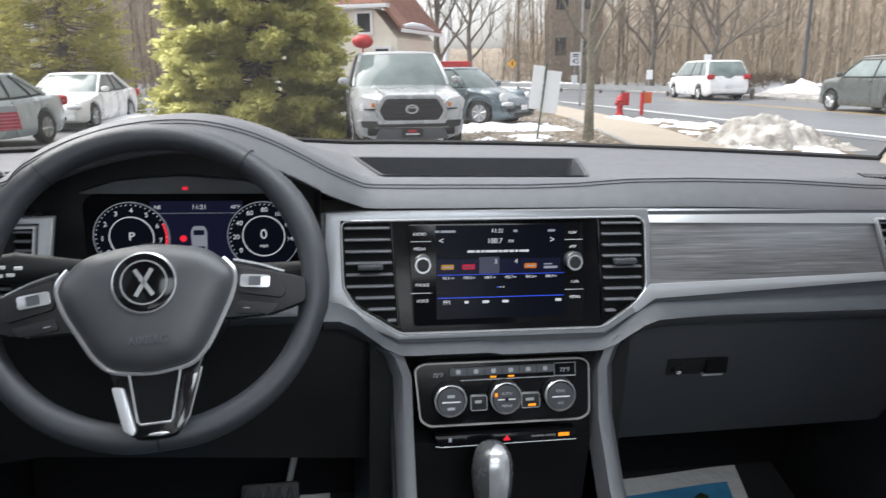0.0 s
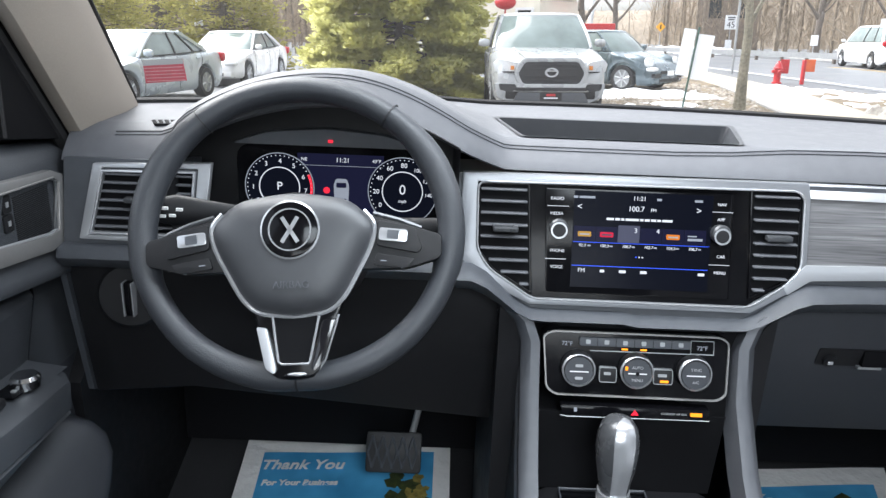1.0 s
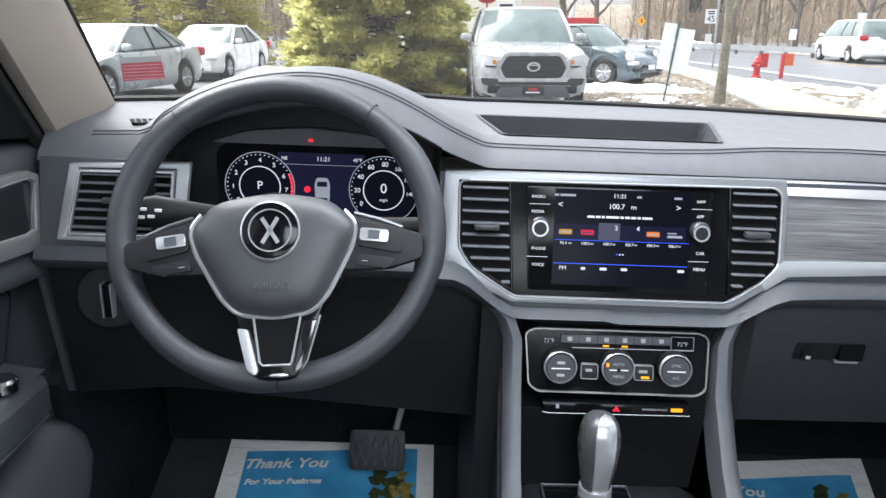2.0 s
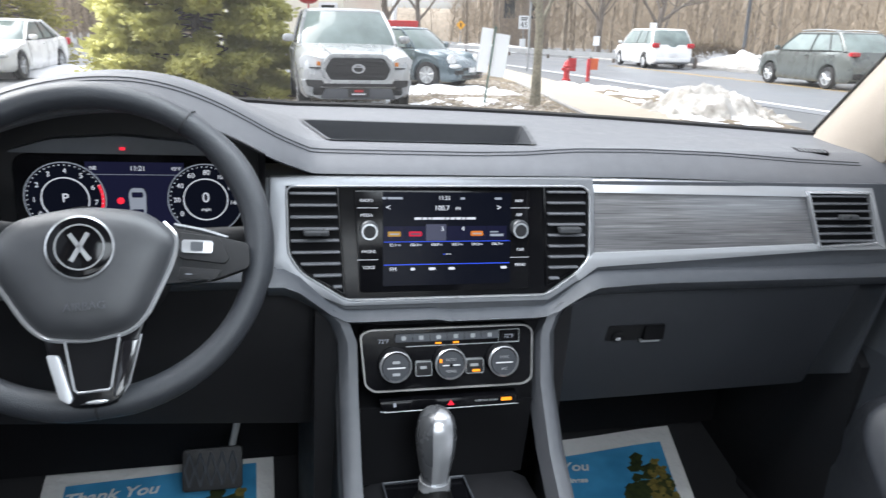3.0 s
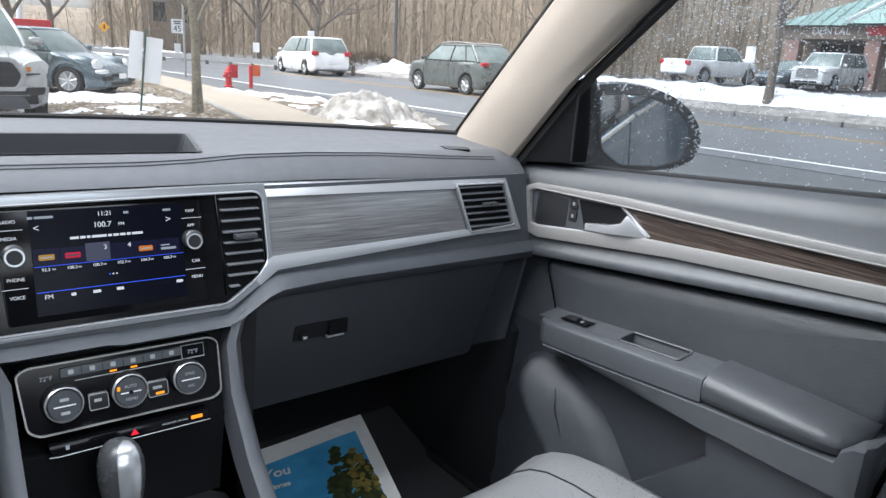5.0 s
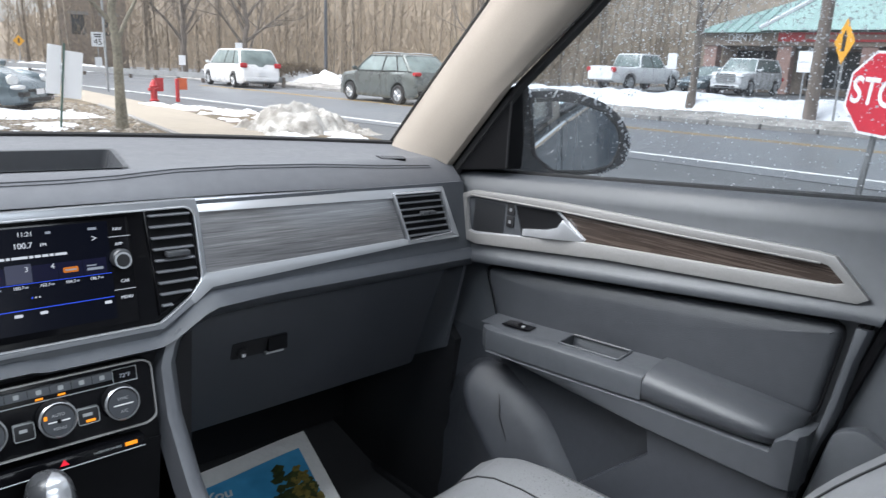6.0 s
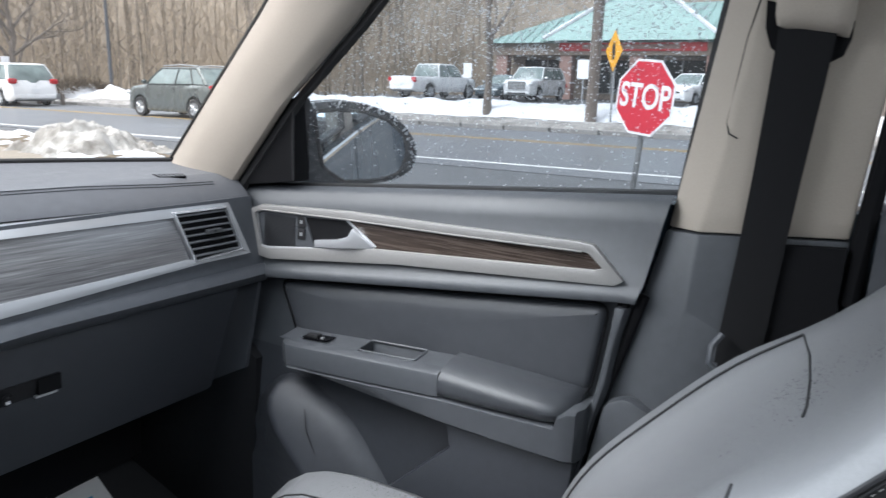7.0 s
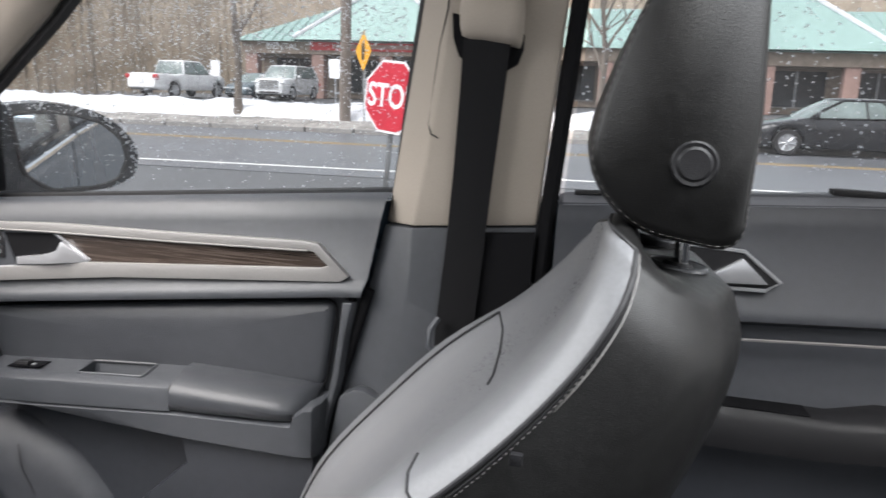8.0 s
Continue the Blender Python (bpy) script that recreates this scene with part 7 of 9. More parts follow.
def lumpy(x0, x1, y0, y1, nx, ny, height, seed, base=lambda x, y: 0.0, rough=0.1, freq=0.9):
    """A heap or sheet of snow with an uneven top that meets the ground at its edge."""
    verts = []
    for j in range(ny + 1):
        for i in range(nx + 1):
            u, v = i / nx, j / ny
            y = lerp(y0, y1, v)
            x = lerp(x0(y) if callable(x0) else x0, x1(y) if callable(x1) else x1, u)
            n1 = noise.fractal(Vector((x * freq, y * freq, seed)), 0.8, 2.0, 4)
            edge = min(1, 5 * min(u, 1 - u, v, 1 - v) + 0.25 * n1)
            h = height(u, v) * smooth(edge) + rough * n1 * smooth(edge * 1.5)
            verts.append((x + 0.15 * noise.noise(Vector((x, y, seed + 9))), y, base(x, y) + (h if edge > 0 else -0.03)))
    faces = [(j * (nx + 1) + i, j * (nx + 1) + i + 1, (j + 1) * (nx + 1) + i + 1, (j + 1) * (nx + 1) + i) for j in range(ny) for i in range(nx)]
    return verts, faces


def heap(name, args, material, label, category="snow", kind="structure", m=None, **kw):
    me = bpy.data.meshes.new(name)
    v, f = lumpy(*args, **kw)
    me.from_pydata(v, [], f)
    me.polygons.foreach_set("use_smooth", [True] * len(f))
    me.materials.append(material)
    ob = new(name, me)
    if m is not None:
        ob.matrix_basis = m
    return tagged(ob, label, category, kind=kind)


VERGE = lambda x, y: lot_z(x, y)
heap("snow_verge", (21.4, 29.0, -40, 46, 36, 300, lambda u, v: 0.10 + 0.28 * math.exp(-((u - 0.3) / 0.25) ** 2), 3), M_SNOW, "white snow bank on the far verge", base=VERGE, rough=0.16)
heap("slush_verge", (20.2, 22.2, -40, 46, 10, 300, lambda u, v: 0.20, 5), M_SLUSH, "dirty grey slush beside the kerb", base=VERGE, rough=0.06)
# near corner: planting bed, walk, snow strip and pile
sheet("planting_bed", [(-3.2, 12.2), (5.2, 10.2), (6.6, 14.5), (8.0, 20), (8.4, 23), (-3.2, 23)], 0.02, M_MULCH, "bed of brown leaf litter and stones", "planting bed", thick=0.05)
sheet("footpath", [(4.9, 8.0), (6.4, 8.0), (7.25, 12.1), (7.78, 14.5), (8.2, 16.7), (8.5, 19), (9.6, 30), (8.0, 45), (6.9, 45), (8.2, 30), (7.04, 19), (6.5, 16.1), (6.02, 13.8), (5.7, 12.2)], 0.035, M_CONCRETE, "tan concrete footpath", "footpath", thick=0.06)
part("path_edge", tubed([(4.9, 8.0, 0.03), (5.68, 12.2, 0.03), (6.0, 13.8, 0.03), (6.48, 16.1, 0.03), (7.02, 19, 0.03)], 0.05, 6), M_KERB, kind="structure")
WALK_EDGE = lambda y: interp(y, (8, 12.1, 14.5, 16.7, 18.7, 20.5), (6.4, 7.26, 7.79, 8.21, 8.12, 8.2))
ROAD_EDGE = lambda y: interp(y, (8, 12, 14.5, 15.9, 17.2, 18.1, 20.5), (8.1, 9.1, 9.5, 9.85, 9.7, 9.3, 8.5))
sheet("verge", [(WALK_EDGE(y), y) for y in (8, 12.1, 14.5, 16.7, 18.7, 20.5)] + [(ROAD_EDGE(y), y) for y in (20.5, 18.1, 17.2, 15.9, 14.5, 12, 8)], 0.028, M_MULCH, "strip of brown winter grass beside the path", "verge", thick=0.05)
heap("snow_strip", (WALK_EDGE, ROAD_EDGE, 8.0, 20.5, 22, 120, lambda u, v: 0.035, 8), M_SNOW, "thin melting snow strip beside the path", rough=0.10, freq=1.5)
heap("snow_pile", (6.9, 9.3, 10.1, 12.6, 60, 60, lambda u, v: 0.52 * max(0, math.sin(math.pi * u)) ** 1.3 * max(0, math.sin(math.pi * v)) ** 1.2, 12), M_SNOWD, "heap of dirty ploughed snow at the road edge", rough=0.19, freq=2.4)
heap("snow_patch", (1.8, 6.0, 15.0, 17.6, 40, 30, lambda u, v: 0.08, 21), M_SNOW, "patchy snow on the planting bed", rough=0.10, freq=1.4)
heap("snow_patch", (0.8, 5.2, 12.2, 14.4, 40, 30, lambda u, v: 0.015, 24), M_SNOW, "patchy snow on the planting bed", rough=0.10, freq=1.8)
heap("snow_patch", (-9.5, -2.8, 19.5, 23.5, 40, 20, lambda u, v: 0.22, 31), M_SNOW, "snow behind the parked cars", rough=0.12)
heap("snow_bank", (21.5, 36, 30, 40, 60, 40, lambda u, v: 0.45, 41), M_SNOW, "snow bank at the lot entrance", base=VERGE, rough=0.3)
heap("snow_bank", (13.5, 21, 52, 58, 40, 20, lambda u, v: 0.4, 44), M_SNOW, "snow along the far bend", rough=0.2)
# fallen leaves and pebbles on the bed
rnd = random.Random(11)
vv, ff = [], []
for _ in range(2600):
    x, y, r = rnd.uniform(-0.5, 6.8), rnd.uniform(11.3, 20), rnd.uniform(0.02, 0.075)
    if x > 5.2 + (y - 11) * 0.26:
        continue
    a = rnd.random() * 6.3
    o = len(vv)
    for k in range(5):
        t = a + k * 1.2566
        vv.append((x + r * math.cos(t), y + r * math.sin(t), 0.021))
    vv.append((x, y, 0.02 + r * rnd.uniform(0.3, 0.9)))
    ff += [(o + k, o + (k + 1) % 5, o + 5) for k in range(5)]
me = bpy.data.meshes.new("bed_stones")
me.from_pydata(vv, [], ff)
me.materials.append(M_STONES)
tagged(new("bed_stones", me), "small tan stones and leaves strewn on the bed", "stones", kind="stuff")

# ---- vehicles ----
def wheel_of(parent, x, y, r, w, s, spokes=7, rim_mat=None):
    """A wheel on side s (+1: the car's right)."""
    m = pose(s * x, y, r) @ Matrix.Rotation(radians(90) * s, 4, "Y")
    t = part("wheel", lathed([(r * 0.66, -w / 2), (r * 0.93, -w / 2), (r, -w * 0.32), (r, w * 0.32), (r * 0.93, w / 2), (r * 0.66, w / 2), (r * 0.66, -w / 2)], 28), M_TYRE, parent, m=m)
    part("rim", lathed([(0, w * 0.40), (r * 0.12, w * 0.42), (r * 0.14, w * 0.34), (r * 0.58, w * 0.31), (r * 0.64, w * 0.46), (r * 0.68, w * 0.46), (r * 0.68, -w * 0.3), (0, -w * 0.3)], 28), M_GALV if rim_mat is None else rim_mat, t)
    sp = bmesh.new()
    for k in range(spokes):
        a = 2 * math.pi * k / spokes
        tube(sp, [V(r * 0.1 * math.cos(a), r * 0.1 * math.sin(a), w * 0.37), V(r * 0.64 * math.cos(a), r * 0.64 * math.sin(a), w * 0.42)], r * 0.055, 5)
    part("spokes", sp, M_ALLOY, t)
    return t


def car(name, label, m, L, W, top, roof, paint_mat, ride=0.2, wheel_r=0.33, axles=(0.19, 0.80), group="", detail="plain", plate=True, tails=(0.75, 0.95), nose_w=0.86, tail_w=0.9, doors=2):
    """A vehicle with its nose towards +y at y=0 and its tail at y=-L.
    top: (share of length, height) along the lower body; roof: shares of windscreen foot, roof front, roof rear, rear glass foot, and its height."""
    c = thing(name, label, "car" if "pickup" not in name else "pickup truck", m, group)
    xs_, zs_ = [p[0] for p in top], [p[1] for p in top]
    arch = wheel_r * 1.14
    stations = {0, 0.006, 0.02, 0.045, 0.08, 0.12, 0.3, 0.4, 0.5, 0.6, 0.7, 0.92, 0.955, 0.98, 0.993, 1.0} | {p[0] for p in top}
    for a in axles:
        stations |= {a + k * arch / L for k in (-1.03, -0.99, -0.92, -0.78, -0.55, -0.28, 0, 0.28, 0.55, 0.78, 0.92, 0.99, 1.03)}
    half = lambda f: W / 2 * interp(f, (0, 0.008, 0.03, 0.10, 0.25, 0.75, 0.92, 0.985, 1.0), (nose_w * 0.80, nose_w * 0.90, nose_w * 0.975, 0.98, 1, 1, 0.985, tail_w, tail_w * 0.94))

    def section(f):
        h, w = interp(f, xs_, zs_), half(f)
        lo = ride + 0.08 * smooth((0.04 - f) / 0.04) + 0.12 * smooth((f - 0.94) / 0.06)
        for a in axles:
            d = abs(f - a) * L
            if d < arch:
                lo = max(lo, wheel_r + math.sqrt(arch * arch - d * d))
        lo = min(lo, h - 0.08)
        sec = [(0.90, lo), (0.965, lerp(lo, h, 0.10)), (0.992, lerp(lo, h, 0.34)), (1.0, lerp(lo, h, 0.58)), (0.985, lerp(lo, h, 0.80)), (0.955, h - 0.035), (0.90, h - 0.008), (0.80, h + 0.006), (0.42, h + 0.022), (0, h + 0.028)]
        return [V(u * w, -f * L, z) for u, z in sec]

    rows = []
    for f in sorted(s for s in stations if 0 <= s <= 1):
        r = section(f)
        rows.append(r + [V(-p.x, p.y, p.z) for p in r[-2::-1]])
    body = part("body", lofted(rows), paint_mat, c, smooth=38)
    part("underbody", boxed(-W * 0.40, W * 0.40, -L * 0.97, -L * 0.03, ride + 0.03, wheel_r * 2.05), M_SEAL, body)
    for f in axles:
        for s in (-1, 1):
            wheel_of(c, W / 2 - 0.125, -f * L, wheel_r, 0.21, s)
    # glasshouse: one curved band of glass, with roof, rails and posts over it
    f0, f1, f2, f3, H = roof
    wb, wr = W / 2 * 0.925, W / 2 * 0.75

    def ring(t, grow=0.0):
        ff, fr, w = lerp(f0, f1, t) - 0.010 * math.sin(math.pi * t), lerp(f3, f2, t) + 0.006 * math.sin(math.pi * t), lerp(wb, wr, t ** 1.25) + grow
        bow = 0.16 / L
        pts = []
        for u, f in ((0, ff - bow * 0.6), (0.5, ff - bow * 0.35), (0.82, ff + bow * 0.1), (0.965, ff + bow * 0.8), (1.0, lerp(ff, fr, 0.30)), (1.0, lerp(ff, fr, 0.52)), (1.0, lerp(ff, fr, 0.76)), (0.965, fr - bow * 0.7), (0.82, fr - bow * 0.15), (0.5, fr), (0, fr + bow * 0.1)):
            base = interp(lerp(f0, f3, 0.0 if f < f0 else min(1.0, (f - f0) / (f3 - f0))), xs_, zs_) - 0.01
            pts.append(V(u * w, -f * L, lerp(base, H - 0.065, t)))
        return pts + [V(-p.x, p.y, p.z) for p in pts[-2:0:-1]]

    rings = [ring(k / 6) for k in range(7)]
    for pane_name, cols in (("windscreen", (17, 18, 19, 0, 1, 2, 3)), ("side_window", (3, 4, 5, 6, 7)), ("rear_window", (7, 8, 9, 10, 11, 12, 13)), ("side_window", (13, 14, 15, 16, 17))):
        part(pane_name, lofted([[r[i] for i in cols] for r in rings], cap=False, closed=False), M_CARGL, c, "dark car window", smooth=45)
    cap = ring(1.0, 0.012)
    mid_ = V(0, sum(p.y for p in cap) / len(cap), 0)
    part("roof", lofted([[lerp(V(mid_.x, mid_.y, p.z), p, k) + V(0, 0, dz) for p in cap] for k, dz in ((0.995, -0.035), (1.01, -0.012), (1.0, 0.012), (0.95, 0.034), (0.82, 0.052), (0.55, 0.063), (0.02, 0.066))]), paint_mat, c, smooth=60)
    for s in (1, -1):
        at_ = lambda r, i: V(r[i].x * s, r[i].y, r[i].z)
        part("post", tubed([at_(r, 3) for r in rings], 0.034, 6), paint_mat, c)
        part("post", tubed([lerp(at_(r, 5), at_(r, 4), 0.1) for r in rings], 0.028, 6), M_SEAL, c)
        part("post", tubed([lerp(at_(r, 7), at_(r, 6), 0.12) for r in rings], 0.06, 6), paint_mat, c)
        if f3 - f0 > 0.55:
            part("post", tubed([at_(r, 6) for r in rings], 0.026, 6), M_SEAL, c)
        part("roof_rail", tubed([at_(rings[6], i) + V(0, 0, 0.004) for i in (3, 4, 5, 6, 7)], 0.024, 6), paint_mat, c)
        part("belt_strip", tubed([at_(rings[0], i) + V(s * 0.006, 0, 0.016) for i in (3, 4, 5, 6, 7)], 0.012, 5), M_SEAL, c)
        gaps = [f0 + 0.035, lerp(f0, f3, 0.50)] + ([lerp(f0, f3, 0.84)] if doors > 1 else [])
        for f in gaps:
            r = section(f)
            part("door_gap", tubed([V(s * p.x, p.y, p.z) for p in r[1:6]], 0.007, 4), M_SEAL, c)
        for f in gaps[1:]:
            h = interp(f, xs_, zs_)
            part("door_handle", boxed(min(s * half(f) * 0.97, s * (half(f) + 0.012)), max(s * half(f) * 0.97, s * (half(f) + 0.012)), -f * L + 0.05, -f * L + 0.24, h - 0.15, h - 0.115), paint_mat, c, bevel=0.008)
        part("mirror", blob(bmesh.new(), (s * (W / 2 + 0.075), -(f0 + 0.05) * L, interp(f0 + 0.05, xs_, zs_) + 0.075), (0.105, 0.055, 0.07), 12, 6, 2.8), paint_mat, c)
        zf = interp(0.03, xs_, zs_)
        if detail != "truck":
            part("headlamp", blob(bmesh.new(), (s * W / 2 * 0.72, -0.022 * L, lerp(ride, zf, 0.80)), (W * 0.10, 0.12, 0.055), 14, 6, 3), M_LAMP, c)
        part("tail_lamp", blob(bmesh.new(), (s * W / 2 * 0.82, -0.985 * L, lerp(*tails, 0.5)), (W * 0.085, 0.085, (tails[1] - tails[0]) * 0.55), 14, 6, 4), M_TAIL, c)
    zb = ride + 0.05
    part("front_bumper", boxed(-W * 0.38, W * 0.38, -0.16, 0.022, zb, zb + 0.15), M_BLACK if detail == "truck" else paint_mat, c, bevel=0.05)
    part("lower_grille", boxed(-W * 0.27, W * 0.27, -0.12, 0.032, zb + 0.03, zb + 0.11), M_SEAL, c, bevel=0.01)
    part("rear_bumper", boxed(-W * 0.41, W * 0.41, -L - 0.03, -L + 0.18, ride + 0.13, ride + 0.30), M_BLACK if detail == "suv" else paint_mat, c, bevel=0.04)
    if plate:
        part("plate", boxed(-0.16, 0.16, -L - 0.045, -L - 0.02, ride + 0.36, ride + 0.51), M_SIGNW, c, "white number plate")
    zg = interp(0.02, xs_, zs_)
    if detail != "truck":
        part("grille", boxed(-W * 0.22, W * 0.22, -0.10, 0.02, lerp(ride, zg, 0.64), lerp(ride, zg, 0.80)), M_SEAL, c, bevel=0.02)
    elif "pickup" in name:
        hb_ = interp(0.8, xs_, zs_) + 0.030
        # flat black plate paints the shade of an open bed
        part("bed_well", boxed(-W * 0.39, W * 0.39, -L * 0.975, -L * (f3 + 0.02), hb_ - 0.02, hb_ + 0.004), M_SEAL, c)
    return c


def toward(x, y, ahead, z=0.0):
    """Nose at x, y, pointing along ahead."""
    a = math.degrees(math.atan2(-ahead[0], ahead[1]))
    return pose(x, y, z, 0, 0, a)


P_SILVER = paint("silver_paint", (0.40, 0.41, 0.42), 0.25)
P_PEARL = paint("pearl_paint", (0.70, 0.71, 0.72), 0.1)
P_BEETLE = paint("grey_blue_paint", (0.10, 0.135, 0.155), 0.35)
P_WHITE = paint("white_paint", (0.84, 0.84, 0.85), 0.0)
P_PALE = paint("pale_blue_grey_paint", (0.49, 0.54, 0.58), 0.25)
P_DARK = paint("dark_grey_paint", (0.035, 0.045, 0.055), 0.3)
P_OLIVE = paint("grey_green_paint", (0.12, 0.135, 0.13), 0.35)
P_BLACK = paint("black_paint", (0.012, 0.013, 0.016), 0.2)

SUV_TOP = [(0, 0.70), (0.03, 0.92), (0.10, 1.01), (0.26, 1.09), (0.60, 1.10), (0.90, 1.13), (0.97, 1.08), (1.0, 0.80)]
SUV_ROOF = (0.24, 0.385, 0.86, 0.965, 1.70)
SED_TOP = [(0, 0.52), (0.03, 0.68), (0.10, 0.78), (0.27, 0.93), (0.60, 0.96), (0.86, 1.01), (0.96, 0.97), (1.0, 0.70)]
SED_ROOF = (0.26, 0.42, 0.68, 0.86, 1.45)

# silver pickup facing the forecourt
tac = car("pickup_truck", "silver pickup truck with black grille parked facing out", toward(1.345, 10.75, (-0.015, -1), -0.03), 5.4, 1.89, [(0, 0.74), (0.012, 0.97), (0.05, 1.04), (0.14, 1.11), (0.25, 1.17), (0.30, 1.19), (0.62, 1.19), (0.63, 1.12), (1.0, 1.12)], (0.245, 0.36, 0.585, 0.62, 1.79), P_SILVER, ride=0.36, wheel_r=0.39, axles=(0.17, 0.78), detail="truck", nose_w=0.95)
hexa = rounded([(-0.52, 0.82), (-0.44, 0.66), (0.44, 0.66), (0.52, 0.82), (0.41, 0.995), (-0.41, 0.995)], 0.05)
gr = part("grille", prismed(hexa, "y", -0.02, 0.055), M_SEAL, tac, "black hexagonal grille", bevel=0.008)
part("grille_frame", band(bmesh.new(), shrunk(hexa, -0.070), hexa, "y", -0.06, 0.068), P_SILVER, gr, bevel=0.014)
for z in (0.715, 0.775, 0.880, 0.940):
    part("bar", boxed(-0.43 + abs(z - 0.82) * 0.3, 0.43 - abs(z - 0.82) * 0.3, 0.05, 0.062, z - 0.012, z + 0.012), M_BLACK, gr, bevel=0.004)
part("emblem", lathed([(0.055, 0), (0.082, 0), (0.082, 0.02), (0.055, 0.02), (0.055, 0)], 24, facing((0, 0.062, 0.835), (0, 1, 0)) @ Matrix.Diagonal((1.3, 0.9, 1, 1))), M_CHROME, gr, "plain oval emblem")
part("emblem_bar", boxed(-0.085, 0.085, 0.066, 0.078, 0.850, 0.868), M_CHROME, gr)
part("bumper_face", prismed(rounded([(-0.88, 0.66), (-0.84, 0.44), (-0.60, 0.36), (0.60, 0.36), (0.84, 0.44), (0.88, 0.66), (0.52, 0.68), (0.44, 0.61), (-0.44, 0.61), (-0.52, 0.68)], 0.04), "y", -0.2, lambda p: 0.080 - 0.16 * smooth((abs(p[0]) - 0.55) / 0.35)), P_SILVER, tac, bevel=0.02)
part("intake_strip", prismed(rounded([(-0.60, 0.605), (-0.56, 0.555), (0.56, 0.555), (0.60, 0.605)], 0.015), "y", 0.0, 0.086), M_SEAL, tac, "black slot under the grille")
part("skid_plate", prismed(rounded([(-0.52, 0.530), (-0.60, 0.37), (0.60, 0.37), (0.52, 0.530)], 0.03), "y", 0.0, 0.090), M_PADD, tac, "dark lower bumper", bevel=0.012)
for s in (-1, 1):
    part("fog_recess", prismed(rounded([(s * 0.82, 0.655), (s * 0.80, 0.56), (s * 0.62, 0.53), (s * 0.54, 0.60), (s * 0.56, 0.655)], 0.02), "y", -0.02, lambda p: 0.090 - 0.15 * smooth((abs(p[0]) - 0.55) / 0.35)), M_SEAL, tac)
    lamp = part("headlamp_unit", prismed(rounded([(s * 0.55, 0.955), (s * 0.585, 0.835), (s * 0.88, 0.83), (s * 0.91, 0.96), (s * 0.84, 1.03), (s * 0.62, 1.00)], 0.02), "y", -0.20, lambda p: 0.050 - 0.20 * smooth((abs(p[0]) - 0.58) / 0.33)), M_LAMP, tac, "clear headlamp", bevel=0.01)
    part("marker", prismed(rect(min(s * 0.585, s * 0.64), max(s * 0.585, s * 0.64), 0.875, 0.935), "y", 0.0, 0.056), M_AMBL, lamp)
    part("lamp_base", prismed([(s * 0.585, 0.850), (s * 0.585, 0.830), (s * 0.80, 0.825), (s * 0.80, 0.845)], "y", -0.10, lambda p: 0.058 - 0.16 * smooth((abs(p[0]) - 0.58) / 0.33)), M_SEAL, lamp)
    part("hood_crease", tubed([(s * 0.40, -0.10, 1.045), (s * 0.47, -0.55, 1.105), (s * 0.52, -1.20, 1.180)], 0.022, 6, flat=0.5), P_SILVER, tac)
part("wiper", tubed([(-0.55, -1.36, 1.215), (0.10, -1.34, 1.225), (0.55, -1.36, 1.215)], 0.014, 5), M_SEAL, tac)
part("front_plate", boxed(-0.17, 0.17, 0.090, 0.104, 0.40, 0.53), M_SEAL, tac)
part("plate_bar", boxed(-0.07, 0.07, 0.104, 0.108, 0.475, 0.51), M_RED, tac)
part("plate_bar", boxed(-0.11, 0.11, 0.104, 0.108, 0.435, 0.455), M_SIGNW, tac)

# grey rounded coupe
bee = car("coupe", "grey-blue rounded two-door car parked beside the pickup", toward(5.14, 17.45, (0.72, -0.69)), 4.28, 1.81, [(0, 0.50), (0.03, 0.66), (0.09, 0.76), (0.26, 0.96), (0.60, 1.0), (0.86, 0.98), (0.96, 0.86), (1.0, 0.60)], (0.25, 0.37, 0.66, 0.90, 1.49), P_BEETLE, ride=0.17, axles=(0.185, 0.78))
for s in (-1, 1):
    part("front_wing", blob(bmesh.new(), (s * 0.66, -0.72, 0.68), (0.21, 0.55, 0.24), 16, 8), P_BEETLE, bee)
    part("round_lamp", lathed([(0, 0), (0.13, 0), (0.13, 0.05), (0.10, 0.09), (0, 0.10)], 20, facing((s * 0.66, -0.22, 0.70), (s * 0.25, 1, 0.35))), M_LAMP, bee, "round headlamp")
    part("bumper_recess", boxed(min(s * 0.42, s * 0.74), max(s * 0.42, s * 0.74), -0.06, 0.045, 0.36, 0.46), M_SEAL, bee, bevel=0.02)
part("front_plate", boxed(-0.16, 0.16, 0.045, 0.06, 0.40, 0.52), M_SIGNW, bee)

# sedans to the left
car("sedan", "pale blue-grey sedan parked in the lot", toward(-7.24, 11.95, (-0.18, -0.98)), 4.7, 1.82, SED_TOP, SED_ROOF, P_PALE)
car("sedan", "white sedan parked facing out", toward(-6.75, 18.6, (-0.08, -1)), 4.65, 1.82, SED_TOP, SED_ROOF, P_WHITE)
# along the road
car("minivan", "white minivan driving on the road", toward(18.5, 34.0, (0.12, 1)), 5.1, 2.0, [(0, 0.62), (0.03, 0.80), (0.10, 0.95), (0.22, 1.04), (0.6, 1.08), (0.92, 1.10), (0.98, 1.04), (1, 0.75)], (0.20, 0.36, 0.90, 0.985, 1.76), P_WHITE, tails=(0.92, 1.12))
che = car("crossover", "grey-green crossover on the far lane", toward(17.5, 21.5, (0.05, 1)), 4.62, 1.9, SUV_TOP, (0.24, 0.385, 0.84, 0.965, 1.68), P_OLIVE, detail="suv", tails=(0.98, 1.10))
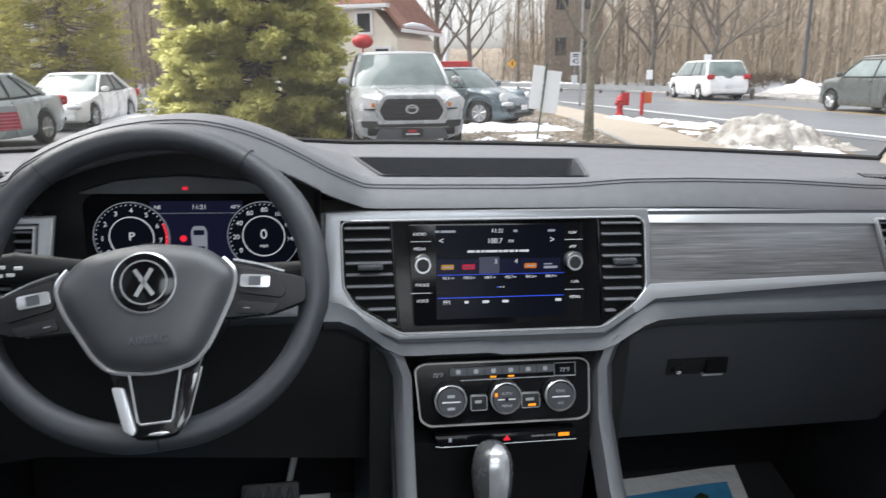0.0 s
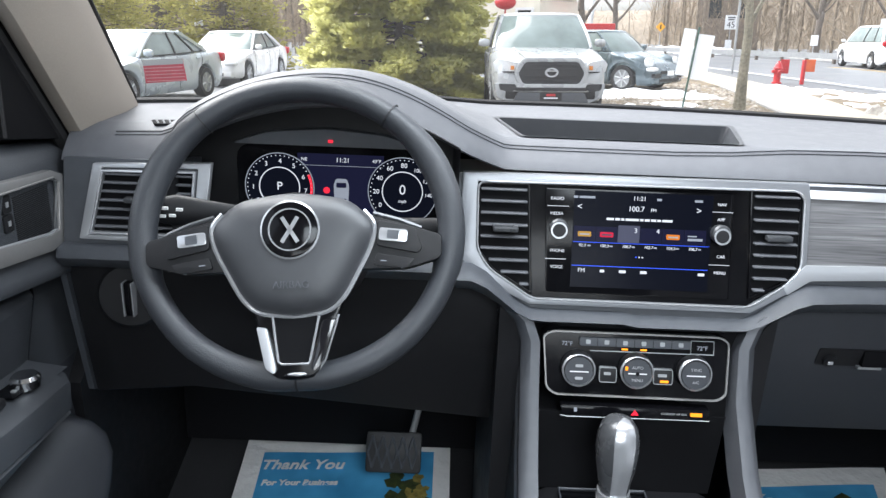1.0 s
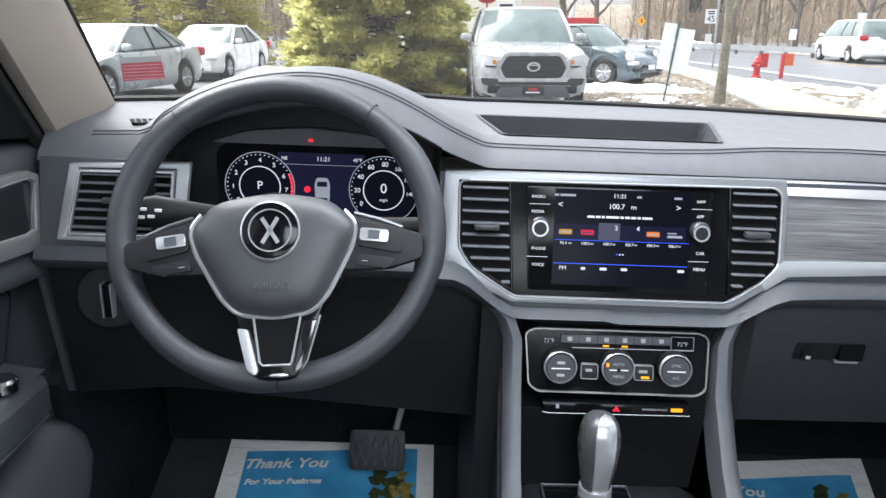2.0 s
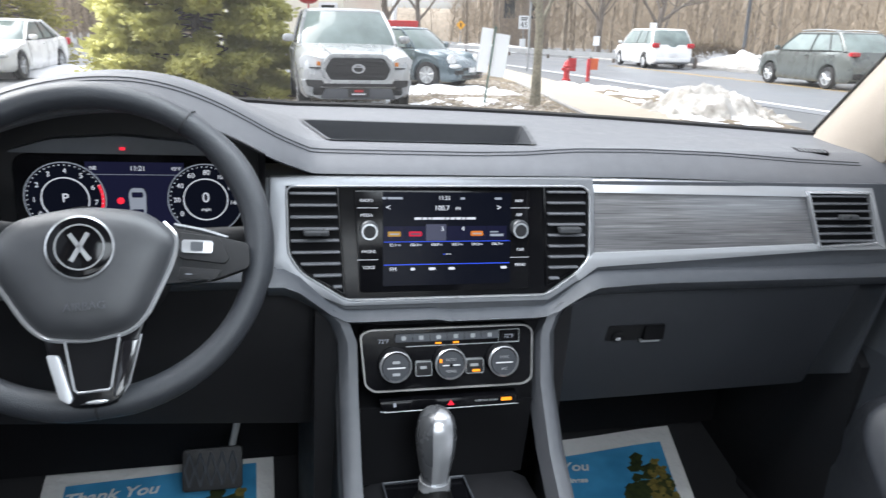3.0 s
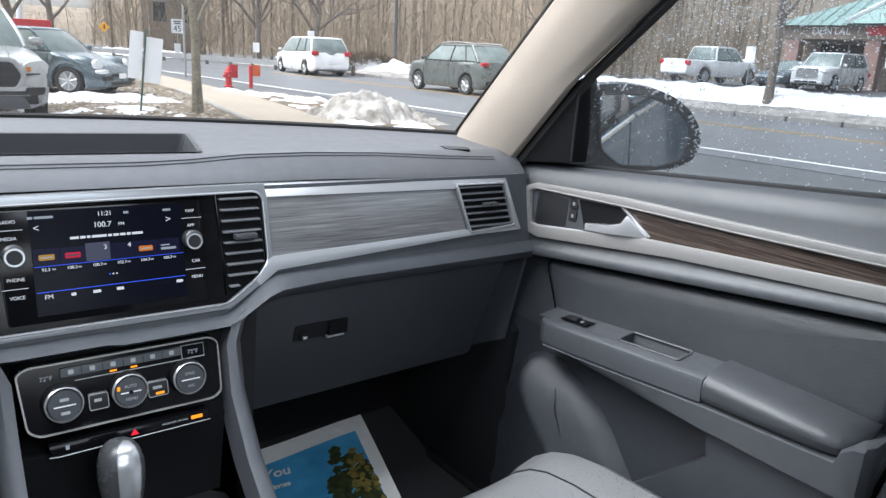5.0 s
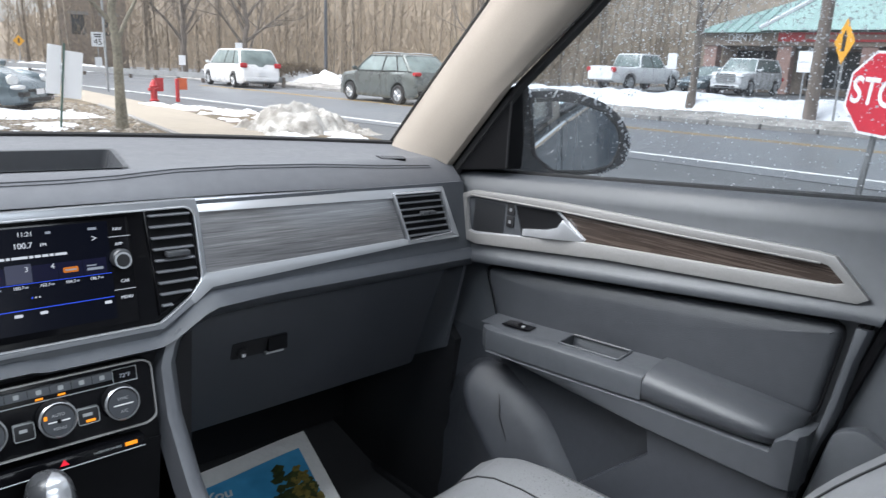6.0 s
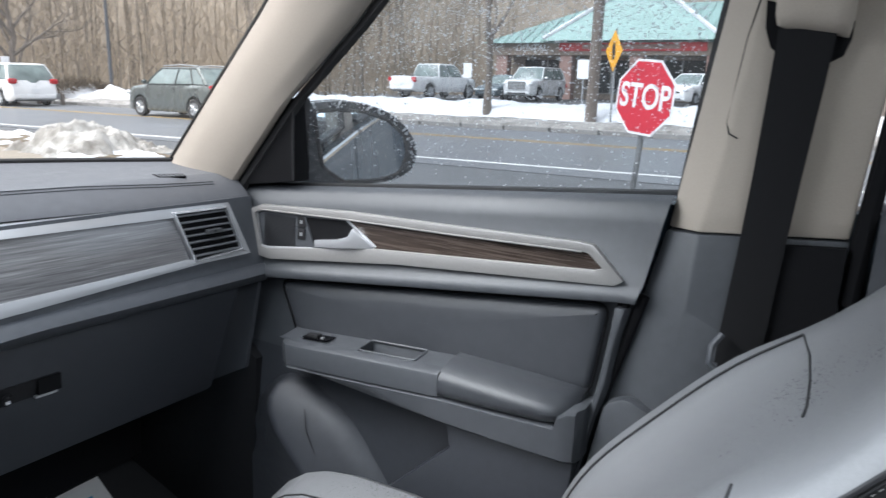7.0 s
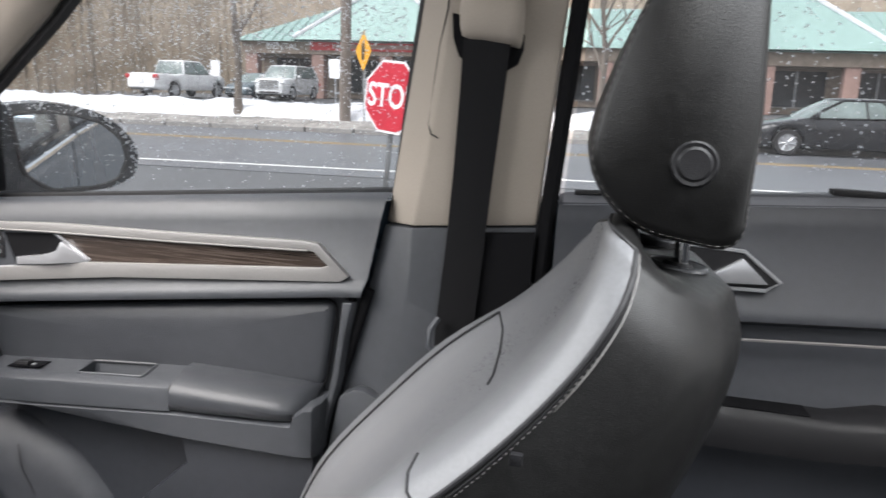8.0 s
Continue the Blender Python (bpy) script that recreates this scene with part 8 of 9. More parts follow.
for s in (-1, 1):
    part("roof_rail", tubed([(s * 0.62, -1.9, 1.70), (s * 0.62, -2.8, 1.735), (s * 0.62, -3.7, 1.70)], 0.02, 6), M_GALV, che)
car("sedan", "black sedan passing on the road", toward(20.1, -5.1, (-0.02, 1)), 4.9, 1.86, SED_TOP, SED_ROOF, P_BLACK)
# across the road in the lot
car("pickup_truck", "white crew-cab pickup truck parked across the road", toward(39.0, 20.0, (0.98, -0.15), 0.42), 5.8, 2.02, [(0, 0.85), (0.03, 1.10), (0.10, 1.16), (0.26, 1.22), (0.66, 1.22), (0.67, 1.20), (0.995, 1.20), (1.0, 0.9)], (0.25, 0.345, 0.63, 0.665, 1.93), P_WHITE, ride=0.38, wheel_r=0.41, axles=(0.16, 0.77), detail="truck", tails=(0.90, 1.16))
esc = car("large_suv", "pale silver full-size SUV with bright grille parked across the road", toward(36.9, 15.7, (-1.0, 0.0), 0.42), 5.2, 2.04, [(0, 0.85), (0.02, 1.08), (0.10, 1.16), (0.26, 1.20), (0.60, 1.21), (0.92, 1.22), (0.98, 1.18), (1, 0.9)], (0.25, 0.36, 0.90, 0.975, 1.90), P_PEARL, ride=0.30, wheel_r=0.39)
eg = part("front_grille", prismed(rect(-0.52, 0.52, 0.62, 1.06, 0.05), "y", -0.05, 0.05), M_GALV, esc, "bright bar grille")
for i in range(5):
    part("bar", boxed(-0.50, 0.50, 0.045, 0.06, 0.66 + i * 0.085, 0.69 + i * 0.085), M_CHROME, eg)
car("sedan", "teal-grey sedan parked across the road", toward(37.6, 18.0, (-0.97, 0.12), 0.40), 4.5, 1.8, SED_TOP, SED_ROOF, P_BEETLE)
car("crossover", "white crossover parked by the shops", toward(40.0, 8.0, (-0.95, 0.3), 0.42), 4.6, 1.88, SUV_TOP, SUV_ROOF, P_WHITE, detail="suv")
car("pickup_truck", "dark pickup truck parked at the lot entrance", toward(29.6, 35.9, (-0.76, 0.64), lot_z(31, 34)), 5.6, 2.0, [(0, 0.85), (0.03, 1.08), (0.10, 1.14), (0.26, 1.20), (0.62, 1.20), (0.63, 1.15), (1.0, 1.15)], (0.25, 0.345, 0.58, 0.62, 1.88), P_DARK, ride=0.36, wheel_r=0.39, axles=(0.17, 0.78), detail="truck")
car("sedan", "white car parked at the lot entrance", toward(28.4, 38.6, (-0.76, 0.64), lot_z(30, 37)), 4.5, 1.8, SED_TOP, SED_ROOF, P_WHITE)

# ---- signs and street furniture ----
def sign_post(name, label, x, y, z, height, material, r=0.03, lean=0.0):
    t = thing(name, label, "sign", pose(x, y, z, lean, 0, 0))
    part("post", tubed([(0, 0, 0), (0, 0, height)], r, 8), material, t)
    return t


stop = thing("stop_sign", "red octagonal stop sign on a steel post", "stop sign", pose(6.75, 0.92, 0.0, 4.5, 0, 0))
SF = facing((0, 0, 1.30), (-0.884, 0.455, 0.0))
octa = [(0.348 * 1.082 * math.cos(radians(22.5 + 45 * i)), 0.348 * 1.082 * math.sin(radians(22.5 + 45 * i))) for i in range(8)]
plate = part("plate", prismed(octa, "z", -0.003, 0.003), M_SIGNW, stop, "white-edged plate", m=SF)
part("face", prismed(shrunk(octa, 0.022), "z", 0.003, 0.0045), M_SIGNR, plate, "red face")
lettering("STOP", 0.232, M_SIGNW, plate, pose(0, 0.0, 0.0052), "lettering", 0.0006, bold=0.006, width=0.80)
part("post", tubed([(0.035, -0.018, 0.0), (0.035, -0.018, 1.66)], 0.028, 6, flat=0.6), M_PERF, stop, "perforated steel post")

ws_ = thing("notice_board", "blank white sign on a dark green post", "sign", pose(4.25, 13.3, 0.0, 0, 6.9, 0))
part("post", tubed([(0, 0, 0), (0, 0, 1.525)], 0.035, 6, flat=0.5), M_GREENP, ws_)
part("panel", prismed(rect(-0.270, -0.025, 0.615, 1.475, 0.02), "y", 0.030, 0.040), M_NOTICE, ws_, m=pose(0, 0, 0, 0, 0, 6))
part("panel", prismed(rect(-0.010, 0.320, 0.570, 1.405, 0.02), "y", 0.024, 0.034), M_NOTICE, ws_, m=pose(0, 0, 0, 0, 0, -8))

hyd = thing("fire_hydrant", "red cast-iron fire hydrant in the snow", "hydrant", pose(9.3, 20.85, 0.0) @ Matrix.Scale(0.8, 4))
part("barrel", lathed([(0, 0), (0.17, 0), (0.17, 0.05), (0.12, 0.07), (0.12, 0.50), (0.16, 0.52), (0.16, 0.57), (0.125, 0.60), (0.11, 0.68), (0.06, 0.74), (0.035, 0.76), (0.035, 0.80), (0, 0.80)], 20), M_RED, hyd)
for v in ((1, 0, 0), (-1, 0, 0), (0, -1, 0)):
    part("nozzle", lathed([(0, 0), (0.06, 0), (0.06, 0.08), (0.05, 0.10), (0, 0.10)], 12, facing(V(0, 0, 0.43) + V(*v) * 0.11, v)), M_RED, hyd)
part("marker_plate", boxed(0.10, 0.42, 0.08, 0.10, 0.35, 0.85), M_RED, hyd)
mk = thing("marker_post", "orange marker post beside the hydrant", "marker post", pose(9.85, 20.45, 0) @ Matrix.Scale(0.85, 4))
part("post", tubed([(0, 0, 0), (0, 0, 0.80)], 0.07, 10), M_RED, mk)
part("flag_plate", boxed(0.02, 0.36, -0.03, -0.01, 0.42, 0.82), M_ORANGE, mk)

for x, y, h, kind_, ang in ((19.25, 52.2, 2.7, "speed", 0), (14.97, 54.4, 2.2, "diamond", 0), (18.4, 50.0, 1.0, "small", 0), (9.9, 26.0, 4.3, "pole", 0), (21.3, 44, 1.3, "small", 0), (26.3, 37.3, 1.4, "small", 0), (21.5, 37.3, 2.1, "small", 0)):
    if kind_ == "speed":
        t = sign_post("speed_sign", "white 45 speed limit sign beside the road", x, y, 0, h, M_GALV)
        part("panel", prismed(rect(-0.42, 0.42, 1.68, 2.64, 0.04), "y", -0.06, -0.04), M_SIGNW, t)
        lettering("45", 0.42, M_SEAL, t, facing((0, -0.064, 1.98), (0, -1, 0)), "lettering")
        part("word_bar", boxed(-0.26, 0.26, -0.066, -0.061, 2.44, 2.52), M_SEAL, t)
        part("word_bar", boxed(-0.22, 0.22, -0.066, -0.061, 2.30, 2.38), M_SEAL, t)
    elif kind_ == "diamond":
        t = sign_post("warning_sign", "yellow diamond warning sign beside the road", x, y, 0, h, M_GALV)
        part("panel", prismed([(0, 1.5), (0.36, 1.86), (0, 2.22), (-0.36, 1.86)], "y", -0.06, -0.04), M_SIGNY, t)
        part("symbol", boxed(-0.05, 0.05, -0.066, -0.061, 1.72, 2.02), M_SEAL, t)
    elif kind_ == "small":
        t = sign_post("small_sign", "small white sign on a thin post", x, y, lot_z(x, y), h, M_GALV)
        part("panel", prismed(rect(-0.22, 0.22, h - 0.6, h, 0.03), "y", -0.05, -0.035), M_SIGNW, t)
    else:
        t = thing("steel_pole", "thin grey steel pole by the path", "pole", pose(x, y, 0))
        part("shaft", tubed([(0, 0, 0), (0, 0, h)], 0.045, 8), M_GALV, t)

up_ = thing("utility_pole", "weathered wooden utility pole on the far verge", "utility pole", pose(22.4, 6.55, 0.2, 0.6, 0, 0))
part("shaft", tubed([(0, 0, -0.2), (0, 0, 9.5)], [0.19, 0.14], 12), M_POLE, up_)
part("crossarm", boxed(-0.05, 0.05, -1.1, 1.1, 8.6, 8.72), M_POLE, up_)
ws2 = thing("crossing_sign", "amber diamond warning sign on a post", "sign", pose(21.9, 5.75, 0.25))
part("post", tubed([(0, 0, 0), (0, 0, 2.8)], 0.035, 8), M_GALV, ws2)
part("panel", prismed([(0, 1.55), (0.52, 2.15), (0, 2.75), (-0.52, 2.15)], "x", -0.05, -0.035), M_SIGNY, ws2, m=pose(0, 0, 0, 0, 0, -45))
part("symbol", prismed([(-0.08, 1.9), (0.08, 1.9), (0.10, 2.3), (0, 2.45), (-0.10, 2.3)], "x", -0.058, -0.05), M_SEAL, ws2, m=pose(0, 0, 0, 0, 0, -45))
for x, y in ((34.2, 17.3), (28.2, 8.9)):
    t = sign_post("lot_sign", "small white lot sign on a post", x, y, 0.4, 2.0, M_GALV)
    part("panel", prismed(rect(-0.25, 0.25, 1.2, 1.95, 0.03), "x", -0.05, -0.035), M_SIGNW, t)
up2 = thing("utility_pole", "leaning pale utility pole beyond the house", "utility pole", pose(11.0, 62, 0, 0, 5, 0))
part("shaft", tubed([(0, 0, 0), (0, 0, 11)], [0.22, 0.16], 10), M_SIGNW, up2)
up3 = thing("lamp_column", "pale lamp column behind the conifers", "lamp column", pose(-9.6, 27, 0, 0, -2, 0))
part("shaft", tubed([(0, 0, 0), (0, 0, 10)], [0.16, 0.12], 10), M_SIGNW, up3)
up4 = thing("lamp_column", "tall grey lamp column at the lot", "lamp column", pose(29.5, 40.0, -0.7))
part("shaft", tubed([(0, 0, 0), (0, 0, 9)], [0.12, 0.09], 8), M_PADD, up4)
# overhead wires
wires = thing("overhead_wires", "thin black wires along the road", "wires", pose(0, 0, 0))
for dz in (0.0, 0.5, 0.9):
    part("wire", tubed([(lerp(22.4, 11.0, t), lerp(6.5, 62, t), 8.7 + dz * 0.6 + 1.6 * t - 1.2 * math.sin(math.pi * t)) for t in [i / 10 for i in range(11)]], 0.02, 4), M_SEAL, wires)
# guard rail at the bend
rail = thing("guard_rail", "galvanised steel guard rail along the bend", "guard rail", pose(0, 0, 0))
gp = [(9.5, 62), (13.2, 52), (15.6, 45), (17.2, 39), (18.6, 33.5), (19.6, 30)]
part("beam", lofted([[V(x, y, z) for z in (0.22, 0.28, 0.35, 0.43, 0.50)] + [V(x + 0.05, y, z) for z in (0.50, 0.22)] for x, y in gp], closed=True), M_GALV, rail)
for i in range(16):
    t = i / 15 * (len(gp) - 1)
    k = min(int(t), len(gp) - 2)
    x, y = lerp(gp[k][0], gp[k + 1][0], t - k), lerp(gp[k][1], gp[k + 1][1], t - k)
    part("post", boxed(x + 0.06, x + 0.20, y - 0.07, y + 0.07, -0.1, 0.47), M_POLE, rail)


# ---- buildings ----
shop = thing("shop_building", "low shop building with teal metal roof and brick columns", "building", pose(44.8, 20.8, 0.42, 0, 0, 0))
# front runs along -y from here; local x goes away from the road
BL = 56
part("wall", boxed(2.6, 14, -BL, 0, 0, 3.2), M_STUCCO, shop, "tan wall")
part("fascia", boxed(-0.15, 2.7, -BL - 0.2, 0.2, 2.75, 3.55), M_STUCCO, shop, bevel=0.03)
rf = bmesh.new()
loft(rf, [[V(-0.6, 0.8, 3.5), V(14.6, 0.8, 3.5), V(14.6, -BL - 0.8, 3.5), V(-0.6, -BL - 0.8, 3.5)], [V(5.5, -5.0, 6.3), V(8.5, -5.0, 6.3), V(8.5, -BL + 5, 6.3), V(5.5, -BL + 5, 6.3)]])
roof_ = part("roof", rf, M_TEAL, shop, "teal standing-seam roof", smooth=0)
seams = bmesh.new()
for i in range(90):
    y = 0.5 - i * (BL + 1) / 90
    t = min(1, abs(y - 0.8) / 5.8, abs(y + BL + 0.8) / 5.8)
    tube(seams, [V(-0.6, y, 3.53), V(lerp(-0.6, 5.5, t), y, lerp(3.53, 6.33, t))], 0.035, 4)
part("roof_seams", seams, M_TEAL, roof_)
for y in (-9, -33):
    gb = bmesh.new()
    loft(gb, [[V(-0.9, y + 5.5, 3.6), V(-0.9, y - 5.5, 3.6), V(6.5, y - 5.5, 3.6), V(6.5, y + 5.5, 3.6)], [V(2.0, y + 0.9, 6.9), V(2.0, y - 0.9, 6.9), V(6.5, y - 0.9, 6.9), V(6.5, y + 0.9, 6.9)]])
    part("porch_roof", gb, M_TEAL, roof_, smooth=0)
    for s in (-1, 1):
        part("snow_ridge", tubed([V(-0.8, y + s * 5.4, 3.72), V(2.0, y + s * 0.9, 6.98)], 0.14, 6), M_SNOW, roof_)
part("sign_band", boxed(-0.24, -0.17, -13.5, -4.5, 3.0, 3.5), M_RED, shop, "red shop sign")
part("sign_letters", boxed(-0.26, -0.24, -12.0, -6.0, 3.12, 3.38), M_PINK, shop)
part("sign_band", boxed(-0.24, -0.17, -30, -24, 3.0, 3.5), M_RED, shop, "red shop sign")
lettering("DENTAL", 0.42, M_SIGNW, shop, facing((-0.22, -2.6, 3.18), (-1, 0, 0)), "sign_lettering")
for i in range(13):
    y = -0.4 - i * 4.5
    part("column", boxed(-0.05, 0.65, y - 0.4, y + 0.4, 0, 2.76), M_PINK, shop, bevel=0.02)
    if i < 12:
        w = part("shop_window", boxed(2.52, 2.62, y - 3.9, y - 0.6, 0.45, 2.55), M_DARKGL, shop, "dark shop window")
        part("mullion", boxed(2.48, 2.54, y - 2.3, y - 2.2, 0.45, 2.55), M_GALV, w)
        part("sill", boxed(2.46, 2.54, y - 3.95, y - 0.55, 0.36, 0.45), M_KERB, w)

# the eave side faces the lot at a slant; local y runs along the eave, local -x into the house
house = thing("house", "cream house with red-brown shingled roof and snowy eave", "house", pose(4.03, 34.0, 0, 0, 0, -27.9))
part("wall", prismed([(-0.40, 0), (-0.40, 2.92), (-1.55, 4.29), (-6.45, 4.29), (-7.60, 2.92), (-7.60, 0)], "y", 0.35, 5.8), M_CREAM, house, "cream clapboard wall")
rf = part("roof", lofted([[V(x, y, z) for x, z in ((0.02, 3.20), (0.0, 3.40), (-4.0, top_), (-8.0, 3.40), (-8.02, 3.20), (-4.0, top_ - 0.2))] for y, top_ in ((1.4, 8.16), (6.1, 8.16))]), M_ROOFR, house, "red-brown shingled roof")
for s in (0, 1):
    part("rake", lofted([[V(x if not s else -8 - x, y, z) for y in (0.0, 1.45)] + [V(x if not s else -8 - x, y, z - 0.2) for y in (1.45, 0.0)] for x, z in ((0.0, 3.40), (-0.95, 4.53))]), M_ROOFR, rf)
part("hip", lofted([[V(-0.95, 0.0, 4.50), V(-7.05, 0.0, 4.50), V(-7.05, 1.6, 4.50), V(-0.95, 1.6, 4.50)], [V(-3.95, 3.0, 8.12), V(-4.05, 3.0, 8.12), V(-4.05, 3.1, 8.12), V(-3.95, 3.1, 8.12)]]), M_ROOFR, rf)
part("cornice", boxed(-7.2, -0.75, -0.06, 0.40, 4.30, 4.48), M_SIGNW, house, "white cornice board", bevel=0.02)
part("fascia_board", boxed(-0.06, 0.03, 0.0, 6.1, 3.18, 3.34), M_SIGNW, house)
part("eave_snow", tubed([(-0.03, 0.3, 3.44), (-0.08, 1.6, 3.53), (-0.08, 3.2, 3.53), (-0.02, 4.6, 3.43)], [0.08, 0.17, 0.17, 0.06], 8), M_SNOW, house, "snow along the eave")
for x, z0, z1 in ((-2.05, 3.20, 4.10), (-1.15, 1.20, 2.45), (-4.2, 1.20, 2.45)):
    wd = part("window", boxed(x - 0.36, x + 0.36, 0.29, 0.40, z0, z1), M_DARKGL, house)
    part("window_frame", band(bmesh.new(), rect(x - 0.46, x + 0.46, z0 - 0.1, z1 + 0.1), rect(x - 0.34, x + 0.34, z0 + 0.02, z1 - 0.02), "y", 0.25, 0.36), M_SIGNW, wd)
aw = thing("awning", "round red awning beside the house", "awning", pose(2.2, 34.2, 0))
part("canopy", blob(bmesh.new(), (0, 0, 2.75), (0.5, 0.4, 0.32), 18, 8), M_RED, aw)
part("pole", tubed([(0, 0, 0), (0, 0, 2.6)], 0.04, 8), M_RED, aw)

tower = thing("stone_tower", "tan stone tower house behind the trees", "building", pose(22.3, 61, 0, 0, 0, -18))
part("wall", boxed(-2.4, 2.4, 0, 6, 0, 11), M_STUCCO, tower, bevel=0.05)
for x in (-1.1, 1.1):
    for z in (2.6, 6.4):
        w = part("window", boxed(x - 0.5, x + 0.5, -0.06, 0.05, z, z + 1.5), M_DARKGL, tower)
        part("lintel", boxed(x - 0.75, x + 0.75, -0.12, 0.0, z + 1.5, z + 1.75), M_KERB, w)
trk = thing("box_trailer", "red trailer standing behind the coupe", "trailer", pose(6.6, 35.5, 0, 0, 0, -10))
part("body", boxed(-1.0, 1.0, 0, 1.8, 0.6, 1.85), M_RED, trk, bevel=0.05)
part("stripe", boxed(-0.9, 0.8, -0.02, 0.0, 1.2, 1.5), M_SIGNW, trk)
for x in (-0.6, 0.6):
    part("wheel", lathed([(0, 0), (0.38, 0), (0.38, 0.2), (0, 0.2)], 18, facing((x, 0.1, 0.38), (0, -1, 0))), M_TYRE, trk)
part("drawbar", tubed([(-1.0, 0.9, 0.7), (-1.6, 0.9, 0.5), (-1.7, 0.9, 0.0)], 0.06, 6), M_GALV, trk)


# ---- trees ----
def limb(verts, faces, p, q, r0, r1, n=5):
    """Adds one tapering stick to the lists."""
    d = (q - p).normalized()
    a = d.cross(Vector((0.3, 0.2, 1)) if abs(d.z) < 0.9 else Vector((1, 0, 0))).normalized()
    b = d.cross(a)
    o = len(verts)
    for c, r in ((p, r0), (q, r1)):
        for k in range(n):
            t = 2 * math.pi * k / n
            verts.append(c + a * (r * math.cos(t)) + b * (r * math.sin(t)))
    faces += [(o + k, o + (k + 1) % n, o + n + (k + 1) % n, o + n + k) for k in range(n)]


def branch(verts, faces, rnd, p, d, length, r, depth, spread=0.6, up=0.12, n=5):
    """A limb in three bends, which forks."""
    q, dd, rr = p, d, r
    for k in range(3):
        dd = (dd + V(rnd.uniform(-1, 1), rnd.uniform(-1, 1), rnd.uniform(-0.6, 1) * 0.6 + up) * 0.22).normalized()
        q2 = q + dd * (length / 3)
        limb(verts, faces, q, q2, rr, rr * 0.82, n if depth > 1 else 3)
        q, rr = q2, rr * 0.82
        if depth > 0 and k > 0:
            for _ in range(rnd.choice((1, 2))):
                side = V(rnd.uniform(-1, 1), rnd.uniform(-1, 1), rnd.uniform(-0.2, 0.8)).normalized()
                branch(verts, faces, rnd, q, (dd * (1 - spread) + side * spread).normalized(), length * rnd.uniform(0.5, 0.75), rr * rnd.uniform(0.45, 0.65), depth - 1, spread, up, n)
    if depth > 0:
        for s in (-1, 1):
            side = V(rnd.uniform(-1, 1), rnd.uniform(-1, 1), rnd.uniform(0, 0.8)).normalized()
            branch(verts, faces, rnd, q, (dd * 0.7 + side * 0.4).normalized(), length * 0.62, rr * 0.75, depth - 1, spread, up, n)


def mesh_ob(name, verts, faces, material, parent=None, smooth_=True):
    me = bpy.data.meshes.new(name)
    me.from_pydata([tuple(v) for v in verts], [], faces)
    me.materials.append(material)
    if smooth_:
        me.polygons.foreach_set("use_smooth", [True] * len(faces))
    ob = new(name, me)
    if parent is not None:
        ob.parent = parent
    return ob


def bare_tree(label, x, y, z, h, r, seed, limbs=6, depth=3, material=None, first=0.3, spread=0.55):
    rnd = random.Random(seed)
    t = thing("bare_tree", label, "tree", pose(x, y, z))
    v, f = [], []
    pts = [V(0, 0, -0.1)]
    for k in range(1, 7):
        pts.append(V(rnd.uniform(-1, 1) * 0.02 * h * k / 6, rnd.uniform(-1, 1) * 0.02 * h * k / 6, h * 0.62 * k / 6))
    rad = [r * (1.25 if k == 0 else 1 - 0.10 * k) for k in range(7)]
    part("trunk", tubed(pts, rad, 10), material or M_BARK, t)
    for k in range(limbs):
        s = first + (1 - first) * (k / max(1, limbs - 1))
        i = min(5, int(s * 6))
        p = lerp(pts[i], pts[i + 1], s * 6 - i) if s < 1 else pts[-1]
        a = k * 2.4 + rnd.random()
        d = V(math.cos(a) * 0.75, math.sin(a) * 0.75, 0.7 + 0.5 * s).normalized()
        branch(v, f, rnd, p, d, h * rnd.uniform(0.22, 0.32), r * (0.55 - 0.2 * s), depth, spread)
    mesh_ob("limbs", v, f, material or M_BARK, t)
    return t


bare_tree("slim bare tree with mottled bark in the planting bed", 5.14, 12.75, 0, 6.8, 0.095, 4, 9, 3, M_BARKG, 0.36)
bare_tree("dark bare street tree in the far snow", 22.6, 10.35, 0.3, 7.5, 0.14, 7, 8, 3, M_BARK, 0.36)
bare_tree("broad bare tree at the wood edge", 27.0, 46.0, -0.7, 10.2, 0.27, 9, 9, 3, M_BARK, 0.30, 0.7)
bare_tree("broad bare tree at the wood edge", 23.6, 48.5, -0.15, 9.8, 0.25, 10, 9, 3, M_BARK, 0.30, 0.7)
bare_tree("bare tree behind the coupe", 7.6, 45.0, 0.0, 10, 0.26, 12, 8, 3, M_BARK, 0.32)
bare_tree("bare tree behind the coupe", 12.4, 58.0, 0.0, 11, 0.26, 13, 8, 3, M_BARK, 0.32)
bare_tree("bare tree beside the shops", 24.0, -1.5, 0.35, 7.0, 0.13, 15, 8, 3, M_BARK, 0.36)
bare_tree("bare tree by the lot entrance", 30.5, 27.0, 0.1, 8.0, 0.16, 17, 8, 3, M_BARK, 0.34)


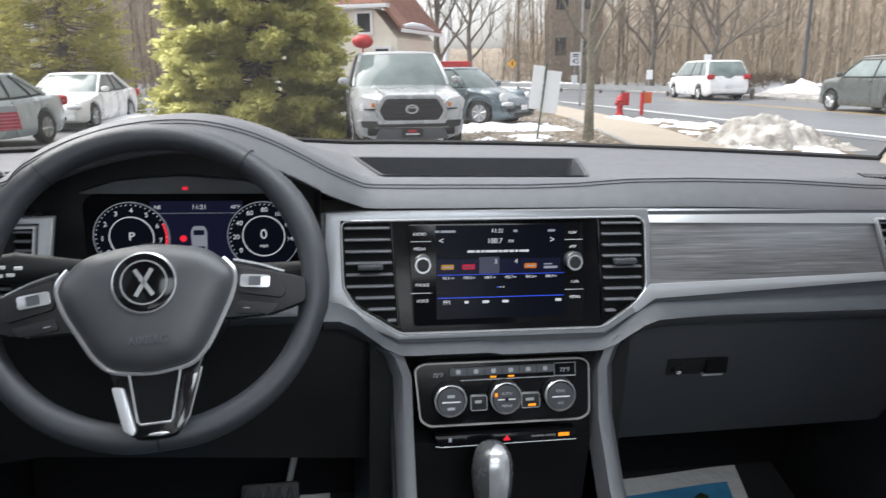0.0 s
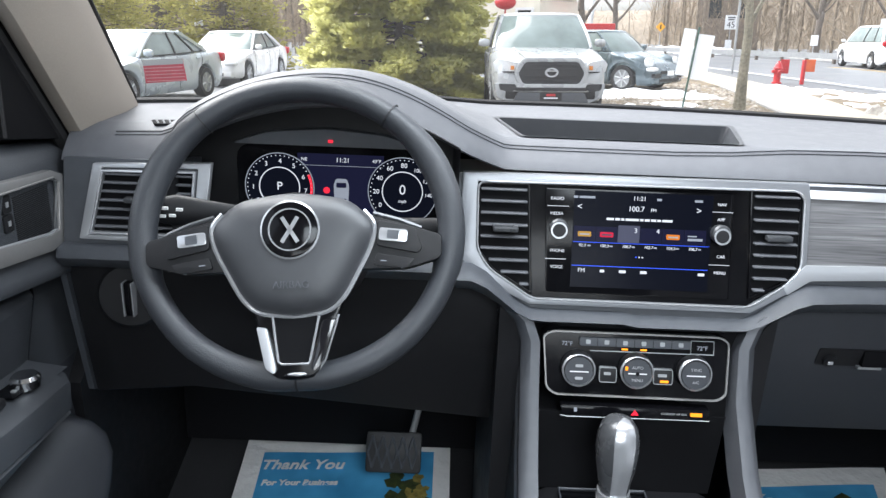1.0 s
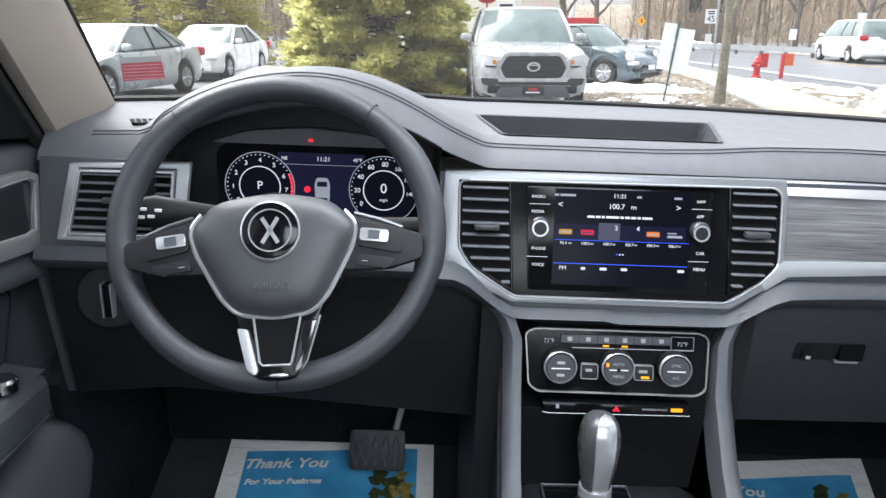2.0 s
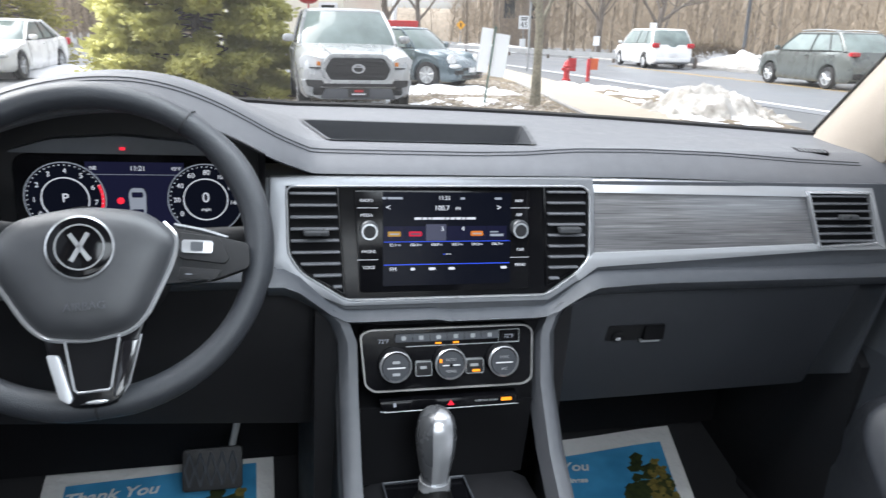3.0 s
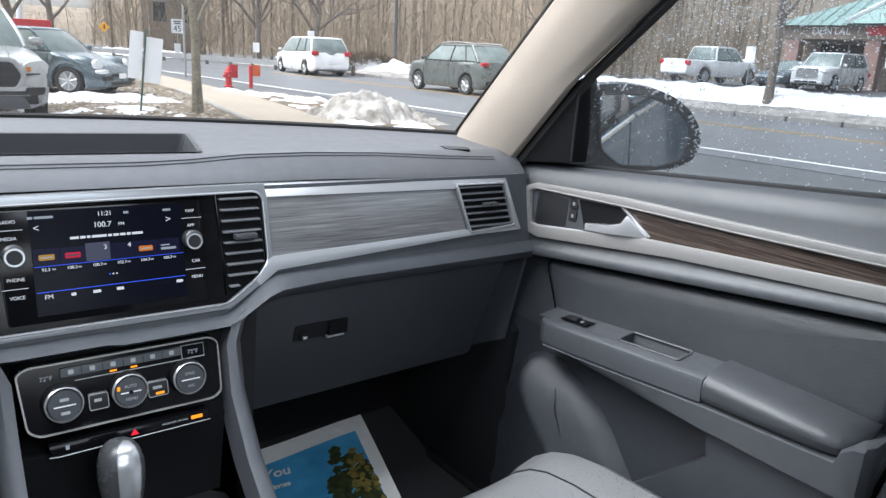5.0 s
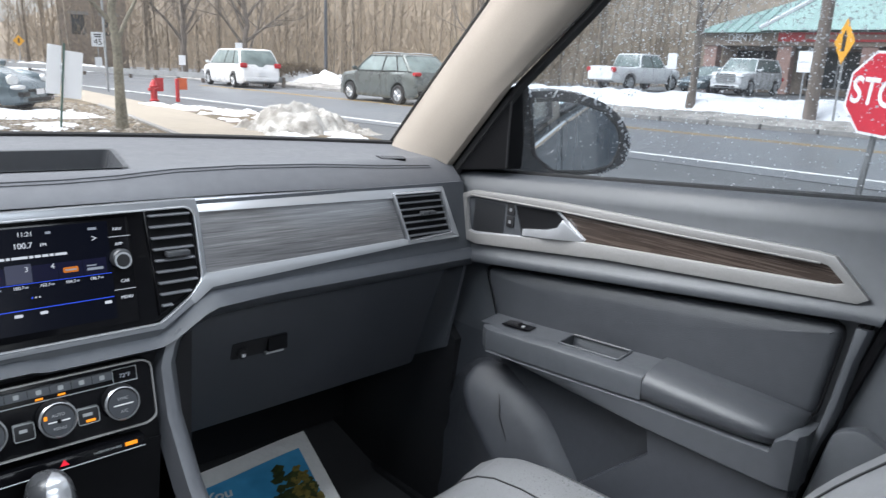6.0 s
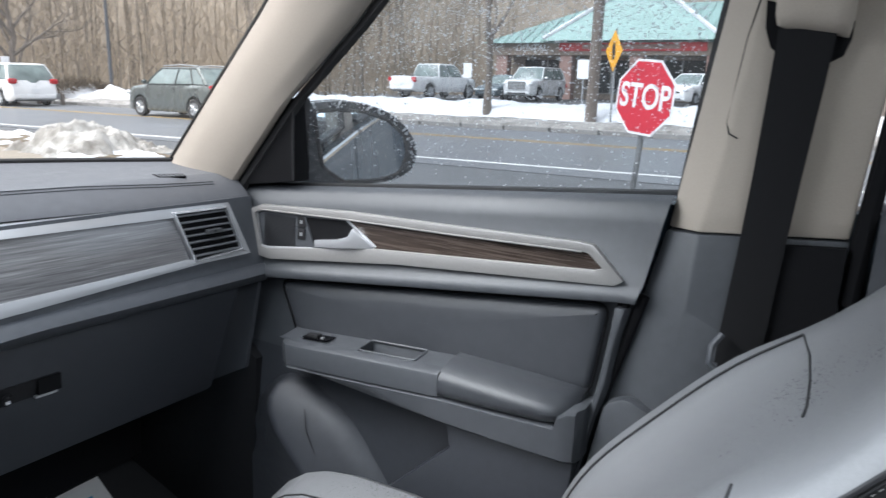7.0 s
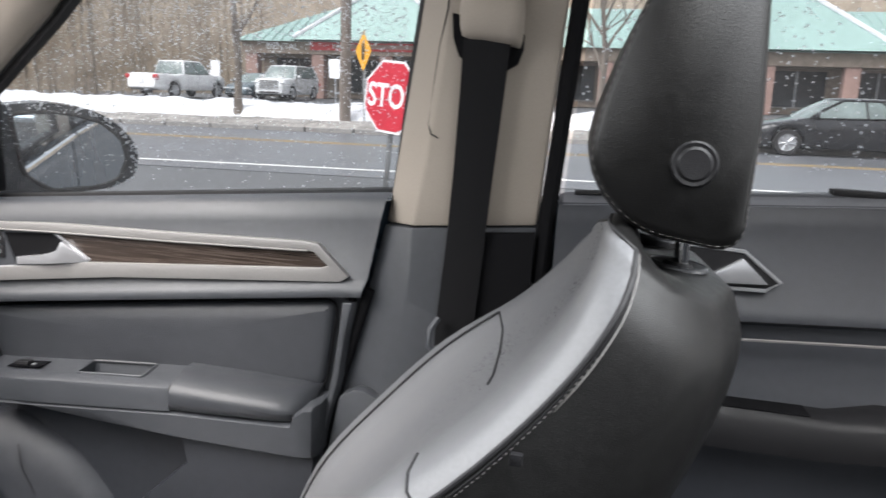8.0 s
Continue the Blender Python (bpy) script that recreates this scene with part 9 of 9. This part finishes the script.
def conifer(label, x, y, h, r, seed, material, count, droop=0.35, skirt=0.25, taper=0.75):
    """A trunk with whorls of boughs, each carrying many small sprays."""
    rnd = random.Random(seed)
    t = thing("conifer", label, "tree", pose(x, y, 0))
    part("trunk", tubed([(0, 0, -0.1), (0, 0, h * 0.5), (0, 0, h)], [r * 0.075, r * 0.05, 0.02], 8), M_BARK, t)
    bv, bf, sv, sf = [], [], [], []
    boughs = []
    nb = 520
    for k in range(nb):
        s = ((k + rnd.random()) / nb) ** 1.15
        z = skirt + (h - skirt) * s
        reach = r * (1 - s) ** taper * rnd.choice((rnd.uniform(0.45, 0.8), rnd.uniform(0.8, 1.06), rnd.uniform(0.86, 1.02))) + 0.12
        a = k * 2.399 + rnd.uniform(-0.5, 0.5)
        tip = V(math.cos(a) * reach, math.sin(a) * reach, max(0.05, z + reach * rnd.uniform(-droop, 0.30)))
        root = V(0, 0, z + 0.1)
        limb(bv, bf, root, tip, 0.022, 0.006, 4)
        boughs.append((root, tip, reach))
    total = sum(b[2] for b in boughs)
    for root, tip, reach in boughs:
        d = (tip - root).normalized()
        side = d.cross(V(0, 0, 1)).normalized()
        lift = rnd.uniform(-0.1, 0.25)
        # each bough ends in a few fingers of short sprays
        fingers = [(0.0, 1.0)] + [(rnd.uniform(-0.75, 0.75), rnd.uniform(0.55, 0.95)) for _ in range(7)]
        for _ in range(int(count * reach / total)):
            lean, start = rnd.choice(fingers)
            fd = (d + side * lean + V(0, 0, lift + rnd.uniform(-0.05, 0.05))).normalized()
            along = rnd.random() ** 0.7 * (0.20 + 0.16 * reach)
            c = lerp(root, tip, start * rnd.uniform(0.8, 1.0)) + fd * along + V(rnd.uniform(-0.11, 0.11), rnd.uniform(-0.11, 0.11), rnd.uniform(-0.12, 0.08))
            out = (fd + V(rnd.uniform(-0.8, 0.8), rnd.uniform(-0.8, 0.8), rnd.uniform(-0.5, 0.7))).normalized()
            L, wd = rnd.uniform(0.08, 0.20), rnd.uniform(0.018, 0.036)
            sd = out.cross(V(rnd.uniform(-1, 1), rnd.uniform(-1, 1), rnd.uniform(-1, 1))).normalized()
            o = len(sv)
            sv += [c - sd * wd, c + out * L * 0.5 - sd * wd * 1.5, c + out * L, c + out * L * 0.5 + sd * wd * 1.5]
            sf.append((o, o + 1, o + 2, o + 3))
    mesh_ob("boughs", bv, bf, M_BARK, t)
    cr = mesh_ob("crown", sv, sf, material, t, False)
    tagged(cr, label="dense needle sprays")
    return t


conifer("broad yellow-green conifer beside the pickup", -1.38, 15.6, 11.0, 1.72, 21, M_NEEDLE, 300000, skirt=0.12, taper=0.5)
conifer("green conifer behind the white sedan", -8.0, 24.6, 8.5, 2.1, 22, M_NEEDLED, 20000, skirt=0.3)
conifer("green conifer behind the sedans", -12.6, 24.0, 8.0, 2.2, 23, M_NEEDLED, 16000, skirt=0.3)
conifer("green conifer far behind the lot", -13.5, 33.0, 9.0, 2.8, 24, M_NEEDLED, 12000, skirt=0.3)


# the winter wood beyond the road: trunks and fine twigs
def in_wood(rnd):
    """A place in the wood: a belt beyond the road and the lot."""
    b = radians(rnd.uniform(-62, 66))
    while 0.12 < b < 0.255 and rnd.random() < 0.93:
        b = radians(rnd.uniform(-62, 66))
    d0 = interp(math.degrees(b), (-62, -20, 0, 10, 30, 45, 52, 60, 66), (46, 46, 60, 68, 56, 52, 46, 60, 72))
    d = d0 + rnd.random() ** 1.3 * 34
    return math.sin(b) * d, math.cos(b) * d


rnd = random.Random(77)
v, f = [], []
for _ in range(480):
    x, y = in_wood(rnd)
    h, r = rnd.uniform(9, 17), rnd.uniform(0.03, 0.13)
    p, q = V(x, y, -1), V(x + rnd.uniform(-0.8, 0.8), y + rnd.uniform(-0.8, 0.8), h)
    m1 = lerp(p, q, 0.5) + V(rnd.uniform(-0.3, 0.3), rnd.uniform(-0.3, 0.3), 0)
    limb(v, f, p, m1, r, r * 0.75)
    limb(v, f, m1, q, r * 0.75, r * 0.2)
    for _ in range(7):
        s = rnd.uniform(0.15, 0.95)
        a = rnd.random() * 6.3
        c = lerp(p, m1, s * 2) if s < 0.5 else lerp(m1, q, s * 2 - 1)
        e = c + V(math.cos(a), math.sin(a), rnd.uniform(0.3, 1.3)).normalized() * rnd.uniform(1.2, 3.6)
        limb(v, f, c, e, r * 0.35, 0.015, 3)
wood = mesh_ob("wood_trunks", v, f, M_WOODS)
tagged(wood, "bare grey-brown trunks of the winter wood", "woods", kind="stuff")
v, f = [], []
for _ in range(95000):
    x, y = in_wood(rnd)
    z = abs(rnd.gauss(0, 1)) * 3.2 + 0.1 if rnd.random() < 0.5 else rnd.uniform(0.5, 15)
    d = V(rnd.uniform(-1, 1), rnd.uniform(-1, 1), rnd.uniform(0.2, 2.2)).normalized() * rnd.uniform(0.5, 1.9)
    w = V(-y, x, 0).normalized() * rnd.uniform(0.008, 0.03)
    o = len(v)
    c = V(x, y, z)
    v += [c - w, c + w, c + d]
    f.append((o, o + 1, o + 2))
tw = mesh_ob("wood_twigs", v, f, M_TWIG, None, False)
tagged(tw, "fine brown twigs and saplings of the winter wood", "woods", kind="stuff")
# low hedge of bare brush along the lot edge
v, f = [], []
for _ in range(5000):
    t = rnd.random()
    x, y = lerp(20.6, 28.5, t) + rnd.uniform(-0.8, 0.8), lerp(33.5, 34.5, t) + rnd.uniform(-0.8, 0.8)
    c = V(x, y, lot_z(x, y) + 0.3 + rnd.random() * 0.55)
    d = V(rnd.uniform(-1, 1), rnd.uniform(-1, 1), rnd.uniform(-0.2, 1)).normalized() * rnd.uniform(0.2, 0.5)
    w = V(rnd.uniform(-1, 1), rnd.uniform(-1, 1), 0).normalized() * 0.02
    o = len(v)
    v += [c - w, c + w, c + d]
    f.append((o, o + 1, o + 2))
tagged(mesh_ob("brush_hedge", v, f, M_BRUSH, None, False), "low brown brush hedge in the snow", "hedge", kind="stuff")
# distance: a brown wooded rise all round
rows = []
for i in range(73):
    a = 2 * math.pi * i / 72
    hgt = 21 + 5 * noise.noise(Vector((math.cos(a) * 4, math.sin(a) * 4, 2)))
    hgt = interp(math.degrees(a), (40, 60, 72, 74, 84, 96, 104), (hgt, hgt * 0.75, 9, 5, 5, 9, hgt))
    rows.append([V(118 * math.cos(a), 118 * math.sin(a), -1), V(122 * math.cos(a), 122 * math.sin(a), hgt * 0.6), V(128 * math.cos(a), 128 * math.sin(a), hgt)])
tagged(part("backdrop", lofted(rows, cap=False, closed=False), M_FARWOODS, smooth=80), "brown wooded rise in the distance", "backdrop", kind="structure")
